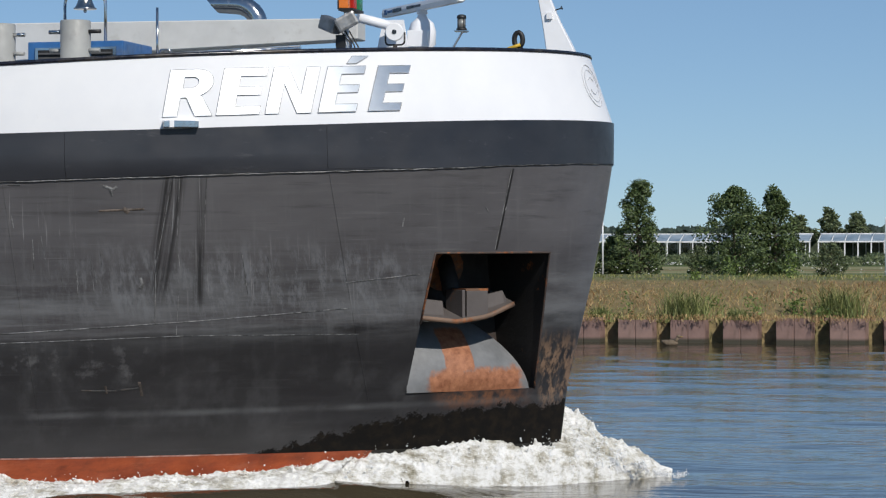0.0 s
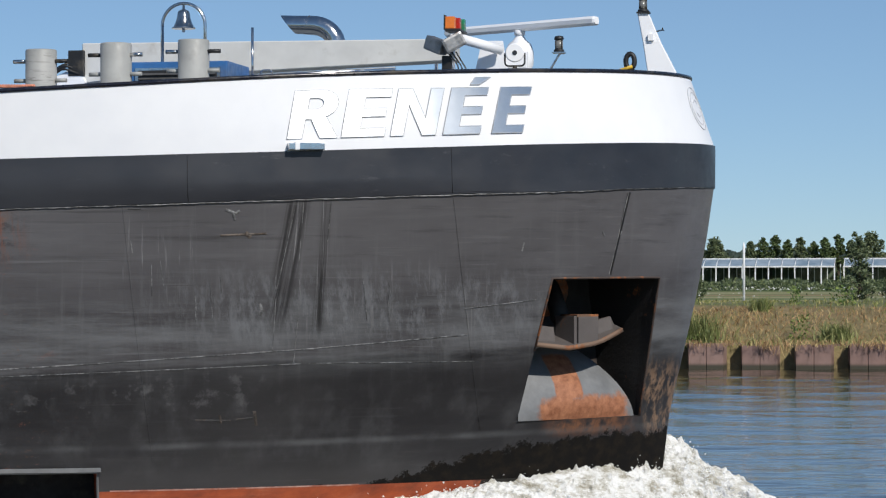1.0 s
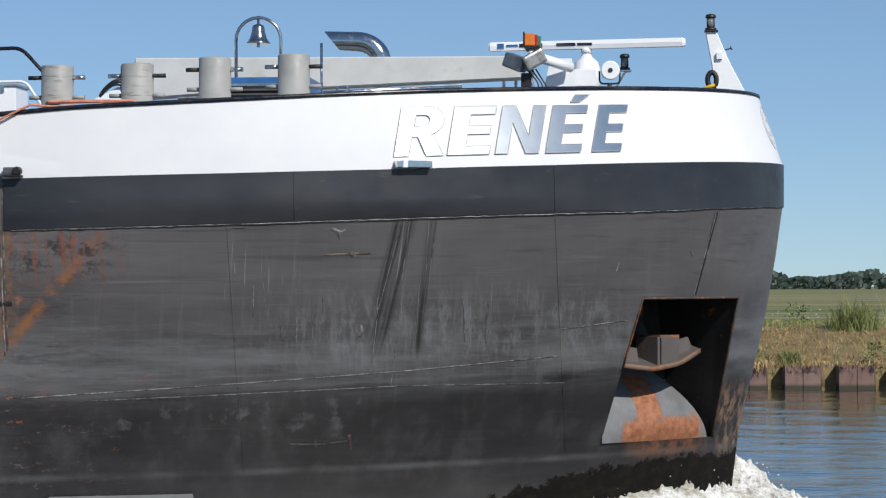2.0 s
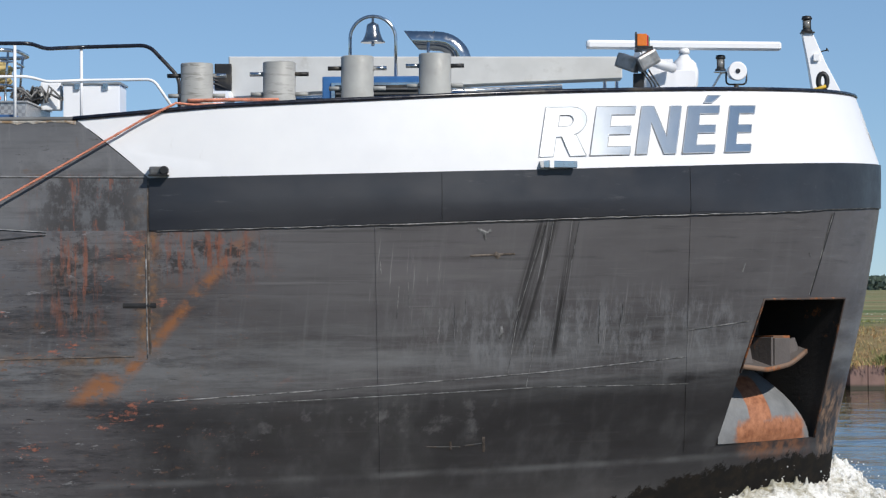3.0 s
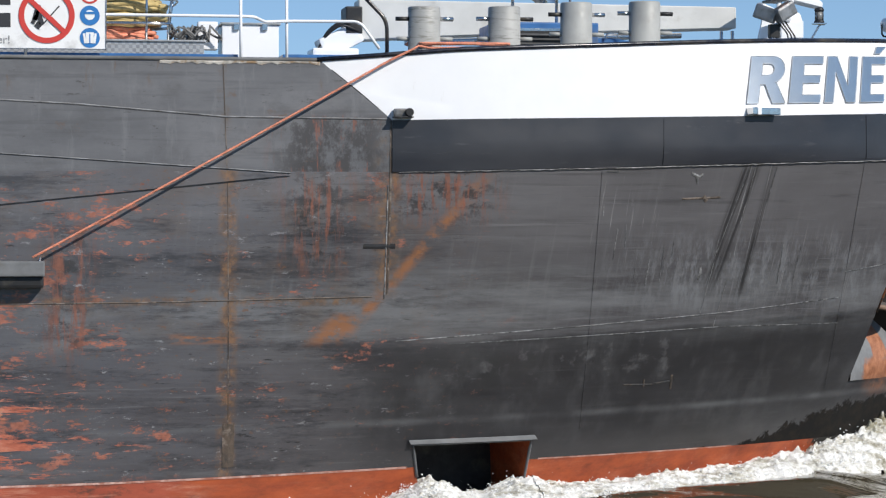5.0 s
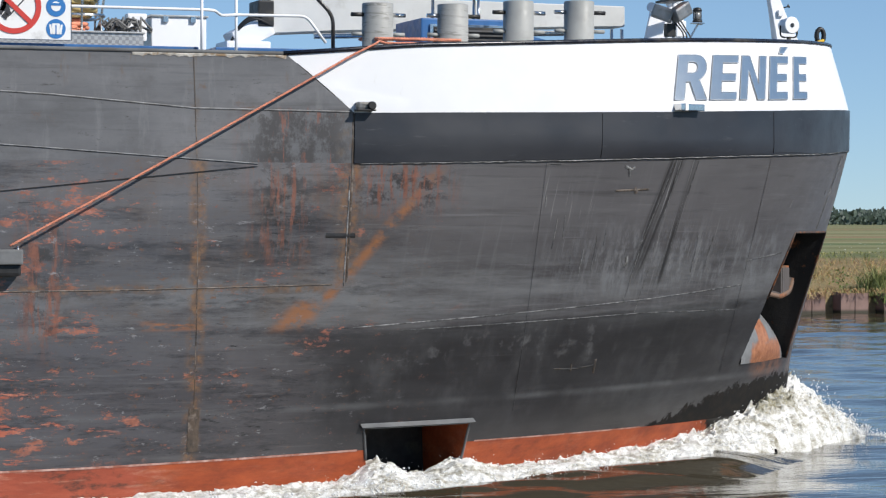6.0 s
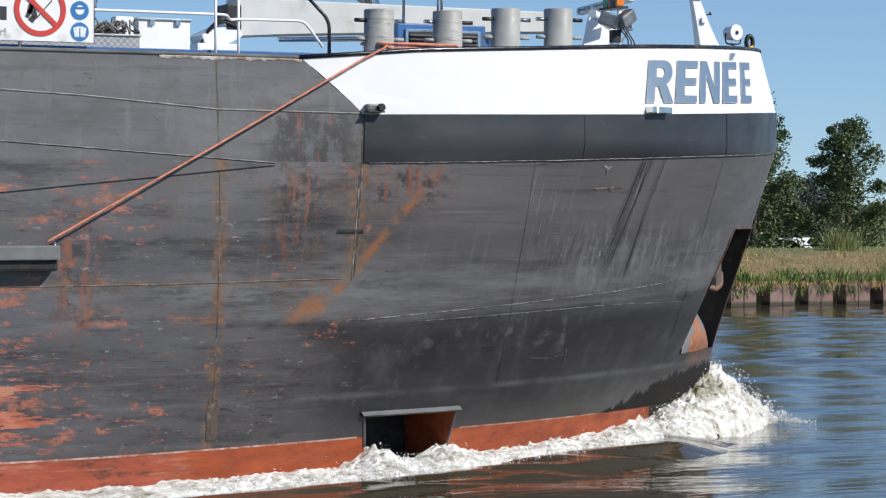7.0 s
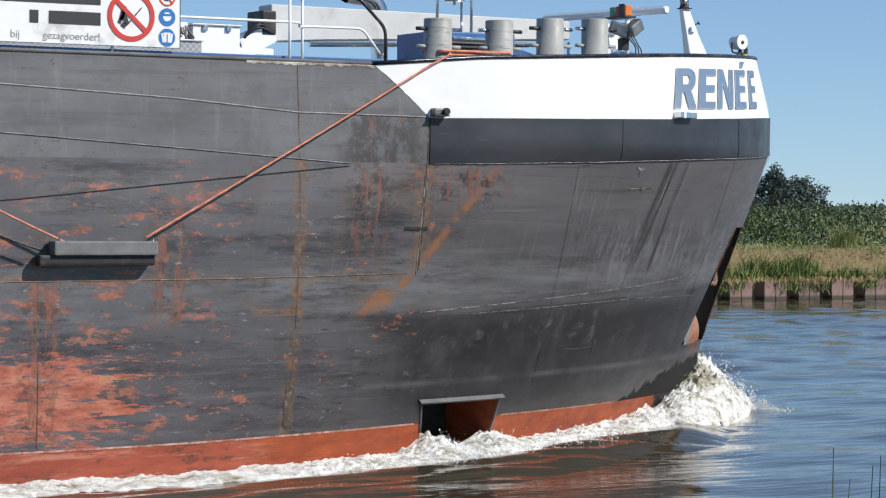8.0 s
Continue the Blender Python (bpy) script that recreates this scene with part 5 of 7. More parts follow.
def build_radar():
    p = thing("radar_pedestal", ship, "white radar pedestal on a gantry foot")
    bm = bmesh.new()
    add_lathe(bm, [(0.2, 4.95), (0.19, 5.1), (0.12, 5.24), (0.13, 5.28), (0.165, 5.34), (0.17, 5.5), (0.14, 5.6), (0.08, 5.65), (0.05, 5.7), (0.05, 5.76)], Matrix.Translation((-7.54, -0.13, 0)), 20)
    part("housing", bm, WHITE, p)
    box_part("gear_cover", (-7.68, -0.34, 5.3), (-7.42, -0.26, 5.5), WHITE, p, 0.01)
    # open gantry plate beside it
    bm = bmesh.new()
    vs = [(-8.1, 4.95), (-7.95, 5.62), (-7.7, 5.62), (-7.62, 5.1), (-7.5, 4.95)]
    front = [bm.verts.new((x, -0.45, z)) for x, z in vs]
    rear = [bm.verts.new((x, -0.4, z)) for x, z in vs]
    bm.faces.new(front)
    bm.faces.new(rear[::-1])
    for i in range(5):
        j = (i + 1) % 5
        bm.faces.new((front[j], front[i], rear[i], rear[j]))
    bmesh.ops.recalc_face_normals(bm, faces=bm.faces)
    part("gantry", bm, WHITE, p)
    tube_part("gantry_arm", [(-8.15, -0.9, 5.62), (-7.7, -0.55, 5.5)], 0.06, WHITE, p)
    bar = thing("radar_antenna", ship, "white rotating radar scanner bar")
    bm = bmesh.new()
    prof = [(-0.05, -0.052), (0.02, -0.055), (0.055, -0.03), (0.06, 0.02), (0.03, 0.052), (-0.045, 0.05), (-0.06, 0.0)]
    rows = [[bm.verts.new((x, a * s, b * s)) for a, b in prof] for x, s in ((-1.185, 0.75), (-1.16, 1.0), (1.16, 1.0), (1.185, 0.75))]
    for a, c in zip(rows, rows[1:]):
        for q in range(7):
            bm.faces.new((a[q], c[q], c[(q + 1) % 7], a[(q + 1) % 7]))
    bm.faces.new(rows[0][::-1])
    bm.faces.new(rows[-1])
    bmesh.ops.recalc_face_normals(bm, faces=bm.faces)
    part("bar", bm, WHITE, bar)
    bm = bmesh.new()
    add_lathe(bm, [(0.07, -0.1), (0.06, -0.04)], sides=14)
    part("hub", bm, WHITE, bar)
    for a, b2, z0, z1, mt in ((-1.07, -0.99, -0.03, 0.03, BLUE), (-0.96, -0.82, -0.012, 0.016, BLUE), (-0.8, -0.52, -0.02, 0.024, TRIM), (-0.35, -0.12, -0.016, 0.02, TRIM), (-0.1, 0.08, -0.014, 0.016, TRIM)):
        box_part("marking", (a, -0.0635, z0), (b2, -0.055, z1), mt, bar, 0)
    bar.location = (-7.54, -0.13, 5.81)
    return bar


radar_bar = build_radar()


def build_signals():
    s = thing("signal_mast", ship, "cluster of signal lamps and floodlights on a short mast")
    x, y = -8.11, -1.56
    tube_part("post", [(x, y, 4.9), (x, y, 5.62)], 0.03, WHITE, s)
    tube_part("brace", [(x - 0.22, y + 0.1, 4.92), (x, y, 5.4)], 0.016, WHITE, s)
    for dx, dy, mt in ((-0.02, 0.0, AMBER), (0.035, 0.36, GREEN_LENS), (0.01, 0.18, RED_LENS)):
        box_part("signal_lens", (x + dx - 0.055, y + dy - 0.06, 5.67), (x + dx + 0.055, y + dy + 0.055, 5.81), mt, s, 0.012)
    box_part("signal_frame", (x - 0.08, y - 0.06, 5.64), (x + 0.1, y + 0.42, 5.67), BLACK, s, 0.005)
    box_part("signal_back", (x - 0.095, y - 0.05, 5.66), (x - 0.078, y + 0.08, 5.83), BLACK, s, 0.004)
    dull = worn("weathered_aluminium", (0.3, 0.3, 0.3), 0.4, 0.8, 8, 0.3)
    for dx, dy, dz, rz, ry in ((0.03, -0.12, 5.5, 0.35, -0.5), (-0.18, -0.05, 5.48, -0.5, 0.35)):
        f = thing("floodlight", None)
        f.parent = s
        m = Matrix.Translation((x + dx, y + dy, dz)) @ Matrix.Rotation(rz, 4, "Z") @ Matrix.Rotation(ry, 4, "Y")
        bm = bmesh.new()
        add_box(bm, (0.26, 0.14, 0.17), m, 0.03)
        part("lamp_housing", bm, dull, f)
    box_part("junction_box", (x - 0.12, y - 0.04, 5.2), (x + 0.0, y + 0.06, 5.36), BLACK, s, 0.01)
    for k in range(3):
        tube_part("cable", bend([(x - 0.05 + 0.05 * k, y - 0.06, 5.4), (x + 0.1 + 0.05 * k, y - 0.09, 5.22 - 0.03 * k), (x + 0.02, y - 0.06, 5.0)], 0.08), 0.009, BLACK, s, sides=6)
    b = thing("winch_cover", ship, "blue cover over a deck winch")
    bm = bmesh.new()
    add_lathe(bm, [(0.42, 4.85), (0.4, 5.02), (0.3, 5.14), (0.12, 5.2), (0.03, 5.21)], Matrix.Translation((-7.95, -1.2, 0)), 20)
    part("cover", bm, BLUE, b)
    # lamp on a bent stalk, floodlight box, mooring eye
    st = thing("lamp_stalk", ship, "bent white stalk carrying a lantern")
    tube_part("stalk", bend([(-7.28, 0.06, 4.95), (-7.2, 0.06, 5.3), (-7.08, 0.06, 5.5), (-7.02, 0.06, 5.5)], 0.06), 0.013, STEEL, st)
    box_part("stalk_plate", (-7.17, 0.0, 5.5), (-7.01, 0.12, 5.515), STEEL, st, 0.003)
    lantern(-7.09, 0.06, 5.515, ship, 0.055, 0.19)
    fl = thing("searchlight", ship, "small round white searchlight on a post")
    head = Matrix.Translation((-7.19, -2.85, 5.27)) @ Matrix.Rotation(math.radians(90), 4, "X") @ Matrix.Rotation(math.radians(8), 4, "Y")
    bm = bmesh.new()
    add_lathe(bm, [(0.05, -0.13), (0.085, -0.1), (0.095, 0.0), (0.1, 0.06), (0.104, 0.07), (0.092, 0.075)], head, 22)
    part("housing", bm, WHITE, fl)
    bm = bmesh.new()
    add_lathe(bm, [(0.026, 0.076), (0.026, 0.082)], head, 18)
    part("lens", bm, GLASS_DARK, fl)
    tube_part("yoke", bend([(-7.3, -2.85, 5.27), (-7.3, -2.85, 5.13), (-7.08, -2.85, 5.13), (-7.08, -2.85, 5.27)], 0.05), 0.01, BLACK, fl)
    tube_part("post", [(-7.19, -2.85, 4.95), (-7.19, -2.85, 5.13)], 0.025, BLACK, fl)
    ey = thing("mooring_eye", ship, "black steel mooring eye with a yellow strop")
    eye = [(-6.07 + 0.05 * math.cos(a), -1.44, 5.27 + 0.085 * math.sin(a)) for a in [math.radians(v) for v in range(-70, 251, 20)]]
    tube_part("eye", [(-6.02, -1.44, 5.05)] + eye + [(-6.12, -1.44, 5.05)], 0.03, BLACK, ey)
    tube_part("strop", bend([(-6.35, -1.44, 5.11), (-6.2, -1.48, 5.16), (-6.04, -1.48, 5.21)], 0.08), 0.02, worn("yellow_webbing", (0.6, 0.38, 0.03), 0.6), ey)
    for x2 in (-5.95, -6.5):
        tube_part("cleat", [(x2, -1.3, 5.0), (x2, -1.3, 5.16)], 0.03, BLACK, ship)


build_signals()


def build_railing():
    r = thing("railing", ship, "tubular railing with dark top rail and white posts")
    white = WHITE
    a, b2 = Vector((-14.73, -4.51, 0)), Vector((-14.17, -3.72, 0))
    for p, top in ((a, 5.45), (b2, 5.51)):
        tube_part("rail_post", [(p.x, p.y, 4.62), (p.x, p.y, top)], 0.016, white, r)
    for x in (-19.6, -21.2, -22.8):
        tube_part("rail_post", [(x, -4.51, 4.62), (x, -4.51, 5.47)], 0.016, white, r)
    tube_part("top_rail", bend([(-23, -4.51, 5.47), (-14.58, -4.46, 5.475), (-14.47, -4.2, 5.44), (-14.17, -3.72, 5.5), (-13.45, -3.78, 5.51), (-13.12, -3.84, 5.16), (-13.12, -3.84, 4.7)], 0.1), 0.021, TRIM, r)
    tube_part("mid_rail", bend([(-23, -4.51, 5.13), (-14.6, -4.5, 5.13), (-14.45, -4.2, 5.1), (-14.17, -3.72, 5.15), (-13.4, -3.78, 5.15), (-13.2, -3.84, 4.86)], 0.08), 0.016, white, r)
    f = thing("railing", ship, "far white railing with a dark top rail")
    tube_part("top_rail", bend([(-14.2, 2.6, 5.1), (-13.3, 2.6, 5.1), (-13.1, 2.6, 4.75)], 0.08), 0.02, TRIM, f)
    for x in (-14.0, -13.6):
        tube_part("rail_post", [(x, 2.6, 4.6), (x, 2.6, 5.1)], 0.015, white, f)


build_railing()


def build_stores():
    l = thing("deck_locker", ship, "white steel deck locker")
    box_part("body", (-14.68, -1.75, 4.6), (-14.04, -1.2, 5.26), WHITE, l, 0.012)
    box_part("lid", (-14.7, -1.77, 5.26), (-14.02, -1.18, 5.285), worn("galvanised_sheet", (0.42, 0.43, 0.43), 0.4, 0.7), l, 0.006)
    for x in (-14.52, -14.2):
        box_part("hinge", (x - 0.03, -1.78, 5.2), (x + 0.03, -1.752, 5.27), STEEL, l, 0.003)
    # checker-plate ledge
    p = thing("plated_walkway", ship, "galvanised raised walkway of patterned plate")
    m = mat("pattern_plate", (0.4, 0.4, 0.41), 0.4, 0.6)
    n = Nodes(m)
    ck = n.add("ShaderNodeTexChecker")
    ck.inputs["Scale"].default_value = 26.0
    n.link(n.coords(), ck.inputs["Vector"])
    n.colour(n.mix(ck.outputs["Fac"], n.ramp(n.noise(6, 5), (0.3, (0.27, 0.27, 0.28)), (0.7, (0.42, 0.42, 0.43))), (0.5, 0.5, 0.5)))
    n.bump(ck.outputs["Fac"], 0.5, 0.01)
    box_part("plate", (-24, -2.6, 4.78), (-14.95, -1.0, 5.0), m, p, 0.008)
    box_part("edge", (-24, -2.62, 5.0), (-14.93, -0.98, 5.02), worn("galvanised_edge", (0.5, 0.5, 0.5), 0.4, 0.7), p, 0.004)
    box_part("blue_coaming", (-30, -4.45, 4.64), (-14.75, -4.2, 4.745), BLUE, ship, 0.008, "blue painted coaming along the deck")
    box_part("pipe_block", (-14.95, -1.7, 4.98), (-14.72, -1.5, 5.3), WHITE, ship, 0.03)
    # basket
    b = thing("hose_basket", ship, "open steel hose basket with a flared rim")

    def rim(z, g, yy=(-2.1, -1.2), xx=(-16.6, -15.25)):
        x0, x1, y0, y1 = xx[0] - g, xx[1] + g, yy[0] - g, yy[1] + g
        return bend([(-16.0, y0, z), (x1, y0, z), (x1, y1, z), (x0, y1, z), (x0, y0, z), (-16.0, y0, z)], 0.3, 6)

    for z, g, rr in ((5.62, 0.1, 0.022), (5.5, 0.06, 0.012), (5.24, 0.0, 0.018)):
        tube_part("rim", rim(z, g), rr, STEEL, b)
    for x, y in ((-16.5, -2.1), (-16.0, -2.1), (-15.55, -2.1), (-15.3, -1.95), (-15.25, -1.3), (-15.9, -1.2)):
        g = 0.09
        tube_part("stave", bend([(x, y, 5.02), (x, y, 5.24), (x + (0.05 if x > -15.4 else 0), y - g, 5.62)], 0.08), 0.014, STEEL, b)
    tb = thing("service_platform", ship, "dark bracket with mooring roller")
    box_part("plate", (-13.27, -5.3, 4.07), (-13.07, -5.17, 4.085), BLACK, tb, 0.004)
    box_part("housing", (-13.26, -5.27, 4.085), (-13.1, -5.18, 4.165), worn("dull_bracket_steel", (0.2, 0.2, 0.2), 0.4, 0.6, 9, 0.5), tb, 0.02)
    bm = bmesh.new()
    add_lathe(bm, [(0.036, -0.05), (0.044, -0.04), (0.044, 0.04), (0.036, 0.05)], Matrix.Translation((-13.11, -5.26, 4.125)) @ Matrix.Rotation(math.pi / 2, 4, "X"), 16)
    part("roller", bm, BLACK, tb)
    sp = thing("boarding_step", ship, "polished steel folding step below the bow name")
    mid = on_side(-9.19, 4.2, 0.05)
    t = (on_side(-9.0, 4.2) - on_side(-9.24, 4.2)).normalized()
    mm = Matrix.Translation(mid) @ Matrix.Rotation(math.atan2(t.y, t.x), 4, "Z")
    bm = bmesh.new()
    add_box(bm, (0.38, 0.12, 0.075), mm, 0.008)
    part("tread", bm, STEEL, sp)
    bm = bmesh.new()
    add_box(bm, (0.05, 0.13, 0.08), mm @ Matrix.Translation((-0.1, 0, 0.003)), 0.004)
    part("bracket", bm, WHITE, sp)


build_stores()


def build_sign():
    s = thing("warning_sign", ship, "white safety sign with prohibition and mandatory symbols")
    y = -4.53
    x0, x1, z0, z1 = -19.2, -16.1, 4.775, 5.42
    panel = worn("sign_white", (0.8, 0.8, 0.8), 0.4, 0, 3, 0.05, 0.0)
    red, blue, ink = mat("sign_red", (0.55, 0.05, 0.04), 0.4), mat("sign_blue", (0.03, 0.17, 0.45), 0.4), mat("sign_ink", (0.03, 0.03, 0.035), 0.5)
    box_part("panel", (x0, y, z0), (x1, y + 0.012, z1), panel, s, 0.002)
    tube_part("sign_edge", [(x0, y - 0.004, z0), (x1, y - 0.004, z0), (x1, y - 0.004, z1), (x0, y - 0.004, z1), (x0, y - 0.004, z0)], 0.006, STEEL, s, sides=4)

    def disc(cx, cz, r, lift, material, inner=0.0, name="symbol"):
        bm = bmesh.new()
        n = 36
        o = [bm.verts.new((cx + r * math.cos(2 * math.pi * k / n), y - lift, cz + r * math.sin(2 * math.pi * k / n))) for k in range(n)]
        if inner:
            i = [bm.verts.new((cx + inner * math.cos(2 * math.pi * k / n), y - lift, cz + inner * math.sin(2 * math.pi * k / n))) for k in range(n)]
            for k in range(n):
                bm.faces.new((o[k], o[(k + 1) % n], i[(k + 1) % n], i[k]))
        else:
            bm.faces.new(o)
        part(name, bm, material, s)

    def bar(cx, cz, w, h, lift, material, turn=0.0, name="mark"):
        bm = bmesh.new()
        add_box(bm, (w, 0.002, h), Matrix.Translation((cx, y - lift, cz)) @ Matrix.Rotation(turn, 4, "Y"))
        part(name, bm, material, s)

    cx, cz = -16.69, 5.11
    # flame and match under the red ring
    bar(cx + 0.02, cz - 0.02, 0.3, 0.035, 0.004, panel, -0.85)
    bar(cx + 0.04, cz + 0.0, 0.26, 0.014, 0.005, ink, -0.85)
    for dx, dz, w, h, a in ((-0.1, 0.03, 0.05, 0.16, 0.25), (-0.07, -0.02, 0.05, 0.14, -0.3), (-0.12, -0.04, 0.04, 0.1, 0.5), (-0.085, -0.1, 0.06, 0.06, 0.7)):
        bar(cx + dx, cz + dz, w, h, 0.006, ink, a)
    disc(cx, cz, 0.28, 0.008, red, 0.225, "prohibition_ring")
    bar(cx, cz, 0.48, 0.05, 0.0095, red, 0.75, "prohibition_bar")
    ix = -16.26
    disc(ix, 5.335, 0.1, 0.004, red, 0.08, "prohibition_ring")
    bar(ix, 5.335, 0.17, 0.018, 0.006, red, 0.78, "prohibition_bar")
    bar(ix - 0.01, 5.34, 0.05, 0.09, 0.004, ink, 0.1)
    for cz2 in (5.115, 4.89):
        disc(ix, cz2, 0.1, 0.004, blue, 0.0, "mandatory_disc")
    disc(ix, 5.12, 0.05, 0.006, panel, 0.0)
    bar(ix, 5.14, 0.1, 0.025, 0.008, blue)
    bar(ix, 4.89, 0.08, 0.11, 0.006, panel)
    bar(ix, 4.88, 0.012, 0.1, 0.008, blue)
    for sx in (-1, 1):
        bar(ix + sx * 0.052, 4.885, 0.022, 0.1, 0.006, panel, sx * 0.15)
    # registration lines as plain bars
    bar(-18.1, 5.275, 2.1, 0.125, 0.004, ink)
    bar(-17.82, 5.06, 0.1, 0.14, 0.004, ink)
    bar(-17.35, 5.06, 0.6, 0.14, 0.004, ink)
    print_grey = worn("sign_grey_print", (0.3, 0.3, 0.31), 0.5, 0, 5, 0.1, 0.0)
    for word, right in (("eden", -18.2), ("bij", -17.98), ("gezagvoerder!", -17.05)):
        cu = bpy.data.curves.new("sign_text", "FONT")
        cu.body, cu.size, cu.align_x, cu.extrude = word, 0.118, "RIGHT", 0.001
        tx = new("sign_text", cu)
        me = bpy.data.meshes.new_from_object(tx.evaluated_get(bpy.context.evaluated_depsgraph_get()))
        bpy.data.objects.remove(tx)
        me.materials.clear()
        me.materials.append(print_grey)
        t2 = new("sign_text", me)
        t2.parent = s
        t2.matrix_local = pose(right, y - 0.004, 4.825, 90, 0, 0)
    for x in (-18.6, -16.9):
        tube_part("sign_post", [(x, y + 0.03, 4.6), (x, y + 0.03, 5.4)], 0.018, STEEL, s)


build_sign()

# ---------------------------------------------------------------- loose gear that rides on the ship
riding = []


def twisted(name, pts, r, material, pitch=0.09, strands=3):
    """A laid rope along points."""
    line_ = [Vector(p) for p in pts]
    fine = []
    for a, b in zip(line_, line_[1:]):
        k = max(1, int((b - a).length / 0.03))
        fine += [a + (b - a) * i / k for i in range(k)]
    fine.append(line_[-1])
    bm = bmesh.new()
    run = [0.0]
    for a, b in zip(fine, fine[1:]):
        run.append(run[-1] + (b - a).length)
    for s in range(strands):
        path = []
        for i, p in enumerate(fine):
            way = (fine[min(i + 1, len(fine) - 1)] - fine[max(i - 1, 0)]).normalized()
            u = way.cross(Vector((0.3, 1, 0.2))).normalized()
            v = way.cross(u)
            a = 2 * math.pi * (run[i] / pitch + s / strands)
            path.append(p + (u * math.cos(a) + v * math.sin(a)) * r * 0.55)
        add_tube(bm, path, r * 0.58, 5)
    ob = mesh_object(name, bm, material)
    riding.append(ob)
    return ob


def sagging(a, b, sag, n=24):
    a, b = Vector(a), Vector(b)
    return [a + (b - a) * (i / n) - Vector((0, 0, sag * 4 * (i / n) * (1 - i / n))) for i in range(n + 1)]


lead_pts = [(-11.95, -4.82, 4.82), (-12.4, -4.84, 4.815), (-12.85, -4.9, 4.80), (-13.0, -5.17, 4.80), (-13.05, -5.215, 4.77)] + sagging((-13.14, -5.225, 4.74), (-16.85, -5.32, 2.68), 0.015)[1:]
tagged(twisted("mooring_rope", lead_pts, 0.014, ORANGE_ROPE), "orange laid rope holding a fender", "rope")
tagged(twisted("mooring_rope", [(-12.0, -4.86, 4.85), (-12.5, -4.87, 4.85), (-12.9, -4.8, 4.85), (-13.02, -4.55, 4.86), (-12.8, -4.42, 4.85)], 0.022, ORANGE_ROPE), "orange laid rope turned round a bollard", "rope")
tagged(twisted("mooring_rope", sagging((-17.75, -5.36, 2.62), (-21.5, -5.3, 4.7), 0.12), 0.014, ORANGE_ROPE), "orange laid rope holding a fender", "rope")
tagged(twisted("fender_line", sagging((-18.05, -5.34, 2.55), (-21.0, -5.25, 3.9), 0.1), 0.014, BLACK), "black line tied to a fender", "rope")


def build_fender():
    f = new("fender")
    riding.append(f)
    tagged(f, "flat grey fender block hung against the hull", "fender")
    bm = bmesh.new()
    add_box(bm, (1.18, 0.2, 0.15), Matrix.Translation((-17.32, -5.3, 2.57)), 0.02)
    part("plank", bm, worn("grey_fender", (0.16, 0.165, 0.17), 0.6, 0, 5, 0.3), f)
    bm = bmesh.new()
    add_box(bm, (1.32, 0.16, 0.12), Matrix.Translation((-17.4, -5.27, 2.44)), 0.03)
    part("rubber", bm, BLACK, f)
    for x in (-17.85, -16.78):
        bm = bmesh.new()
        add_tube(bm, [(x, -5.36, 2.5), (x, -5.36, 2.68)], 0.014, 6)
        part("shackle", bm, STEEL, f)


build_fender()


def build_hoses():
    rnd = random.Random(11)
    yellow = worn("yellow_hose", (0.5, 0.38, 0.16), 0.6, 0, 10, 0.25)
    net = worn("grey_netting", (0.17, 0.17, 0.17), 0.8, 0, 14, 0.4)
    ob = new("coiled_hose")
    riding.append(ob)
    tagged(ob, "yellow hose coiled in a steel basket", "hose")
    for k in range(9):
        w, d = rnd.uniform(0.5, 0.62), rnd.uniform(0.3, 0.42)
        z = 5.26 + 0.032 * k
        pts = [(-15.93 + w * math.cos(a) * (1 + 0.04 * math.sin(3 * a)), -1.65 + d * math.sin(a), z + rnd.uniform(-0.02, 0.02)) for a in [2 * math.pi * i / 28 for i in range(29)]]
        bm = bmesh.new()
        add_tube(bm, pts, 0.032, 7)
        part("turn", bm, yellow, ob)
    heap = new("rope_heap")
    riding.append(heap)
    tagged(heap, "heap of orange rope on the walkway", "rope")
    for k in range(5):
        pts = [(-15.9 + rnd.uniform(0.35, 0.5) * math.cos(a), -1.7 + rnd.uniform(0.2, 0.35) * math.sin(a), 5.05 + 0.03 * k + rnd.uniform(0, 0.03)) for a in [2 * math.pi * i / 18 for i in range(19)]]
        bm = bmesh.new()
        add_tube(bm, pts, 0.024, 6)
        part("turn", bm, ORANGE_ROPE, heap)
    nh = new("net_heap")
    riding.append(nh)
    tagged(nh, "heap of grey netting beside the basket", "net")
    for k in range(14):
        cx, cy = rnd.uniform(-15.15, -14.85), rnd.uniform(-1.9, -1.4)
        pts = [(cx + rnd.uniform(0.08, 0.22) * math.cos(a), cy + rnd.uniform(0.08, 0.2) * math.sin(a), 5.04 + rnd.uniform(0, 0.2)) for a in [2 * math.pi * i / 12 for i in range(13)]]
        bm = bmesh.new()
        add_tube(bm, pts, 0.014, 5)
        part("turn", bm, net, nh)


build_hoses()


# ---------------------------------------------------------------- bow wave and wash, in rigid pieces that go with the ship
WASH_X = (-30, -24, -18, -15.5, -13, -10.8, -8.3, -6.2, -5.4, -4.8, -4.2)


def wash_outer(x):
    return lerp_list(x, WASH_X, (-7.4, -6.9, -6.05, -5.65, -5.2, -4.3, -2.95, -1.2, -0.4, 0.3, 1.0))


def wash_edge(x):
    """Height of the raised water under the foam's outer edge."""
    return lerp_list(x, WASH_X, (0.0, 0.02, 0.04, 0.06, 0.1, 0.15, 0.2, 0.2, 0.13, 0.07, 0.02))


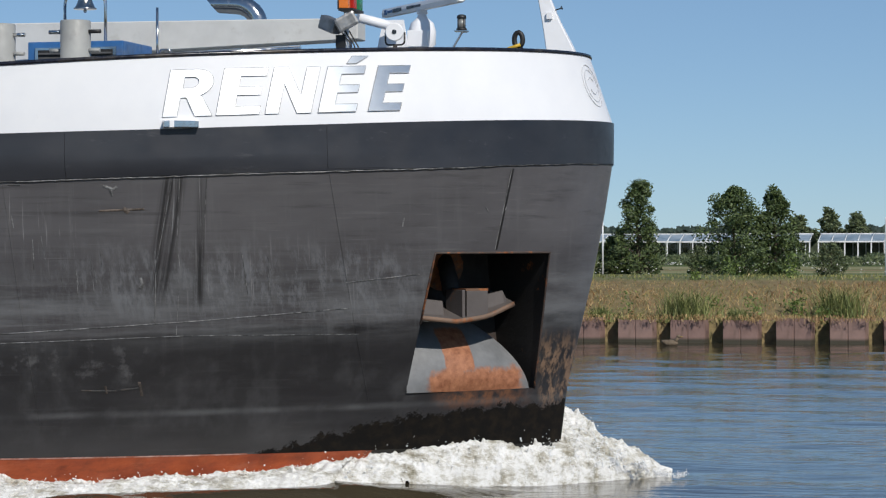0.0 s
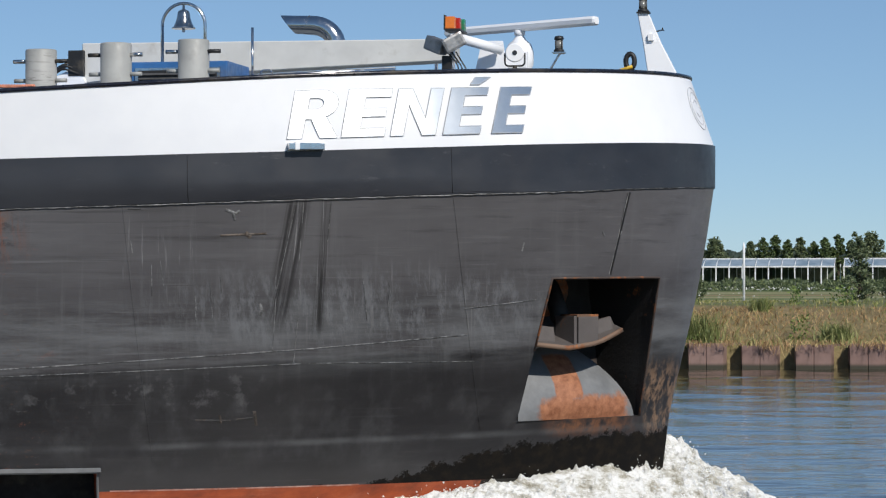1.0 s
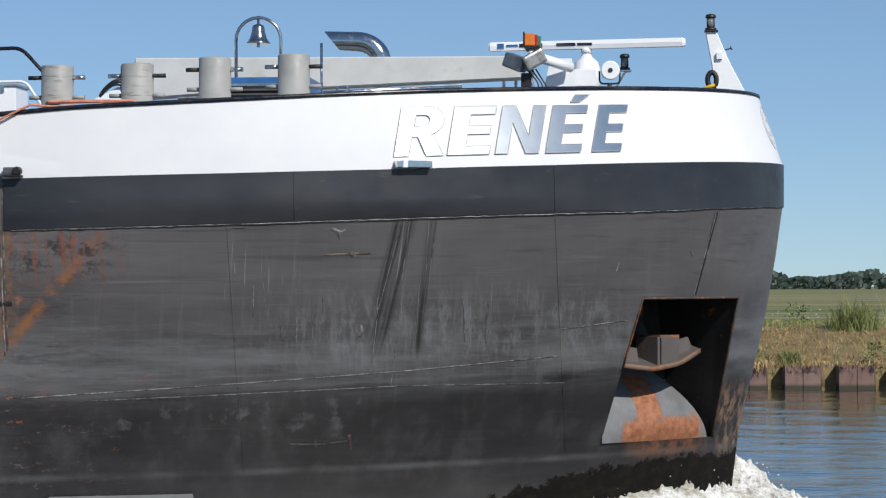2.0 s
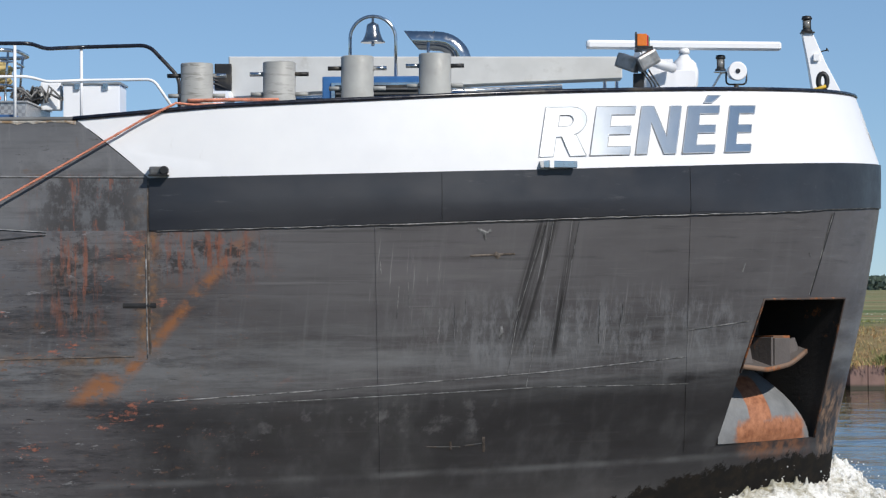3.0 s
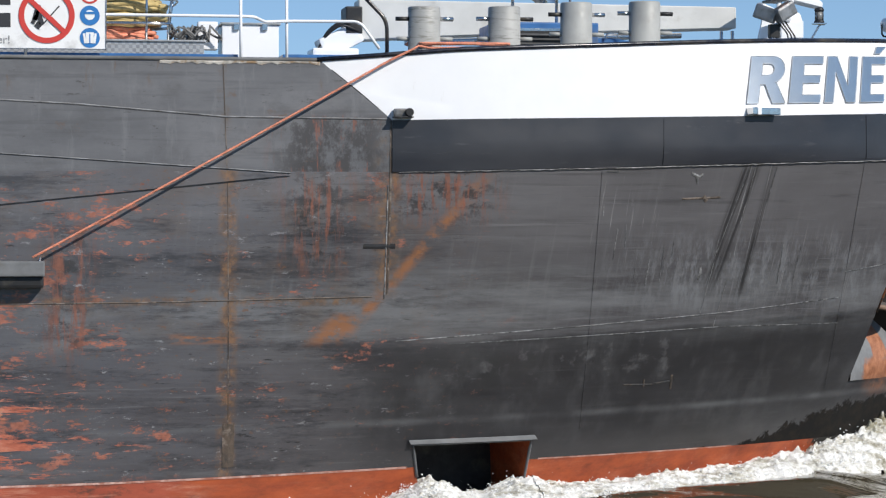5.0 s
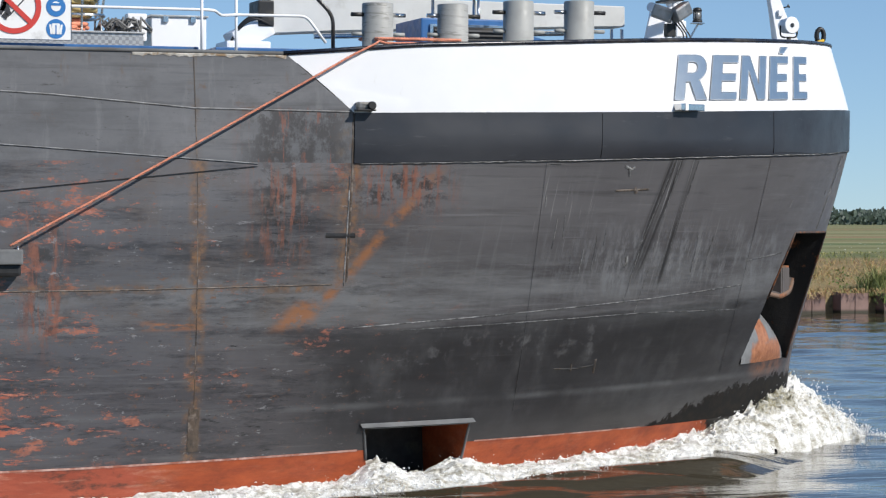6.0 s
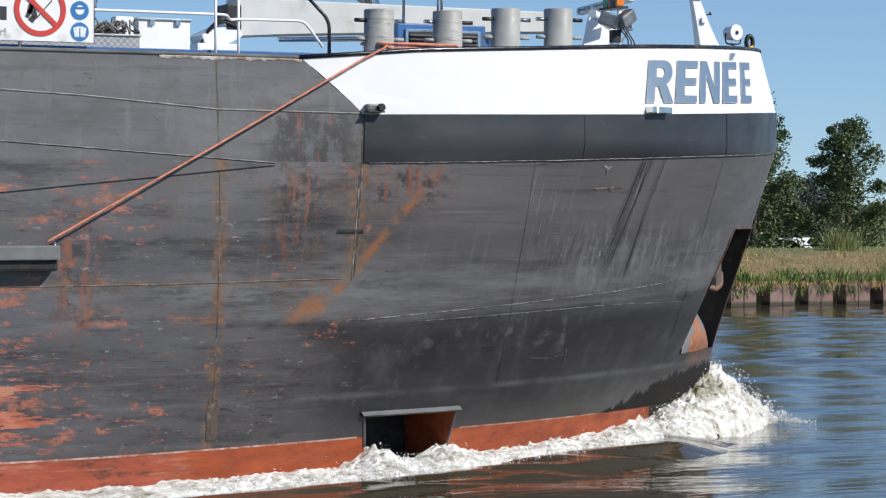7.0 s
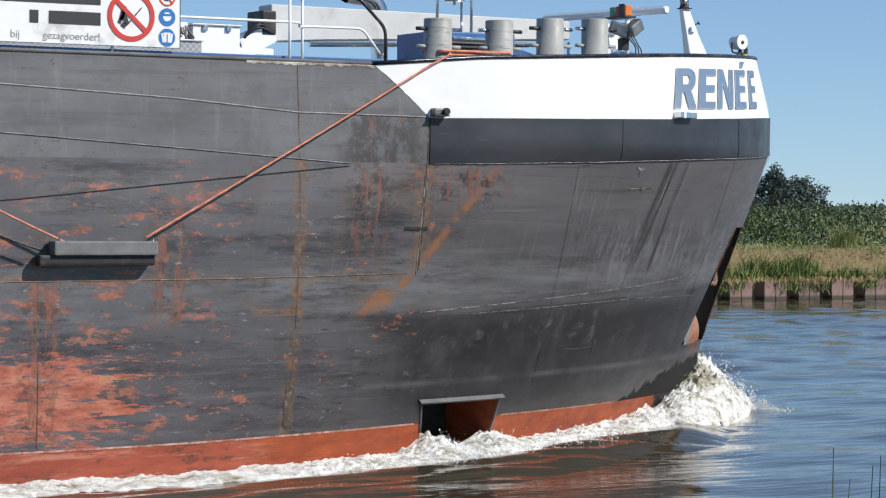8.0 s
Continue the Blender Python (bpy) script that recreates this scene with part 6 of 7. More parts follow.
def wash_height(x):
    splash = 0.17 * math.exp(-((x + 12.8) / 0.3) ** 2) + 0.14 * math.exp(-((x + 11.75) / 0.3) ** 2)
    return splash + lerp_list(x, (-30, -20, -16, -12, -9, -7.6, -6.8, -6.2, -5.7, -5.2, -4.7, -4.2), (0.04, 0.07, 0.09, 0.14, 0.22, 0.38, 0.58, 0.76, 0.82, 0.6, 0.28, 0.03))


def turbulence(x, y, k=0.0):
    p = Vector((x, y, k))
    v = 0.0
    for f, a in ((1.1, 0.34), (2.6, 0.32), (6.0, 0.28), (13.0, 0.18), (27.0, 0.1)):
        v += a * (1.0 - 2.0 * abs(noise.noise(p * f)))
    return v


def wash_piece(name, xa, xb, nx, ny, seed, label):
    """Churned foam between the hull and the outer edge of the wash."""
    verts, faces, grid = [], [], {}
    for i in range(nx):
        x = xa + (xb - xa) * i / (nx - 1)
        inner = side_y(x, 0.25) + 0.12 if x < -6.05 else lerp_list(x, (-6.05, -5.4, -4.2), (0.15, 0.8, 1.06))
        outer = wash_outer(x)
        h = wash_height(x)
        for j in range(ny):
            w = j / (ny - 1)
            y = inner + (outer - inner) * w
            tb = turbulence(x, y, 1.7)
            shape = (1 - w) ** 1.3 if x < -9 else (1 - w) ** 0.9
            mid = math.sin(math.pi * min(1, w * 1.15)) * 0.05 * min(1.0, h * 3)
            e = wash_edge(x)
            z = e + (h - e) * shape + mid + (tb - 0.3) * (0.07 + 0.14 * h) * (1 - 0.65 * w) - 0.1 * w ** 5
            spike = max(0.0, noise.noise(Vector((x * 15, y * 15, 1.7)))) ** 2 * (0.05 + 0.3 * max(0.0, h - 0.05)) * (1 - 0.7 * w)
            z -= (0.05 + 0.2 * min(1.0, max(0.0, (x + 7.5) / 1.5))) * max(0.0, w - 0.88) / 0.12
            if name == "bow_wave":
                z -= 0.12 * max(0.0, 1 - (x - xa) / 0.6)
            verts.append((x + tb * 0.05, y - tb * 0.05 - spike * 0.4, max(z + spike, -0.12)))
    for i in range(nx - 1):
        for j in range(ny - 1):
            w = j / (ny - 1)
            x, y, _ = verts[i * ny + j]
            lace = turbulence(x * 0.6, y * 1.4, 9.3)
            if lace < -0.62 + 1.25 * max(0, w - 0.3) and x < -4.9:
                continue
            a = i * ny + j
            faces.append((a, a + ny, a + ny + 1, a + 1))
    ob = from_arrays(name, verts, faces, FOAM, smooth=True)
    tagged(ob, label, "bow wave", "wash along the hull", "stuff")
    wash.append((ob, seed))


def spray_piece(seed, count):
    """Droplets thrown up along the crest."""
    rnd = random.Random(seed)
    verts, faces = [], []
    for _ in range(count):
        u = rnd.random()
        if u < 0.5:
            x = rnd.uniform(-7.8, -4.0)
        elif u < 0.65:
            x = rnd.gauss(-12.7, 0.35)
        else:
            x = rnd.uniform(-15.5, -7.5)
        # droplets fly in bursts
        x = 0.55 * x + 0.45 * (round(x * 4 + rnd.uniform(-0.4, 0.4)) / 4 + rnd.gauss(0, 0.05))
        inner = side_y(x, 0.3) if x < -6 else 0.3
        w = rnd.random() ** 1.2
        y = inner + (wash_outer(x) - inner) * w
        h, e = wash_height(x), wash_edge(x)
        z = e + (h - e) * (1 - w) + rnd.expovariate(1 / (0.012 + 0.075 * h))
        r = rnd.uniform(0.0025, 0.009) * rnd.uniform(0.6, 1.2)
        s = Vector((rnd.uniform(0.5, 2.2), 1, rnd.uniform(0.5, 2.0))) * r
        b = len(verts)
        for d in ((1, 0, 0), (-1, 0, 0), (0, 1, 0), (0, -1, 0), (0, 0, 1), (0, 0, -1)):
            verts.append((x + d[0] * s.x, y + d[1] * s.y, z + d[2] * s.z))
        faces += [(b + i, b + j, b + k) for i, j, k in ((0, 2, 4), (2, 1, 4), (1, 3, 4), (3, 0, 4), (2, 0, 5), (1, 2, 5), (3, 1, 5), (0, 3, 5))]
    ob = from_arrays("spray", verts, faces, SPRAY, smooth=True)
    tagged(ob, "fine white spray thrown up by the bow", "spray", "wash along the hull", "stuff")
    wash.append((ob, seed))


def build_swell():
    """The raised, unbroken water that the bow pushes aside."""
    verts, faces = [], []
    n, m = 160, 70
    for i in range(n):
        x = -26 + 20.3 * i / (n - 1)
        inner = side_y(x, 0.0) + 0.4 if x < -6.2 else 0.8
        outer = wash_outer(min(x, -4.6)) + (0.0 if x < -4.6 else 0.3)
        e = wash_edge(x) * (1.0 if x < -8.0 else max(0.0, (-5.8 - x) / 2.2))
        for j in range(m):
            w = j / (m - 1) * 2.0
            if w <= 1:
                y, z = inner + (outer - inner) * w, e - 0.02
            else:
                y = outer - (w - 1) * lerp_list(x, (-14, -8, -5.5, -4.2), (1.8, 1.3, 0.6, 0.15))
                z = (e - 0.02 + 0.03) * 0.5 * (1 + math.cos(math.pi * (w - 1))) - 0.03
            ripple = 0.01 * math.sin(9.0 * (y - 0.25 * x) + 3.0 * noise.noise(Vector((x * 0.9, y * 0.9, 0)))) + 0.016 * noise.noise(Vector((x * 1.2, y * 3.5, 4)))
            verts.append((x, y, z + ripple * min(1.0, w) * (1 if w < 1.7 else (2 - w) / 0.3)))
    for i in range(n - 1):
        for j in range(m - 1):
            a = i * m + j
            faces.append((a, a + 1, a + m + 1, a + m))
    for i in range(len(faces)):
        faces[i] = faces[i][::-1]
    ob = from_arrays("bow_swell", verts, faces, WATER, smooth=True)
    tagged(ob, "smooth swell of canal water raised by the bow", "swell", kind="stuff")
    return ob


swell = build_swell()
wash = []
wash_piece("bow_wave", -8.2, -4.22, 340, 160, 1.7, "steep white foaming bow wave")
wash_piece("wash", -11.6, -8.0, 240, 80, 4.1, "white foam rolling off the bow")
wash_piece("wash", -15.2, -11.4, 240, 64, 6.3, "broken white foam beside the hull")
wash_piece("wash", -21.0, -15.0, 200, 40, 8.8, "thin broken foam beside the hull")
for sd in (21, 22, 23, 24, 25):
    spray_piece(sd, 1500)


# ---------------------------------------------------------------- far bank: sheet piling
def pile_material():
    m = mat("rusted_sheet_pile", (0.15, 0.085, 0.07), 0.75)
    n = Nodes(m)
    c = n.ramp(n.noise(2.2, 6, 0.65), (0.3, (0.15, 0.092, 0.08)), (0.7, (0.29, 0.185, 0.16)))
    c = n.mix(n.ramp(n.noise(5, 6, 0.7, (1, 1, 0.2)), (0.55, 0.0), (0.7, 0.6)), c, (0.07, 0.045, 0.035))
    inf = n.add("ShaderNodeObjectInfo")
    c = n.mix(0.5, c, n.ramp(inf.outputs["Random"], (0.0, (0.17, 0.1, 0.085)), (1.0, (0.29, 0.195, 0.165))))
    c = n.mix(n.between(n.axis(2), -1, 0.13, 0.06), c, (0.05, 0.045, 0.03))
    n.colour(c)
    n.bump(n.noise(14, 5), 0.4, 0.01)
    return m


PILE = pile_material()


def build_piles():
    wall = new("quay_wall")
    tagged(wall, "rusty brown steel sheet piling along the canal", "quay wall", kind="structure")
    prof = [(0.0, 0.0), (0.46, 0.0), (0.47, 0.025), (0.5, 0.025), (0.51, 0.0), (0.96, 0.0), (1.05, 0.5), (1.43, 0.5), (1.5, 0.0)]
    meshes = []
    for top in (0.66, 0.69, 0.72):
        bm = bmesh.new()
        rows = [[bm.verts.new((x, y, z)) for x, y in prof] for z in (-0.9, 0.1, top)]
        for a, b in zip(rows, rows[1:]):
            for k in range(len(prof) - 1):
                bm.faces.new((a[k], a[k + 1], b[k + 1], b[k]))
        back = [bm.verts.new((x, y + 0.02, top)) for x, y in prof]
        for k in range(len(prof) - 1):
            bm.faces.new((rows[-1][k], rows[-1][k + 1], back[k + 1], back[k]))
        me = bpy.data.meshes.new("sheet_pile")
        bm.to_mesh(me)
        bm.free()
        me.materials.append(PILE)
        meshes.append(me)
    rnd = random.Random(2)
    for k in range(-24, 80):
        ob = new("sheet_pile", rnd.choice(meshes))
        ob.parent = wall
        ob.location = (-0.15 + 1.5 * k, 73.25 + rnd.uniform(-0.015, 0.015), 0)
    # ladder
    l = new("quay_ladder")
    tagged(l, "white steel ladder hung on the sheet piling", "ladder")
    for x in (7.15, 7.85):
        bm = bmesh.new()
        add_tube(bm, [(x, 73.15, -0.3), (x, 73.15, 0.64)], 0.022, 8)
        part("stile", bm, LIGHT_GREY, l)
    for z in (0.1, 0.34, 0.6):
        bm = bmesh.new()
        add_tube(bm, [(7.15, 73.15, z), (7.85, 73.15, z)], 0.018, 8)
        part("rung", bm, LIGHT_GREY, l)


build_piles()


# ---------------------------------------------------------------- plants
def leaf_material(name, dark, mid, light, dry=None):
    m = mat(name, mid, 0.6)
    n = Nodes(m)
    geo = n.add("ShaderNodeNewGeometry")
    stops = [(0.0, dark), (0.5, mid), (0.9, light)] + ([(1.0, dry)] if dry else [])
    n.colour(n.ramp(geo.outputs["Random Per Island"], *stops))
    n.b.inputs["Transmission Weight"].default_value = 0.0
    return m


GRASS = leaf_material("bank_grass", (0.1, 0.12, 0.03), (0.2, 0.22, 0.065), (0.36, 0.33, 0.12), (0.5, 0.4, 0.2))
STRAW = leaf_material("dry_grass", (0.22, 0.12, 0.055), (0.4, 0.25, 0.11), (0.54, 0.39, 0.18), (0.24, 0.24, 0.07))
WEED = leaf_material("green_weed", (0.04, 0.075, 0.015), (0.1, 0.16, 0.03), (0.2, 0.26, 0.06))
LEAF = leaf_material("tree_leaves", (0.03, 0.05, 0.018), (0.06, 0.095, 0.03), (0.12, 0.16, 0.05))
LEAF_PALE = leaf_material("willow_leaves", (0.04, 0.06, 0.03), (0.085, 0.115, 0.05), (0.15, 0.18, 0.08))
# bluer, duller leaf copy: distance haze is painted into the colour
LEAF_HAZED = leaf_material("haze_tinted_leaves", (0.035, 0.055, 0.048), (0.05, 0.075, 0.062), (0.07, 0.1, 0.078))
BARK = worn("bark", (0.09, 0.07, 0.05), 0.9, 0, 10, 0.4, 0.6)
FLOWER = worn("white_blossom", (0.75, 0.74, 0.68), 0.7)


def blades(name, count, place, height, width, material, seed, label, category, lean=0.35):
    rnd = np.random.RandomState(seed)
    verts, faces = [], []
    for _ in range(count):
        x, y, z, scale = place(rnd)
        h = rnd.uniform(*height) * scale
        w = rnd.uniform(*width)
        a = rnd.uniform(0, 2 * math.pi)
        dx, dy = math.cos(a) * w / 2, math.sin(a) * w / 4
        lx, ly = rnd.normal(0, lean) * h, rnd.normal(-0.1, lean) * h
        b = len(verts)
        verts += [(x - dx, y - dy, z), (x + dx, y + dy, z), (x + lx * 0.4 + dx * 0.7, y + ly * 0.4 + dy, z + h * 0.6), (x + lx * 0.4 - dx * 0.7, y + ly * 0.4 - dy, z + h * 0.6), (x + lx, y + ly, z + h * rnd.uniform(0.75, 1.0))]
        faces += [(b, b + 1, b + 2, b + 3), (b + 3, b + 2, b + 4)]
    ob = from_arrays(name, verts, faces, material)
    tagged(ob, label, category, kind="stuff")
    return ob


def bank_z(y):
    return lerp_list(y, (73.7, 74.4, 76, 78.2, 81, 88, 96, 106), (0.62, 0.8, 1.25, 1.68, 1.75, 1.7, 1.4, 0.1))


def on_bank(y0, y1, power=1.0, patch=0.25, x0=-26, x1=92):
    def place(rnd):
        for _ in range(12):
            x = rnd.uniform(x0, x1)
            if noise.noise(Vector((x * patch, 0.0, y0))) + rnd.uniform(-0.6, 0.6) > -0.15:
                break
        y = y0 + (y1 - y0) * rnd.rand() ** power
        return x, y, bank_z(y) - 0.03, 0.75 + 0.5 * (noise.noise(Vector((x * 0.6, y * 0.6, 3))) + 0.5)
    return place


blades("bank_grass", 9000, on_bank(74.0, 78.2, patch=0.5), (0.08, 0.22), (0.012, 0.03), GRASS, 1, "rough green and straw-coloured grass on the bank", "grass")
blades("bank_grass", 15000, on_bank(77.6, 83), (0.06, 0.2), (0.015, 0.04), GRASS, 21, "short green grass along the dike's shoulder", "grass")
blades("dry_grass", 26000, on_bank(73.8, 78.0, x1=38), (0.08, 0.24), (0.012, 0.03), STRAW, 2, "matted straw-coloured grass on the bank slope", "grass", 0.9)
blades("dry_grass", 8000, on_bank(73.8, 78.5, x0=61), (0.08, 0.24), (0.012, 0.03), STRAW, 13, "matted straw-coloured grass on the bank slope", "grass", 0.9)
blades("dry_grass", 8000, on_bank(73.8, 77.8, x0=38, x1=61), (0.08, 0.24), (0.012, 0.03), STRAW, 12, "matted straw-coloured grass on the bank slope", "grass", 0.9)
blades("edge_grass", 6000, on_bank(73.45, 74.1, 1.0, 0.9), (0.12, 0.35), (0.012, 0.03), GRASS, 3, "long grass hanging over the sheet piling", "grass", 0.6)
blades("dike_grass", 18000, on_bank(79, 100, 1.0, 0.1), (0.05, 0.16), (0.03, 0.06), GRASS, 4, "grass on top of the dike", "grass")


clump_rnd = random.Random(77)
CLUMPS = [(-24 + 1.95 * k + clump_rnd.uniform(-0.7, 0.7), clump_rnd.uniform(73.6, 74.3) if k % 5 else clump_rnd.uniform(75, 80), clump_rnd.choice((0.7, 1.0, 1.3, 1.6))) for k in range(59)]
REED = leaf_material("pale_reeds", (0.08, 0.105, 0.028), (0.16, 0.195, 0.055), (0.33, 0.33, 0.13))


def clump_place(rnd):
    cx, cy, size = CLUMPS[rnd.randint(0, len(CLUMPS))]
    return cx + rnd.normal(0, 0.2) * size, cy + rnd.normal(0, 0.15), bank_z(max(cy, 73.7)) - 0.08, size * rnd.uniform(0.6, 1.0)


blades("reed_clumps", 40000, clump_place, (0.35, 0.9), (0.014, 0.032), REED, 6, "upright green reeds and weeds in clumps on the bank edge", "reeds", 0.34)


def hanging_place(rnd):
    x = rnd.uniform(-26, 92)
    x += 0.35 * noise.noise(Vector((x * 2.0, 1, 1)))
    k = noise.noise(Vector((x * 0.7, 5, 2)))
    return x, 73.02 + rnd.uniform(-0.05, 0.2), 0.72 + rnd.uniform(-0.03, 0.12), -(0.35 + 1.5 * max(0, k))


blades("hanging_grass", 15000, hanging_place, (0.12, 0.42), (0.012, 0.028), STRAW, 5, "withered grass drooping over the piling", "grass", 0.5)


OVERGROWN = [(39 + 24 * k / 60 + clump_rnd.uniform(-0.5, 0.5), clump_rnd.uniform(73.5, 74.2), clump_rnd.uniform(0.5, 1.25)) for k in range(60)]


def overgrown_place(rnd):
    cx, cy, size = OVERGROWN[rnd.randint(0, len(OVERGROWN))]
    return cx + rnd.normal(0, 0.3), cy + rnd.normal(0, 0.12), 0.55 + rnd.uniform(0, 0.5) * size, size


def trailing_place(rnd):
    cx, cy, size = OVERGROWN[3 * rnd.randint(0, len(OVERGROWN) // 3)]
    return cx + rnd.normal(0, 0.22), 73.22 + rnd.uniform(-0.12, 0.12), 0.75 - rnd.uniform(0, 0.4) * size, -0.7


blades("overgrown_weeds", 8000, overgrown_place, (0.15, 0.55), (0.015, 0.05), WEED, 16, "lush green weeds overgrowing the bank edge", "weeds", 0.45)
blades("trailing_weeds", 2000, trailing_place, (0.1, 0.4), (0.02, 0.05), WEED, 17, "green weeds trailing down the sheet piling", "weeds", 0.4)


def weeds():
    """Tall leafy weeds in clumps along the edge."""
    rnd = random.Random(8)
    verts, faces = [], []
    for _ in range(75):
        cx, cy = rnd.uniform(-24, 90), rnd.choice((rnd.uniform(73.6, 74.6), rnd.uniform(73.6, 74.6), rnd.uniform(75, 82)))
        h, w = rnd.uniform(0.35, 0.95), rnd.uniform(0.25, 0.6)
        for _ in range(rnd.randint(90, 220)):
            k = rnd.random()
            x, y = cx + rnd.gauss(0, w * 0.5) * (1 - 0.4 * k), cy + rnd.gauss(0, 0.2)
            z = bank_z(cy) + k * h - 0.1
            s = rnd.uniform(0.022, 0.055)
            d = Vector((rnd.gauss(0, 1), rnd.gauss(-0.4, 0.6), rnd.gauss(0.4, 0.9))).normalized() * s * 1.9
            u = d.cross(Vector((rnd.gauss(0, 1), rnd.gauss(0, 1), rnd.gauss(0, 1)))).normalized() * s * 0.55
            p = Vector((x, y, z))
            b = len(verts)
            verts += [p - d * 0.3, p + d * 0.3 + u, p + d, p + d * 0.3 - u]
            faces.append((b, b + 1, b + 2, b + 3))
    ob = from_arrays("weeds", verts, faces, WEED)
    tagged(ob, "leafy green weeds growing along the bank edge", "weeds", kind="stuff")
    verts, faces = [], []
    for _ in range(900):
        x, y = rnd.uniform(-24, 70), rnd.choice((rnd.uniform(78, 82), rnd.uniform(80, 90)))
        if noise.noise(Vector((x * 0.15, y * 0.2, 7))) < -0.1:
            continue
        z, s = bank_z(y) + rnd.uniform(0.15, 0.4), rnd.uniform(0.015, 0.04)
        b = len(verts)
        verts += [(x - s, y, z), (x, y - s, z + s * 0.3), (x + s, y, z), (x, y, z + s)]
        faces += [(b, b + 1, b + 3), (b + 1, b + 2, b + 3)]
    tagged(from_arrays("blossoms", verts, faces, FLOWER), "small white flowers on the dike top", "flowers", kind="stuff")


weeds()


def leaf_cloud(rnd, centres, count, size, droop=0.0):
    """Leaves scattered round centres (place, radius)."""
    verts, faces = [], []
    for _ in range(count):
        c, r = rnd.choice(centres)
        v = Vector((rnd.gauss(0, 1), rnd.gauss(0, 1), rnd.gauss(0, 1))).normalized() * r * (rnd.random() ** 0.45)
        p = c + Vector((v.x, v.y, v.z * 0.8 - droop * abs(v.x)))
        s = rnd.uniform(*size)
        d = Vector((rnd.gauss(0, 1), rnd.gauss(-0.3, 0.8), rnd.gauss(-droop, 0.7))).normalized() * s
        u = d.cross(Vector((rnd.gauss(0, 1), rnd.gauss(0, 1), rnd.gauss(0, 1)))).normalized() * s * 0.45
        b = len(verts)
        verts += [p - d, p + u, p + d, p - u]
        faces.append((b, b + 1, b + 2, b + 3))
    return verts, faces


def tree(x, y, ground, height, width, seed, leaf, label, leaves=3200, size=(0.09, 0.2), peak=1.3, low=0.12, droop=0.0, category="tree", name="tree"):
    """Trunk, limbs, and a crown of many leaves in uneven clumps."""
    rnd = random.Random(seed)
    t = new(name)
    t.location = (x, y, ground)
    tagged(t, label, category)
    bm = bmesh.new()
    r0 = max(0.05, height * 0.022)
    trunk = [(rnd.uniform(-0.02, 0.02) * height * k, rnd.uniform(-0.02, 0.02) * height * k, height * 0.9 * k) for k in (0, 0.2, 0.4, 0.6, 0.8, 1.0)]
    add_tube(bm, trunk, [r0 * f for f in (1.3, 1, 0.85, 0.6, 0.4, 0.15)], 8)
    part("trunk", bm, BARK, t)
    centres = []
    bm = bmesh.new()
    for k in range(24):
        f = low + (0.97 - low) * (k + rnd.random() * 0.7) / 24
        reach = width / 2 * max(0.12, (1 - f ** peak)) * rnd.uniform(0.65, 1.15) * min(1, 0.55 + 1.6 * (f - low))
        a = k * 2.4 + rnd.uniform(-0.4, 0.4)
        p0 = Vector((0, 0, height * max(0.05, f - 0.12)))
        p1 = Vector((reach * math.cos(a), reach * math.sin(a), height * f))
        add_tube(bm, [p0, p0.lerp(p1, 0.5) + Vector((0, 0, 0.03 * height)), p1], [r0 * 0.5, r0 * 0.3, r0 * 0.1], 5)
        centres.append((p1, width * rnd.uniform(0.08, 0.19)))
        centres.append((p1 + Vector((rnd.uniform(-0.12, 0.12), rnd.uniform(-0.1, 0.1), rnd.uniform(-0.03, 0.1))) * width, width * rnd.uniform(0.05, 0.12)))
        centres.append((p0.lerp(p1, 0.55), width * rnd.uniform(0.14, 0.22)))
    centres.append((Vector((0, 0, height * 0.93)), width * 0.1))
    part("limbs", bm, BARK, t)
    v, f = leaf_cloud(rnd, centres, int(leaves * 3), (size[0] * 0.6, size[1] * 0.66), droop)
    from_arrays("crown", v, f, leaf, t)
    return t


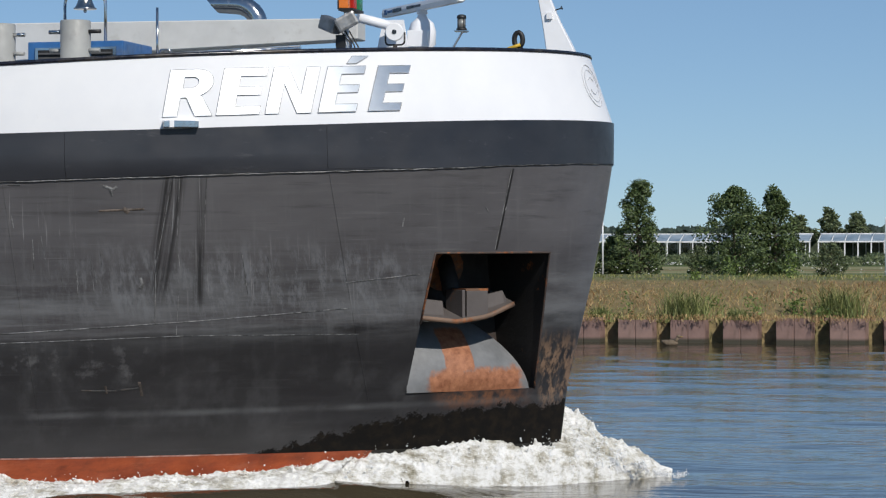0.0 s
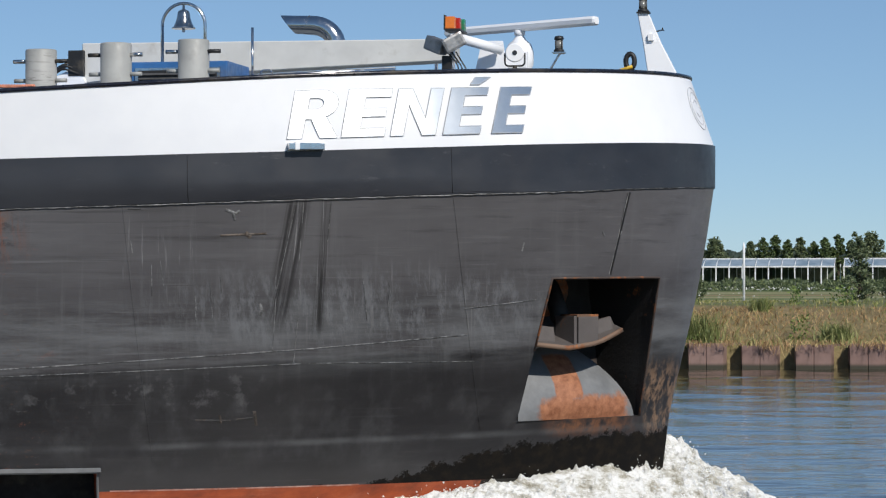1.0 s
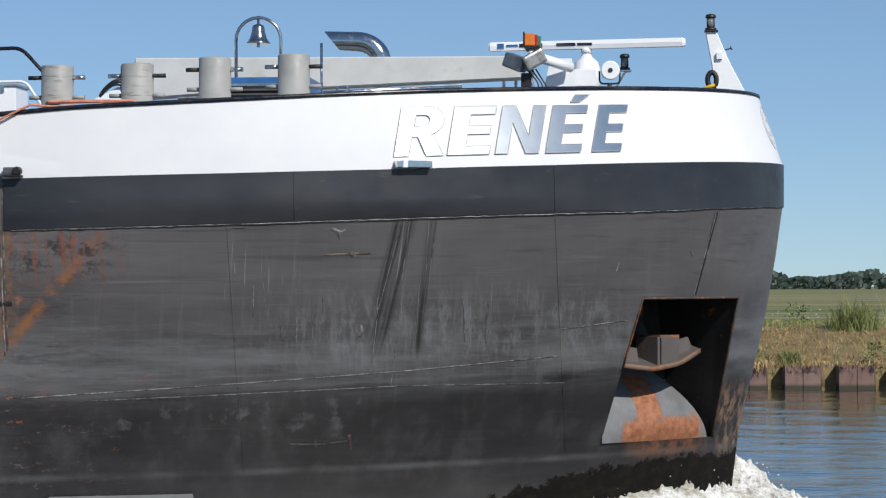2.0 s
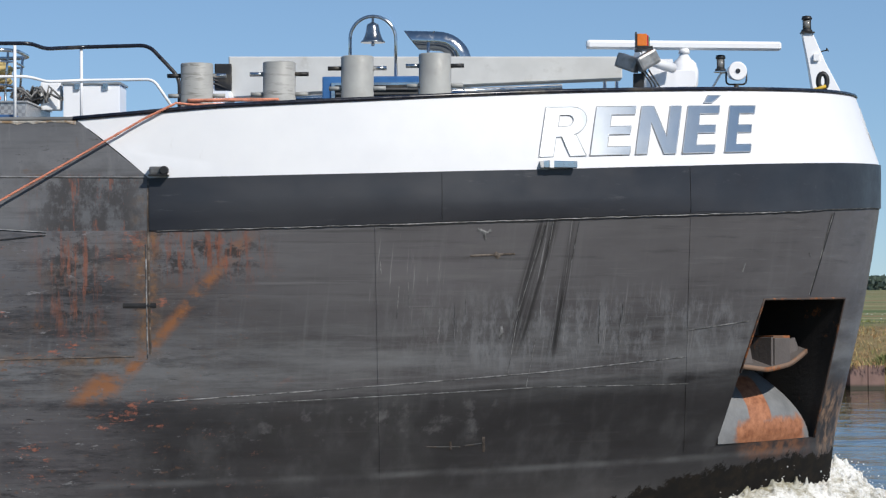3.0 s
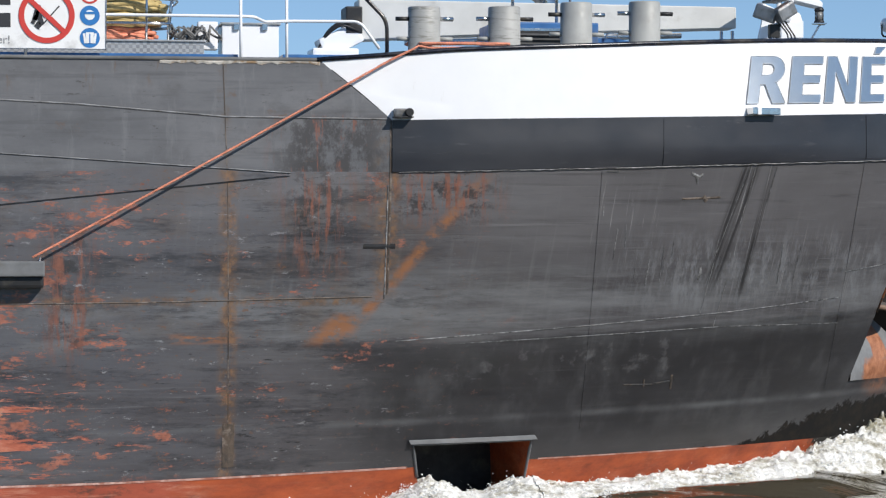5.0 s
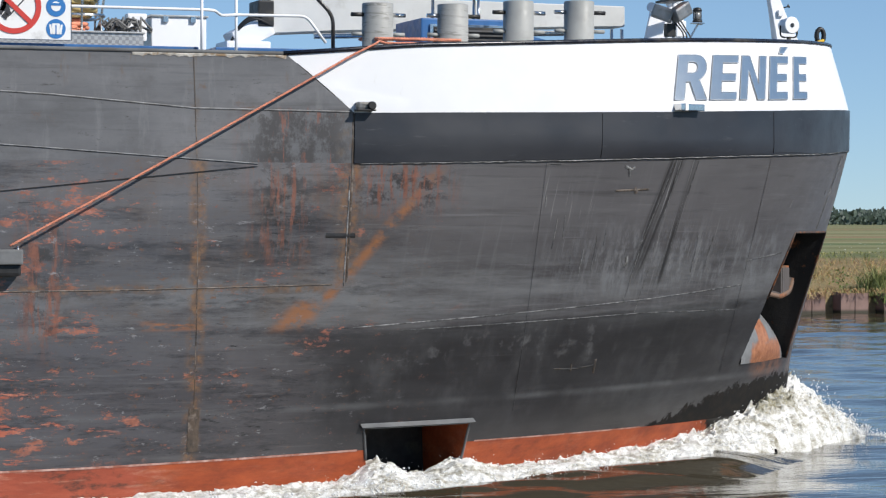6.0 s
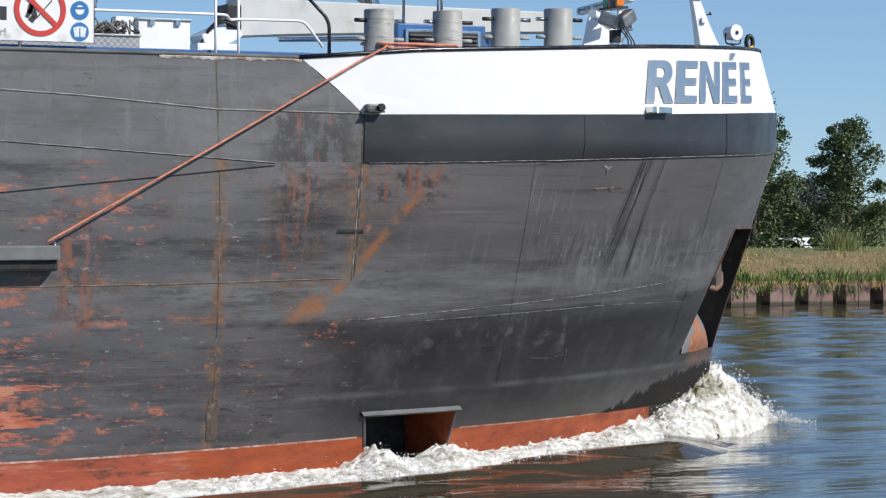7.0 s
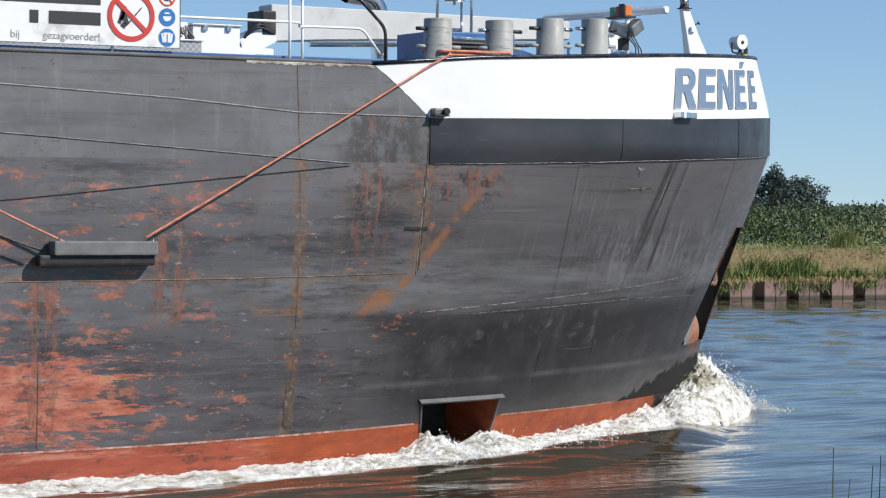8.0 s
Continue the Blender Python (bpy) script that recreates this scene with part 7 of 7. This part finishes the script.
def woods():
    tree(-31.6, 200, 0.0, 7.7, 5.2, 3, LEAF, "slender dark green tree beyond the dike", 3600, (0.12, 0.24), 1.0, 0.05)
    tree(-33.6, 201, 0.0, 3.2, 3.6, 4, LEAF, "low dark green bush beyond the dike", 2200, (0.12, 0.22), 2.0, 0.0, category="bush", name="bush")
    tree(-22.9, 190, 0.0, 6.9, 6.4, 5, LEAF, "broad dark green tree beyond the dike", 4600, (0.12, 0.24), 1.8, 0.03, 0.3)
    tree(-20.0, 191, 0.0, 6.7, 5.0, 6, LEAF, "dark green tree with drooping twigs", 3800, (0.12, 0.24), 1.2, 0.03, 0.3)
    tree(-27.5, 205, 0.0, 2.3, 2.6, 7, LEAF_PALE, "small green bush beyond the dike", 1200, (0.1, 0.2), 2.0, 0.0, category="bush", name="bush")
    tree(-17.2, 206, 0.0, 2.6, 3.0, 8, LEAF_PALE, "small green bush beyond the dike", 1200, (0.1, 0.2), 2.0, 0.0, category="bush", name="bush")
    tree(-2.1, 110, 0.0, 4.2, 1.9, 9, LEAF_PALE, "slim grey-green shrub beyond the dike", 1800, (0.06, 0.12), 1.4, 0.1, category="bush", name="bush")
    tree(-0.2, 112, 0.0, 4.0, 2.4, 29, LEAF_PALE, "grey-green shrub beyond the dike", 1800, (0.06, 0.12), 1.5, 0.1, category="bush", name="bush")
    tree(8.4, 100, 1.0, 1.9, 1.4, 10, LEAF_PALE, "small green shrub on the dike", 900, (0.05, 0.1), 1.6, 0.0, category="bush", name="bush")
    tree(72.8, 124, 0.0, 2.1, 2.8, 11, LEAF_PALE, "low green shrub behind the dike", 2600, (0.05, 0.11), 2.0, 0.0, category="bush", name="bush")
    tree(75.0, 125, 0.0, 2.3, 3.0, 31, LEAF, "low dark green shrub behind the dike", 2600, (0.06, 0.12), 2.0, 0.0, category="bush", name="bush")
    tree(68.6, 110, 0.0, 9.9, 5.6, 12, LEAF, "tall dark broadleaf tree behind the dike", 5200, (0.1, 0.2), 1.6, 0.1)
    tree(74.2, 110, 0.0, 8.0, 5.4, 13, LEAF, "round dark broadleaf tree behind the dike", 5200, (0.1, 0.2), 2.2, 0.05)
    tree(71.6, 114, 0.0, 6.0, 4.5, 14, LEAF, "dark broadleaf tree behind the dike", 3400, (0.1, 0.2), 2.0, 0.05)
    tree(65.4, 600, 0.0, 10.6, 9.0, 15, LEAF_HAZED, "lone round tree in the fields", 2600, (0.35, 0.7), 2.0, 0.1)
    for k, (x, h) in enumerate(((-34, 7.5), (-30, 6.8), (-39, 6.5), (-6, 7.6), (-1, 7.0), (4, 6.2))):
        tree(x, 405 + k, 0.0, h, 6.0, 40 + k, LEAF_PALE, "green tree behind the glasshouse", 1800, (0.25, 0.5), 1.8, 0.05)
    for k in range(9):
        tree(-24 + 1.9 * k, 398 + (k % 3), 0.0, 6.4 + 1.3 * ((k * 7) % 5) / 5, 2.7, 60 + k, LEAF if k % 4 else LEAF_PALE, "tall clipped hedge tree behind the glasshouse", 1500, (0.2, 0.45), 3.0, 0.0)
    for k in range(11):
        tree(150 + 9.5 * k, 235 + 9 * (k % 3), 0.0, 6.7 + 1.6 * ((k * 5) % 4) / 4 + (2.6 if k == 2 else 0), 8.5 if k != 2 else 3.6, 80 + k, LEAF_HAZED, "rounded green tree in a distant row", 2600, (0.2, 0.4), 2.2, 0.05)


woods()


def hedge_belt():
    """Dense young wood behind the dike."""
    rnd = random.Random(31)
    verts, faces = [], []
    for _ in range(46000):
        x = rnd.uniform(88, 165)
        y = 128 + rnd.random() ** 1.4 * 16
        top = 3.3 + 0.7 * noise.noise(Vector((x * 0.5, y * 0.3, 0))) + 0.5 * noise.noise(Vector((x * 2.1, y, 4))) + 0.03 * (y - 128)
        z = top * rnd.random() ** 0.6
        s = rnd.uniform(0.07, 0.17)
        d = Vector((rnd.gauss(0, 0.5), rnd.gauss(-0.2, 0.5), rnd.gauss(0.5, 0.8))).normalized() * s
        u = d.cross(Vector((rnd.gauss(0, 1), rnd.gauss(0, 1), 0.1))).normalized() * s * 0.4
        p = Vector((x, y, z))
        b = len(verts)
        verts += [p - d, p + u, p + d, p - u]
        faces.append((b, b + 1, b + 2, b + 3))
    tagged(from_arrays("young_wood", verts, faces, LEAF), "dense belt of young green saplings behind the dike", "woodland", kind="stuff")
    verts, faces = [], []
    for _ in range(16000):
        x, y = rnd.uniform(-64, 8), 285 + rnd.uniform(-4, 10)
        top = 1.2 + 0.9 * noise.noise(Vector((x * 0.25, 2, 0))) + 0.4 * noise.noise(Vector((x * 1.1, 5, 0)))
        p = Vector((x, y, max(0.3, top) * rnd.random() ** 0.7))
        s = rnd.uniform(0.1, 0.24)
        d = Vector((rnd.gauss(0, 0.6), rnd.gauss(-0.2, 0.5), rnd.gauss(0.4, 0.8))).normalized() * s
        u = d.cross(Vector((rnd.gauss(0, 1), rnd.gauss(0, 1), 0.1))).normalized() * s * 0.45
        b = len(verts)
        verts += [p - d, p + u, p + d, p - u]
        faces.append((b, b + 1, b + 2, b + 3))
    tagged(from_arrays("scrub", verts, faces, LEAF_PALE), "low green scrub in front of the glasshouses", "scrub", kind="stuff")
    verts, faces = [], []
    for _ in range(52000):
        x = rnd.uniform(-900, 1600)
        y = 1500 + rnd.uniform(-40, 40)
        top = 9 + 5 * noise.noise(Vector((x * 0.02, 0, 0))) + 3.5 * noise.noise(Vector((x * 0.09, 3, 0)))
        z = max(2.5, top) * rnd.random() ** 0.6
        s = rnd.uniform(1.0, 2.2)
        d = Vector((rnd.gauss(0, 1), rnd.gauss(0, 0.4), rnd.gauss(0, 1))).normalized() * s
        u = d.cross(Vector((0.1, 1, 0.2))).normalized() * s * 0.7
        p = Vector((x, y, z))
        b = len(verts)
        verts += [p - d, p + u, p + d, p - u]
        faces.append((b, b + 1, b + 2, b + 3))
    # no air haze here, the leaf colour carries the blue tint
    tagged(from_arrays("far_wood", verts, faces, LEAF_HAZED), "line of trees on the horizon, haze put into the leaf colour", "woodland", kind="stuff")


hedge_belt()


# ---------------------------------------------------------------- buildings and small things on the far side
def build_glasshouse(x0, x1, y):
    g = new("glasshouse")
    g.location = (x0, y, 0)
    tagged(g, "long low glasshouse with white glazing bars", "greenhouse")
    n = int((x1 - x0) / 1.5)
    glass = mat("glasshouse_roof_glass", (0.35, 0.4, 0.42), 0.15)
    Nodes(glass).colour(Nodes(glass).ramp(Nodes(glass).noise(0.4, 3), (0.35, (0.2, 0.26, 0.3)), (0.65, (0.36, 0.42, 0.46))))
    clear = bpy.data.materials.new("clear_pane")
    clear.use_nodes = True
    nt = clear.node_tree
    nt.nodes.remove(nt.nodes["Principled BSDF"])
    see, gloss, both = nt.nodes.new("ShaderNodeBsdfTransparent"), nt.nodes.new("ShaderNodeBsdfGlossy"), nt.nodes.new("ShaderNodeMixShader")
    see.inputs[0].default_value, gloss.inputs["Roughness"].default_value = (0.86, 0.9, 0.88, 1), 0.05
    both.inputs[0].default_value = 0.1
    nt.links.new(see.outputs[0], both.inputs[1])
    nt.links.new(gloss.outputs[0], both.inputs[2])
    nt.links.new(both.outputs[0], nt.nodes["Material Output"].inputs[0])
    inside = worn("dim_crop_rows", (0.09, 0.12, 0.07), 0.9, 0, 0.7, 0.7, 0.1, (0.2, 0.2, 0.17), 0.2)
    frame_white = worn("white_glazing_bar", (0.8, 0.8, 0.8), 0.5, 0, 2, 0.1, 0.0)
    L = x1 - x0
    for nm, lo, hi, mt in (("back_wall", (0, 10, 0), (L, 10.1, 2.8), inside), ("base_wall", (0, -0.05, 0), (L, 0.1, 0.3), frame_white), ("eave", (-0.1, -0.12, 2.55), (L + 0.1, 0.1, 2.72), frame_white), ("ridge", (-0.1, 3.9, 3.5), (L + 0.1, 4.05, 3.62), frame_white)):
        box_part(nm, lo, hi, mt, g, 0)
    bm = bmesh.new()
    vs = [bm.verts.new(p) for p in ((0, 0, 2.66), (L, 0, 2.66), (L, 4, 3.55), (0, 4, 3.55))]
    bm.faces.new(vs)
    part("roof_glass", bm, glass, g)
    bm = bmesh.new()
    vs = [bm.verts.new(p) for p in ((0, 4, 3.55), (L, 4, 3.55), (L, 10, 2.66), (0, 10, 2.66))]
    bm.faces.new(vs)
    part("roof_glass", bm, glass, g)
    for k in range(n + 1):
        x = L * k / n
        bm = bmesh.new()
        add_tube(bm, [(x, -0.03, 2.7), (x, 4, 3.6)], 0.05, 4)
        part("glazing_bar", bm, frame_white, g)
        if k < n:
            bm = bmesh.new()
            bm.faces.new([bm.verts.new(p) for p in ((x, 0.03, 0.3), (x + L / n, 0.03, 0.3), (x + L / n, 0.03, 2.56), (x, 0.03, 2.56))])
            part("pane", bm, clear, g)
        if k % 1 == 0:
            box_part("post", (x - 0.07, -0.08, 0.0), (x + 0.07, 0.06, 2.6), frame_white, g, 0)
            box_part("inner_post", (x + 0.5, 5, 0.0), (x + 0.6, 5.1, 2.9), frame_white, g, 0)
    return g


build_glasshouse(-62.0, -27.5, 300.0)
build_glasshouse(-26.5, -8.5, 300.0)
build_glasshouse(-7.5, 4.0, 303.0)


def build_house():
    h = new("house")
    h.location = (64.0, 140, 0)
    tagged(h, "brick house with a dark tiled roof and white fascia", "house")
    box_part("wall", (0, 0, 0), (5.6, 9, 3.0), worn("orange_red_brick", (0.36, 0.13, 0.08), 0.8, 0, 3, 0.25, 0.3, (0.2, 0.1, 0.07), 0.1), h, 0.02)
    box_part("fascia", (-0.45, -0.46, 2.78), (6.05, -0.38, 2.96), WHITE, h, 0.005)
    bm = bmesh.new()
    vs = [(-0.4, 2.9), (2.8, 6.3), (6.0, 2.9)]
    f = [bm.verts.new((x, -0.4, z)) for x, z in vs]
    r = [bm.verts.new((x, 9.4, z)) for x, z in vs]
    bm.faces.new(f)
    bm.faces.new(r[::-1])
    for i in range(3):
        j = (i + 1) % 3
        bm.faces.new((f[i], r[i], r[j], f[j]))
    bmesh.ops.recalc_face_normals(bm, faces=bm.faces)
    part("roof", bm, worn("grey_roof_tiles", (0.13, 0.12, 0.12), 0.8, 0, 2, 0.3, 0.5), h)
    for x in (1.0, 3.6):
        w = box_part("window", (x, -0.03, 1.0), (x + 1.0, 0.02, 2.3), GLASS_DARK, h, 0.01)
        bm = bmesh.new()
        add_box(bm, (1.12, 0.06, 0.08), Matrix.Translation((x + 0.5, -0.03, 0.96)))
        part("sill", bm, WHITE, w)
        for lo, hi in (((x - 0.08, -0.06, 1.0), (x, 0.0, 2.36)), ((x + 1.0, -0.06, 1.0), (x + 1.08, 0.0, 2.36)), ((x, -0.06, 2.28), (x + 1.0, 0.0, 2.36)), ((x + 0.47, -0.05, 1.0), (x + 0.53, 0.0, 2.28))):
            box_part("frame", lo, hi, WHITE, w, 0.004)
    box_part("chimney", (3.4, 4, 5.4), (3.9, 4.5, 7.0), worn("brick", (0.25, 0.12, 0.08), 0.8, 0, 6, 0.3), h, 0.01)


build_house()


def build_car(x, y, rz, paint, label, tall=1.5, length=4.2):
    c = new("car")
    c.matrix_world = pose(x, y, 0.06, 0, 0, rz)
    tagged(c, label, "car")
    bm = bmesh.new()
    side = [(-length / 2, 0.3), (-length / 2, 0.75), (-length * 0.28, 0.92), (-length * 0.16, tall - 0.03), (length * 0.12, tall), (length * 0.38, tall - 0.08), (length / 2, 0.9), (length / 2, 0.3)]
    rows = [[bm.verts.new((px, sy, pz)) for px, pz in side] for sy in (-0.85, 0.85)]
    bm.faces.new(rows[0])
    bm.faces.new(rows[1][::-1])
    for i in range(8):
        j = (i + 1) % 8
        bm.faces.new((rows[0][j], rows[0][i], rows[1][i], rows[1][j]))
    bmesh.ops.recalc_face_normals(bm, faces=bm.faces)
    bmesh.ops.bevel(bm, geom=bm.edges[:], offset=0.06, segments=2, affect="EDGES")
    part("body", bm, paint, c)
    for s in (-1, 1):
        box_part("window", (-length * 0.14, s * 0.86 - 0.01, 0.95), (length * 0.33, s * 0.86 + 0.01, tall - 0.14), GLASS_DARK, c, 0.003)
    for px in (-length * 0.3, length * 0.3):
        for s in (-1, 1):
            bm = bmesh.new()
            add_lathe(bm, [(0.2, -0.1), (0.31, -0.09), (0.31, 0.09), (0.2, 0.1)], Matrix.Translation((px, s * 0.78, 0.31)) @ Matrix.Rotation(math.pi / 2, 4, "X"), 16)
            part("wheel", bm, BLACK, c)


car_white = worn("white_car_paint", (0.75, 0.75, 0.75), 0.25, 0, 1, 0.05, 0.0)
build_car(68.4, 116, 60, worn("silver_car_paint", (0.5, 0.5, 0.5), 0.3, 0.4, 1, 0.05, 0.0), "silver van parked behind the dike", 1.85)
build_car(70.6, 116, 65, worn("dark_red_car_paint", (0.3, 0.03, 0.03), 0.25, 0, 1, 0.1, 0.0), "dark red van parked behind the dike", 1.85)
build_car(73.0, 116, 70, car_white, "tall white van parked behind the dike", 1.85)
build_car(76.0, 117, 75, car_white, "white van parked behind the dike", 1.8)


def build_small():
    p = new("marker_post")
    tagged(p, "tall thin white post on the dike", "post")
    bm = bmesh.new()
    add_tube(bm, [(-6.02, 96, 1.3), (-6.02, 96, 3.6), (-6.02, 96, 3.75)], [0.05, 0.045, 0.02], 8)
    part("pole", bm, WHITE, p)
    p2 = new("flag_pole")
    tagged(p2, "thin white pole beyond the dike", "pole")
    bm = bmesh.new()
    add_tube(bm, [(-33.7, 196, 0), (-33.7, 196, 5.3)], 0.06, 8)
    part("pole", bm, WHITE, p2)
    sl = new("street_lamp")
    tagged(sl, "thin grey street lamp with a curved arm", "street lamp")
    tube_part("pole", [(111.8, 200, 0), (111.8, 200, 4.0), (111.8, 200, 5.7)], [0.08, 0.07, 0.05], LIGHT_GREY, sl)
    tube_part("arm", bend([(111.8, 200, 5.6), (111.85, 200, 6.05), (112.7, 200, 6.15)], 0.3), 0.04, LIGHT_GREY, sl)
    box_part("lantern", (112.5, 199.85, 6.08), (113.0, 200.15, 6.18), LIGHT_GREY, sl, 0.02)
    m = new("marker_stone")
    tagged(m, "small white marker block on the dike", "marker")
    bm = bmesh.new()
    add_box(bm, (0.26, 0.2, 0.5), Matrix.Translation((9.15, 90, 1.8)), 0.02)
    part("block", bm, WHITE, m)
    # duck by the far bank
    d = new("duck")
    d.location = (-10.4, 71.4, 0.0)
    tagged(d, "brown duck swimming by the sheet piling", "duck")
    brown = worn("brown_feathers", (0.16, 0.12, 0.08), 0.8, 0, 20, 0.4)
    bm = bmesh.new()
    bmesh.ops.create_uvsphere(bm, u_segments=14, v_segments=9, radius=1.0, matrix=Matrix.Translation((0, 0, 0.07)) @ Matrix.Diagonal((0.24, 0.11, 0.1, 1)))
    for v in bm.verts:
        if v.co.x < -0.12:
            v.co.z += (-0.12 - v.co.x) * 0.5
    part("body", bm, brown, d)
    bm = bmesh.new()
    add_tube(bm, [(0.15, 0, 0.1), (0.2, 0, 0.18), (0.22, 0, 0.23)], [0.06, 0.045, 0.04], 10)
    part("neck", bm, brown, d)
    bm = bmesh.new()
    bmesh.ops.create_uvsphere(bm, u_segments=12, v_segments=8, radius=1.0, matrix=Matrix.Translation((0.24, 0, 0.26)) @ Matrix.Diagonal((0.06, 0.045, 0.045, 1)))
    part("head", bm, brown, d)
    bm = bmesh.new()
    add_tube(bm, [(0.28, 0, 0.255), (0.36, 0, 0.245)], [0.02, 0.012], 8)
    part("beak", bm, worn("beak", (0.3, 0.2, 0.05), 0.5), d)
    # reeds beside the camera
    rnd = random.Random(17)
    verts, faces = [], []
    for x, y, top in [(4.19, 5.25, 2.36), (4.285, 5.3, 2.27), (4.3, 5.25, 2.22), (4.345, 5.25, 2.33), (4.37, 5.2, 2.31), (4.36, 5.3, 2.3), (4.42, 5.25, 2.4), (4.5, 5.3, 2.36)]:
        lean, w = rnd.uniform(-0.09, 0.09), rnd.uniform(0.01, 0.018)
        base = len(verts)
        for k in range(7):
            f = k / 6
            ww = w * (1 - f) ** 0.6
            cx = x + lean * (f * f - 1)
            verts += [(cx - ww, y, 0.55 + (top - 0.55) * f), (cx, y - 0.003, 0.55 + (top - 0.55) * f), (cx + ww, y, 0.55 + (top - 0.55) * f)]
        for k in range(6):
            for q in range(2):
                a = base + 3 * k + q
                faces.append((a, a + 1, a + 4, a + 3))
    tagged(from_arrays("reeds", verts, faces, WEED), "green reed blades on the near bank", "reeds", kind="stuff")


build_small()

def motions():
    walk(ship, ship_rows())
    for ob in riding:
        walk(ob, ship_rows())
    walk(swell, ship_rows())
    for ob, seed in wash:
        # the wave stands highest at the start, then sinks and runs ahead as the ship goes by
        surge = 0.08 if ob.name.startswith("bow_wave") or seed > 20 else 0.0
        walk(ob, [(t, pose(way + surge * (t - 5.5), SHIP_Y, 0.02 - 0.006 * t + 0.008 * math.sin(seed + t * 6.3))) for t, *_, way in TRACK])
    # the scanner turns clockwise about 26 times a minute
    turn = [(0.0, -53), (0.35, -90), (0.7, -150), (1.0, -212), (1.4, -270), (1.8, -335), (2.2, -400), (2.5, -445), (3.0, -530), (3.5, -612), (4.0, -690), (4.5, -760)]
    turn += [(4.5 + 0.5 * k, -760 - 77.5 * k - 8.5 * min(k, 4)) for k in range(1, 8)]
    walk(radar_bar, [(t, pose(-7.54, -0.13, 5.81, 0, 0, a)) for t, a in turn])


motions()
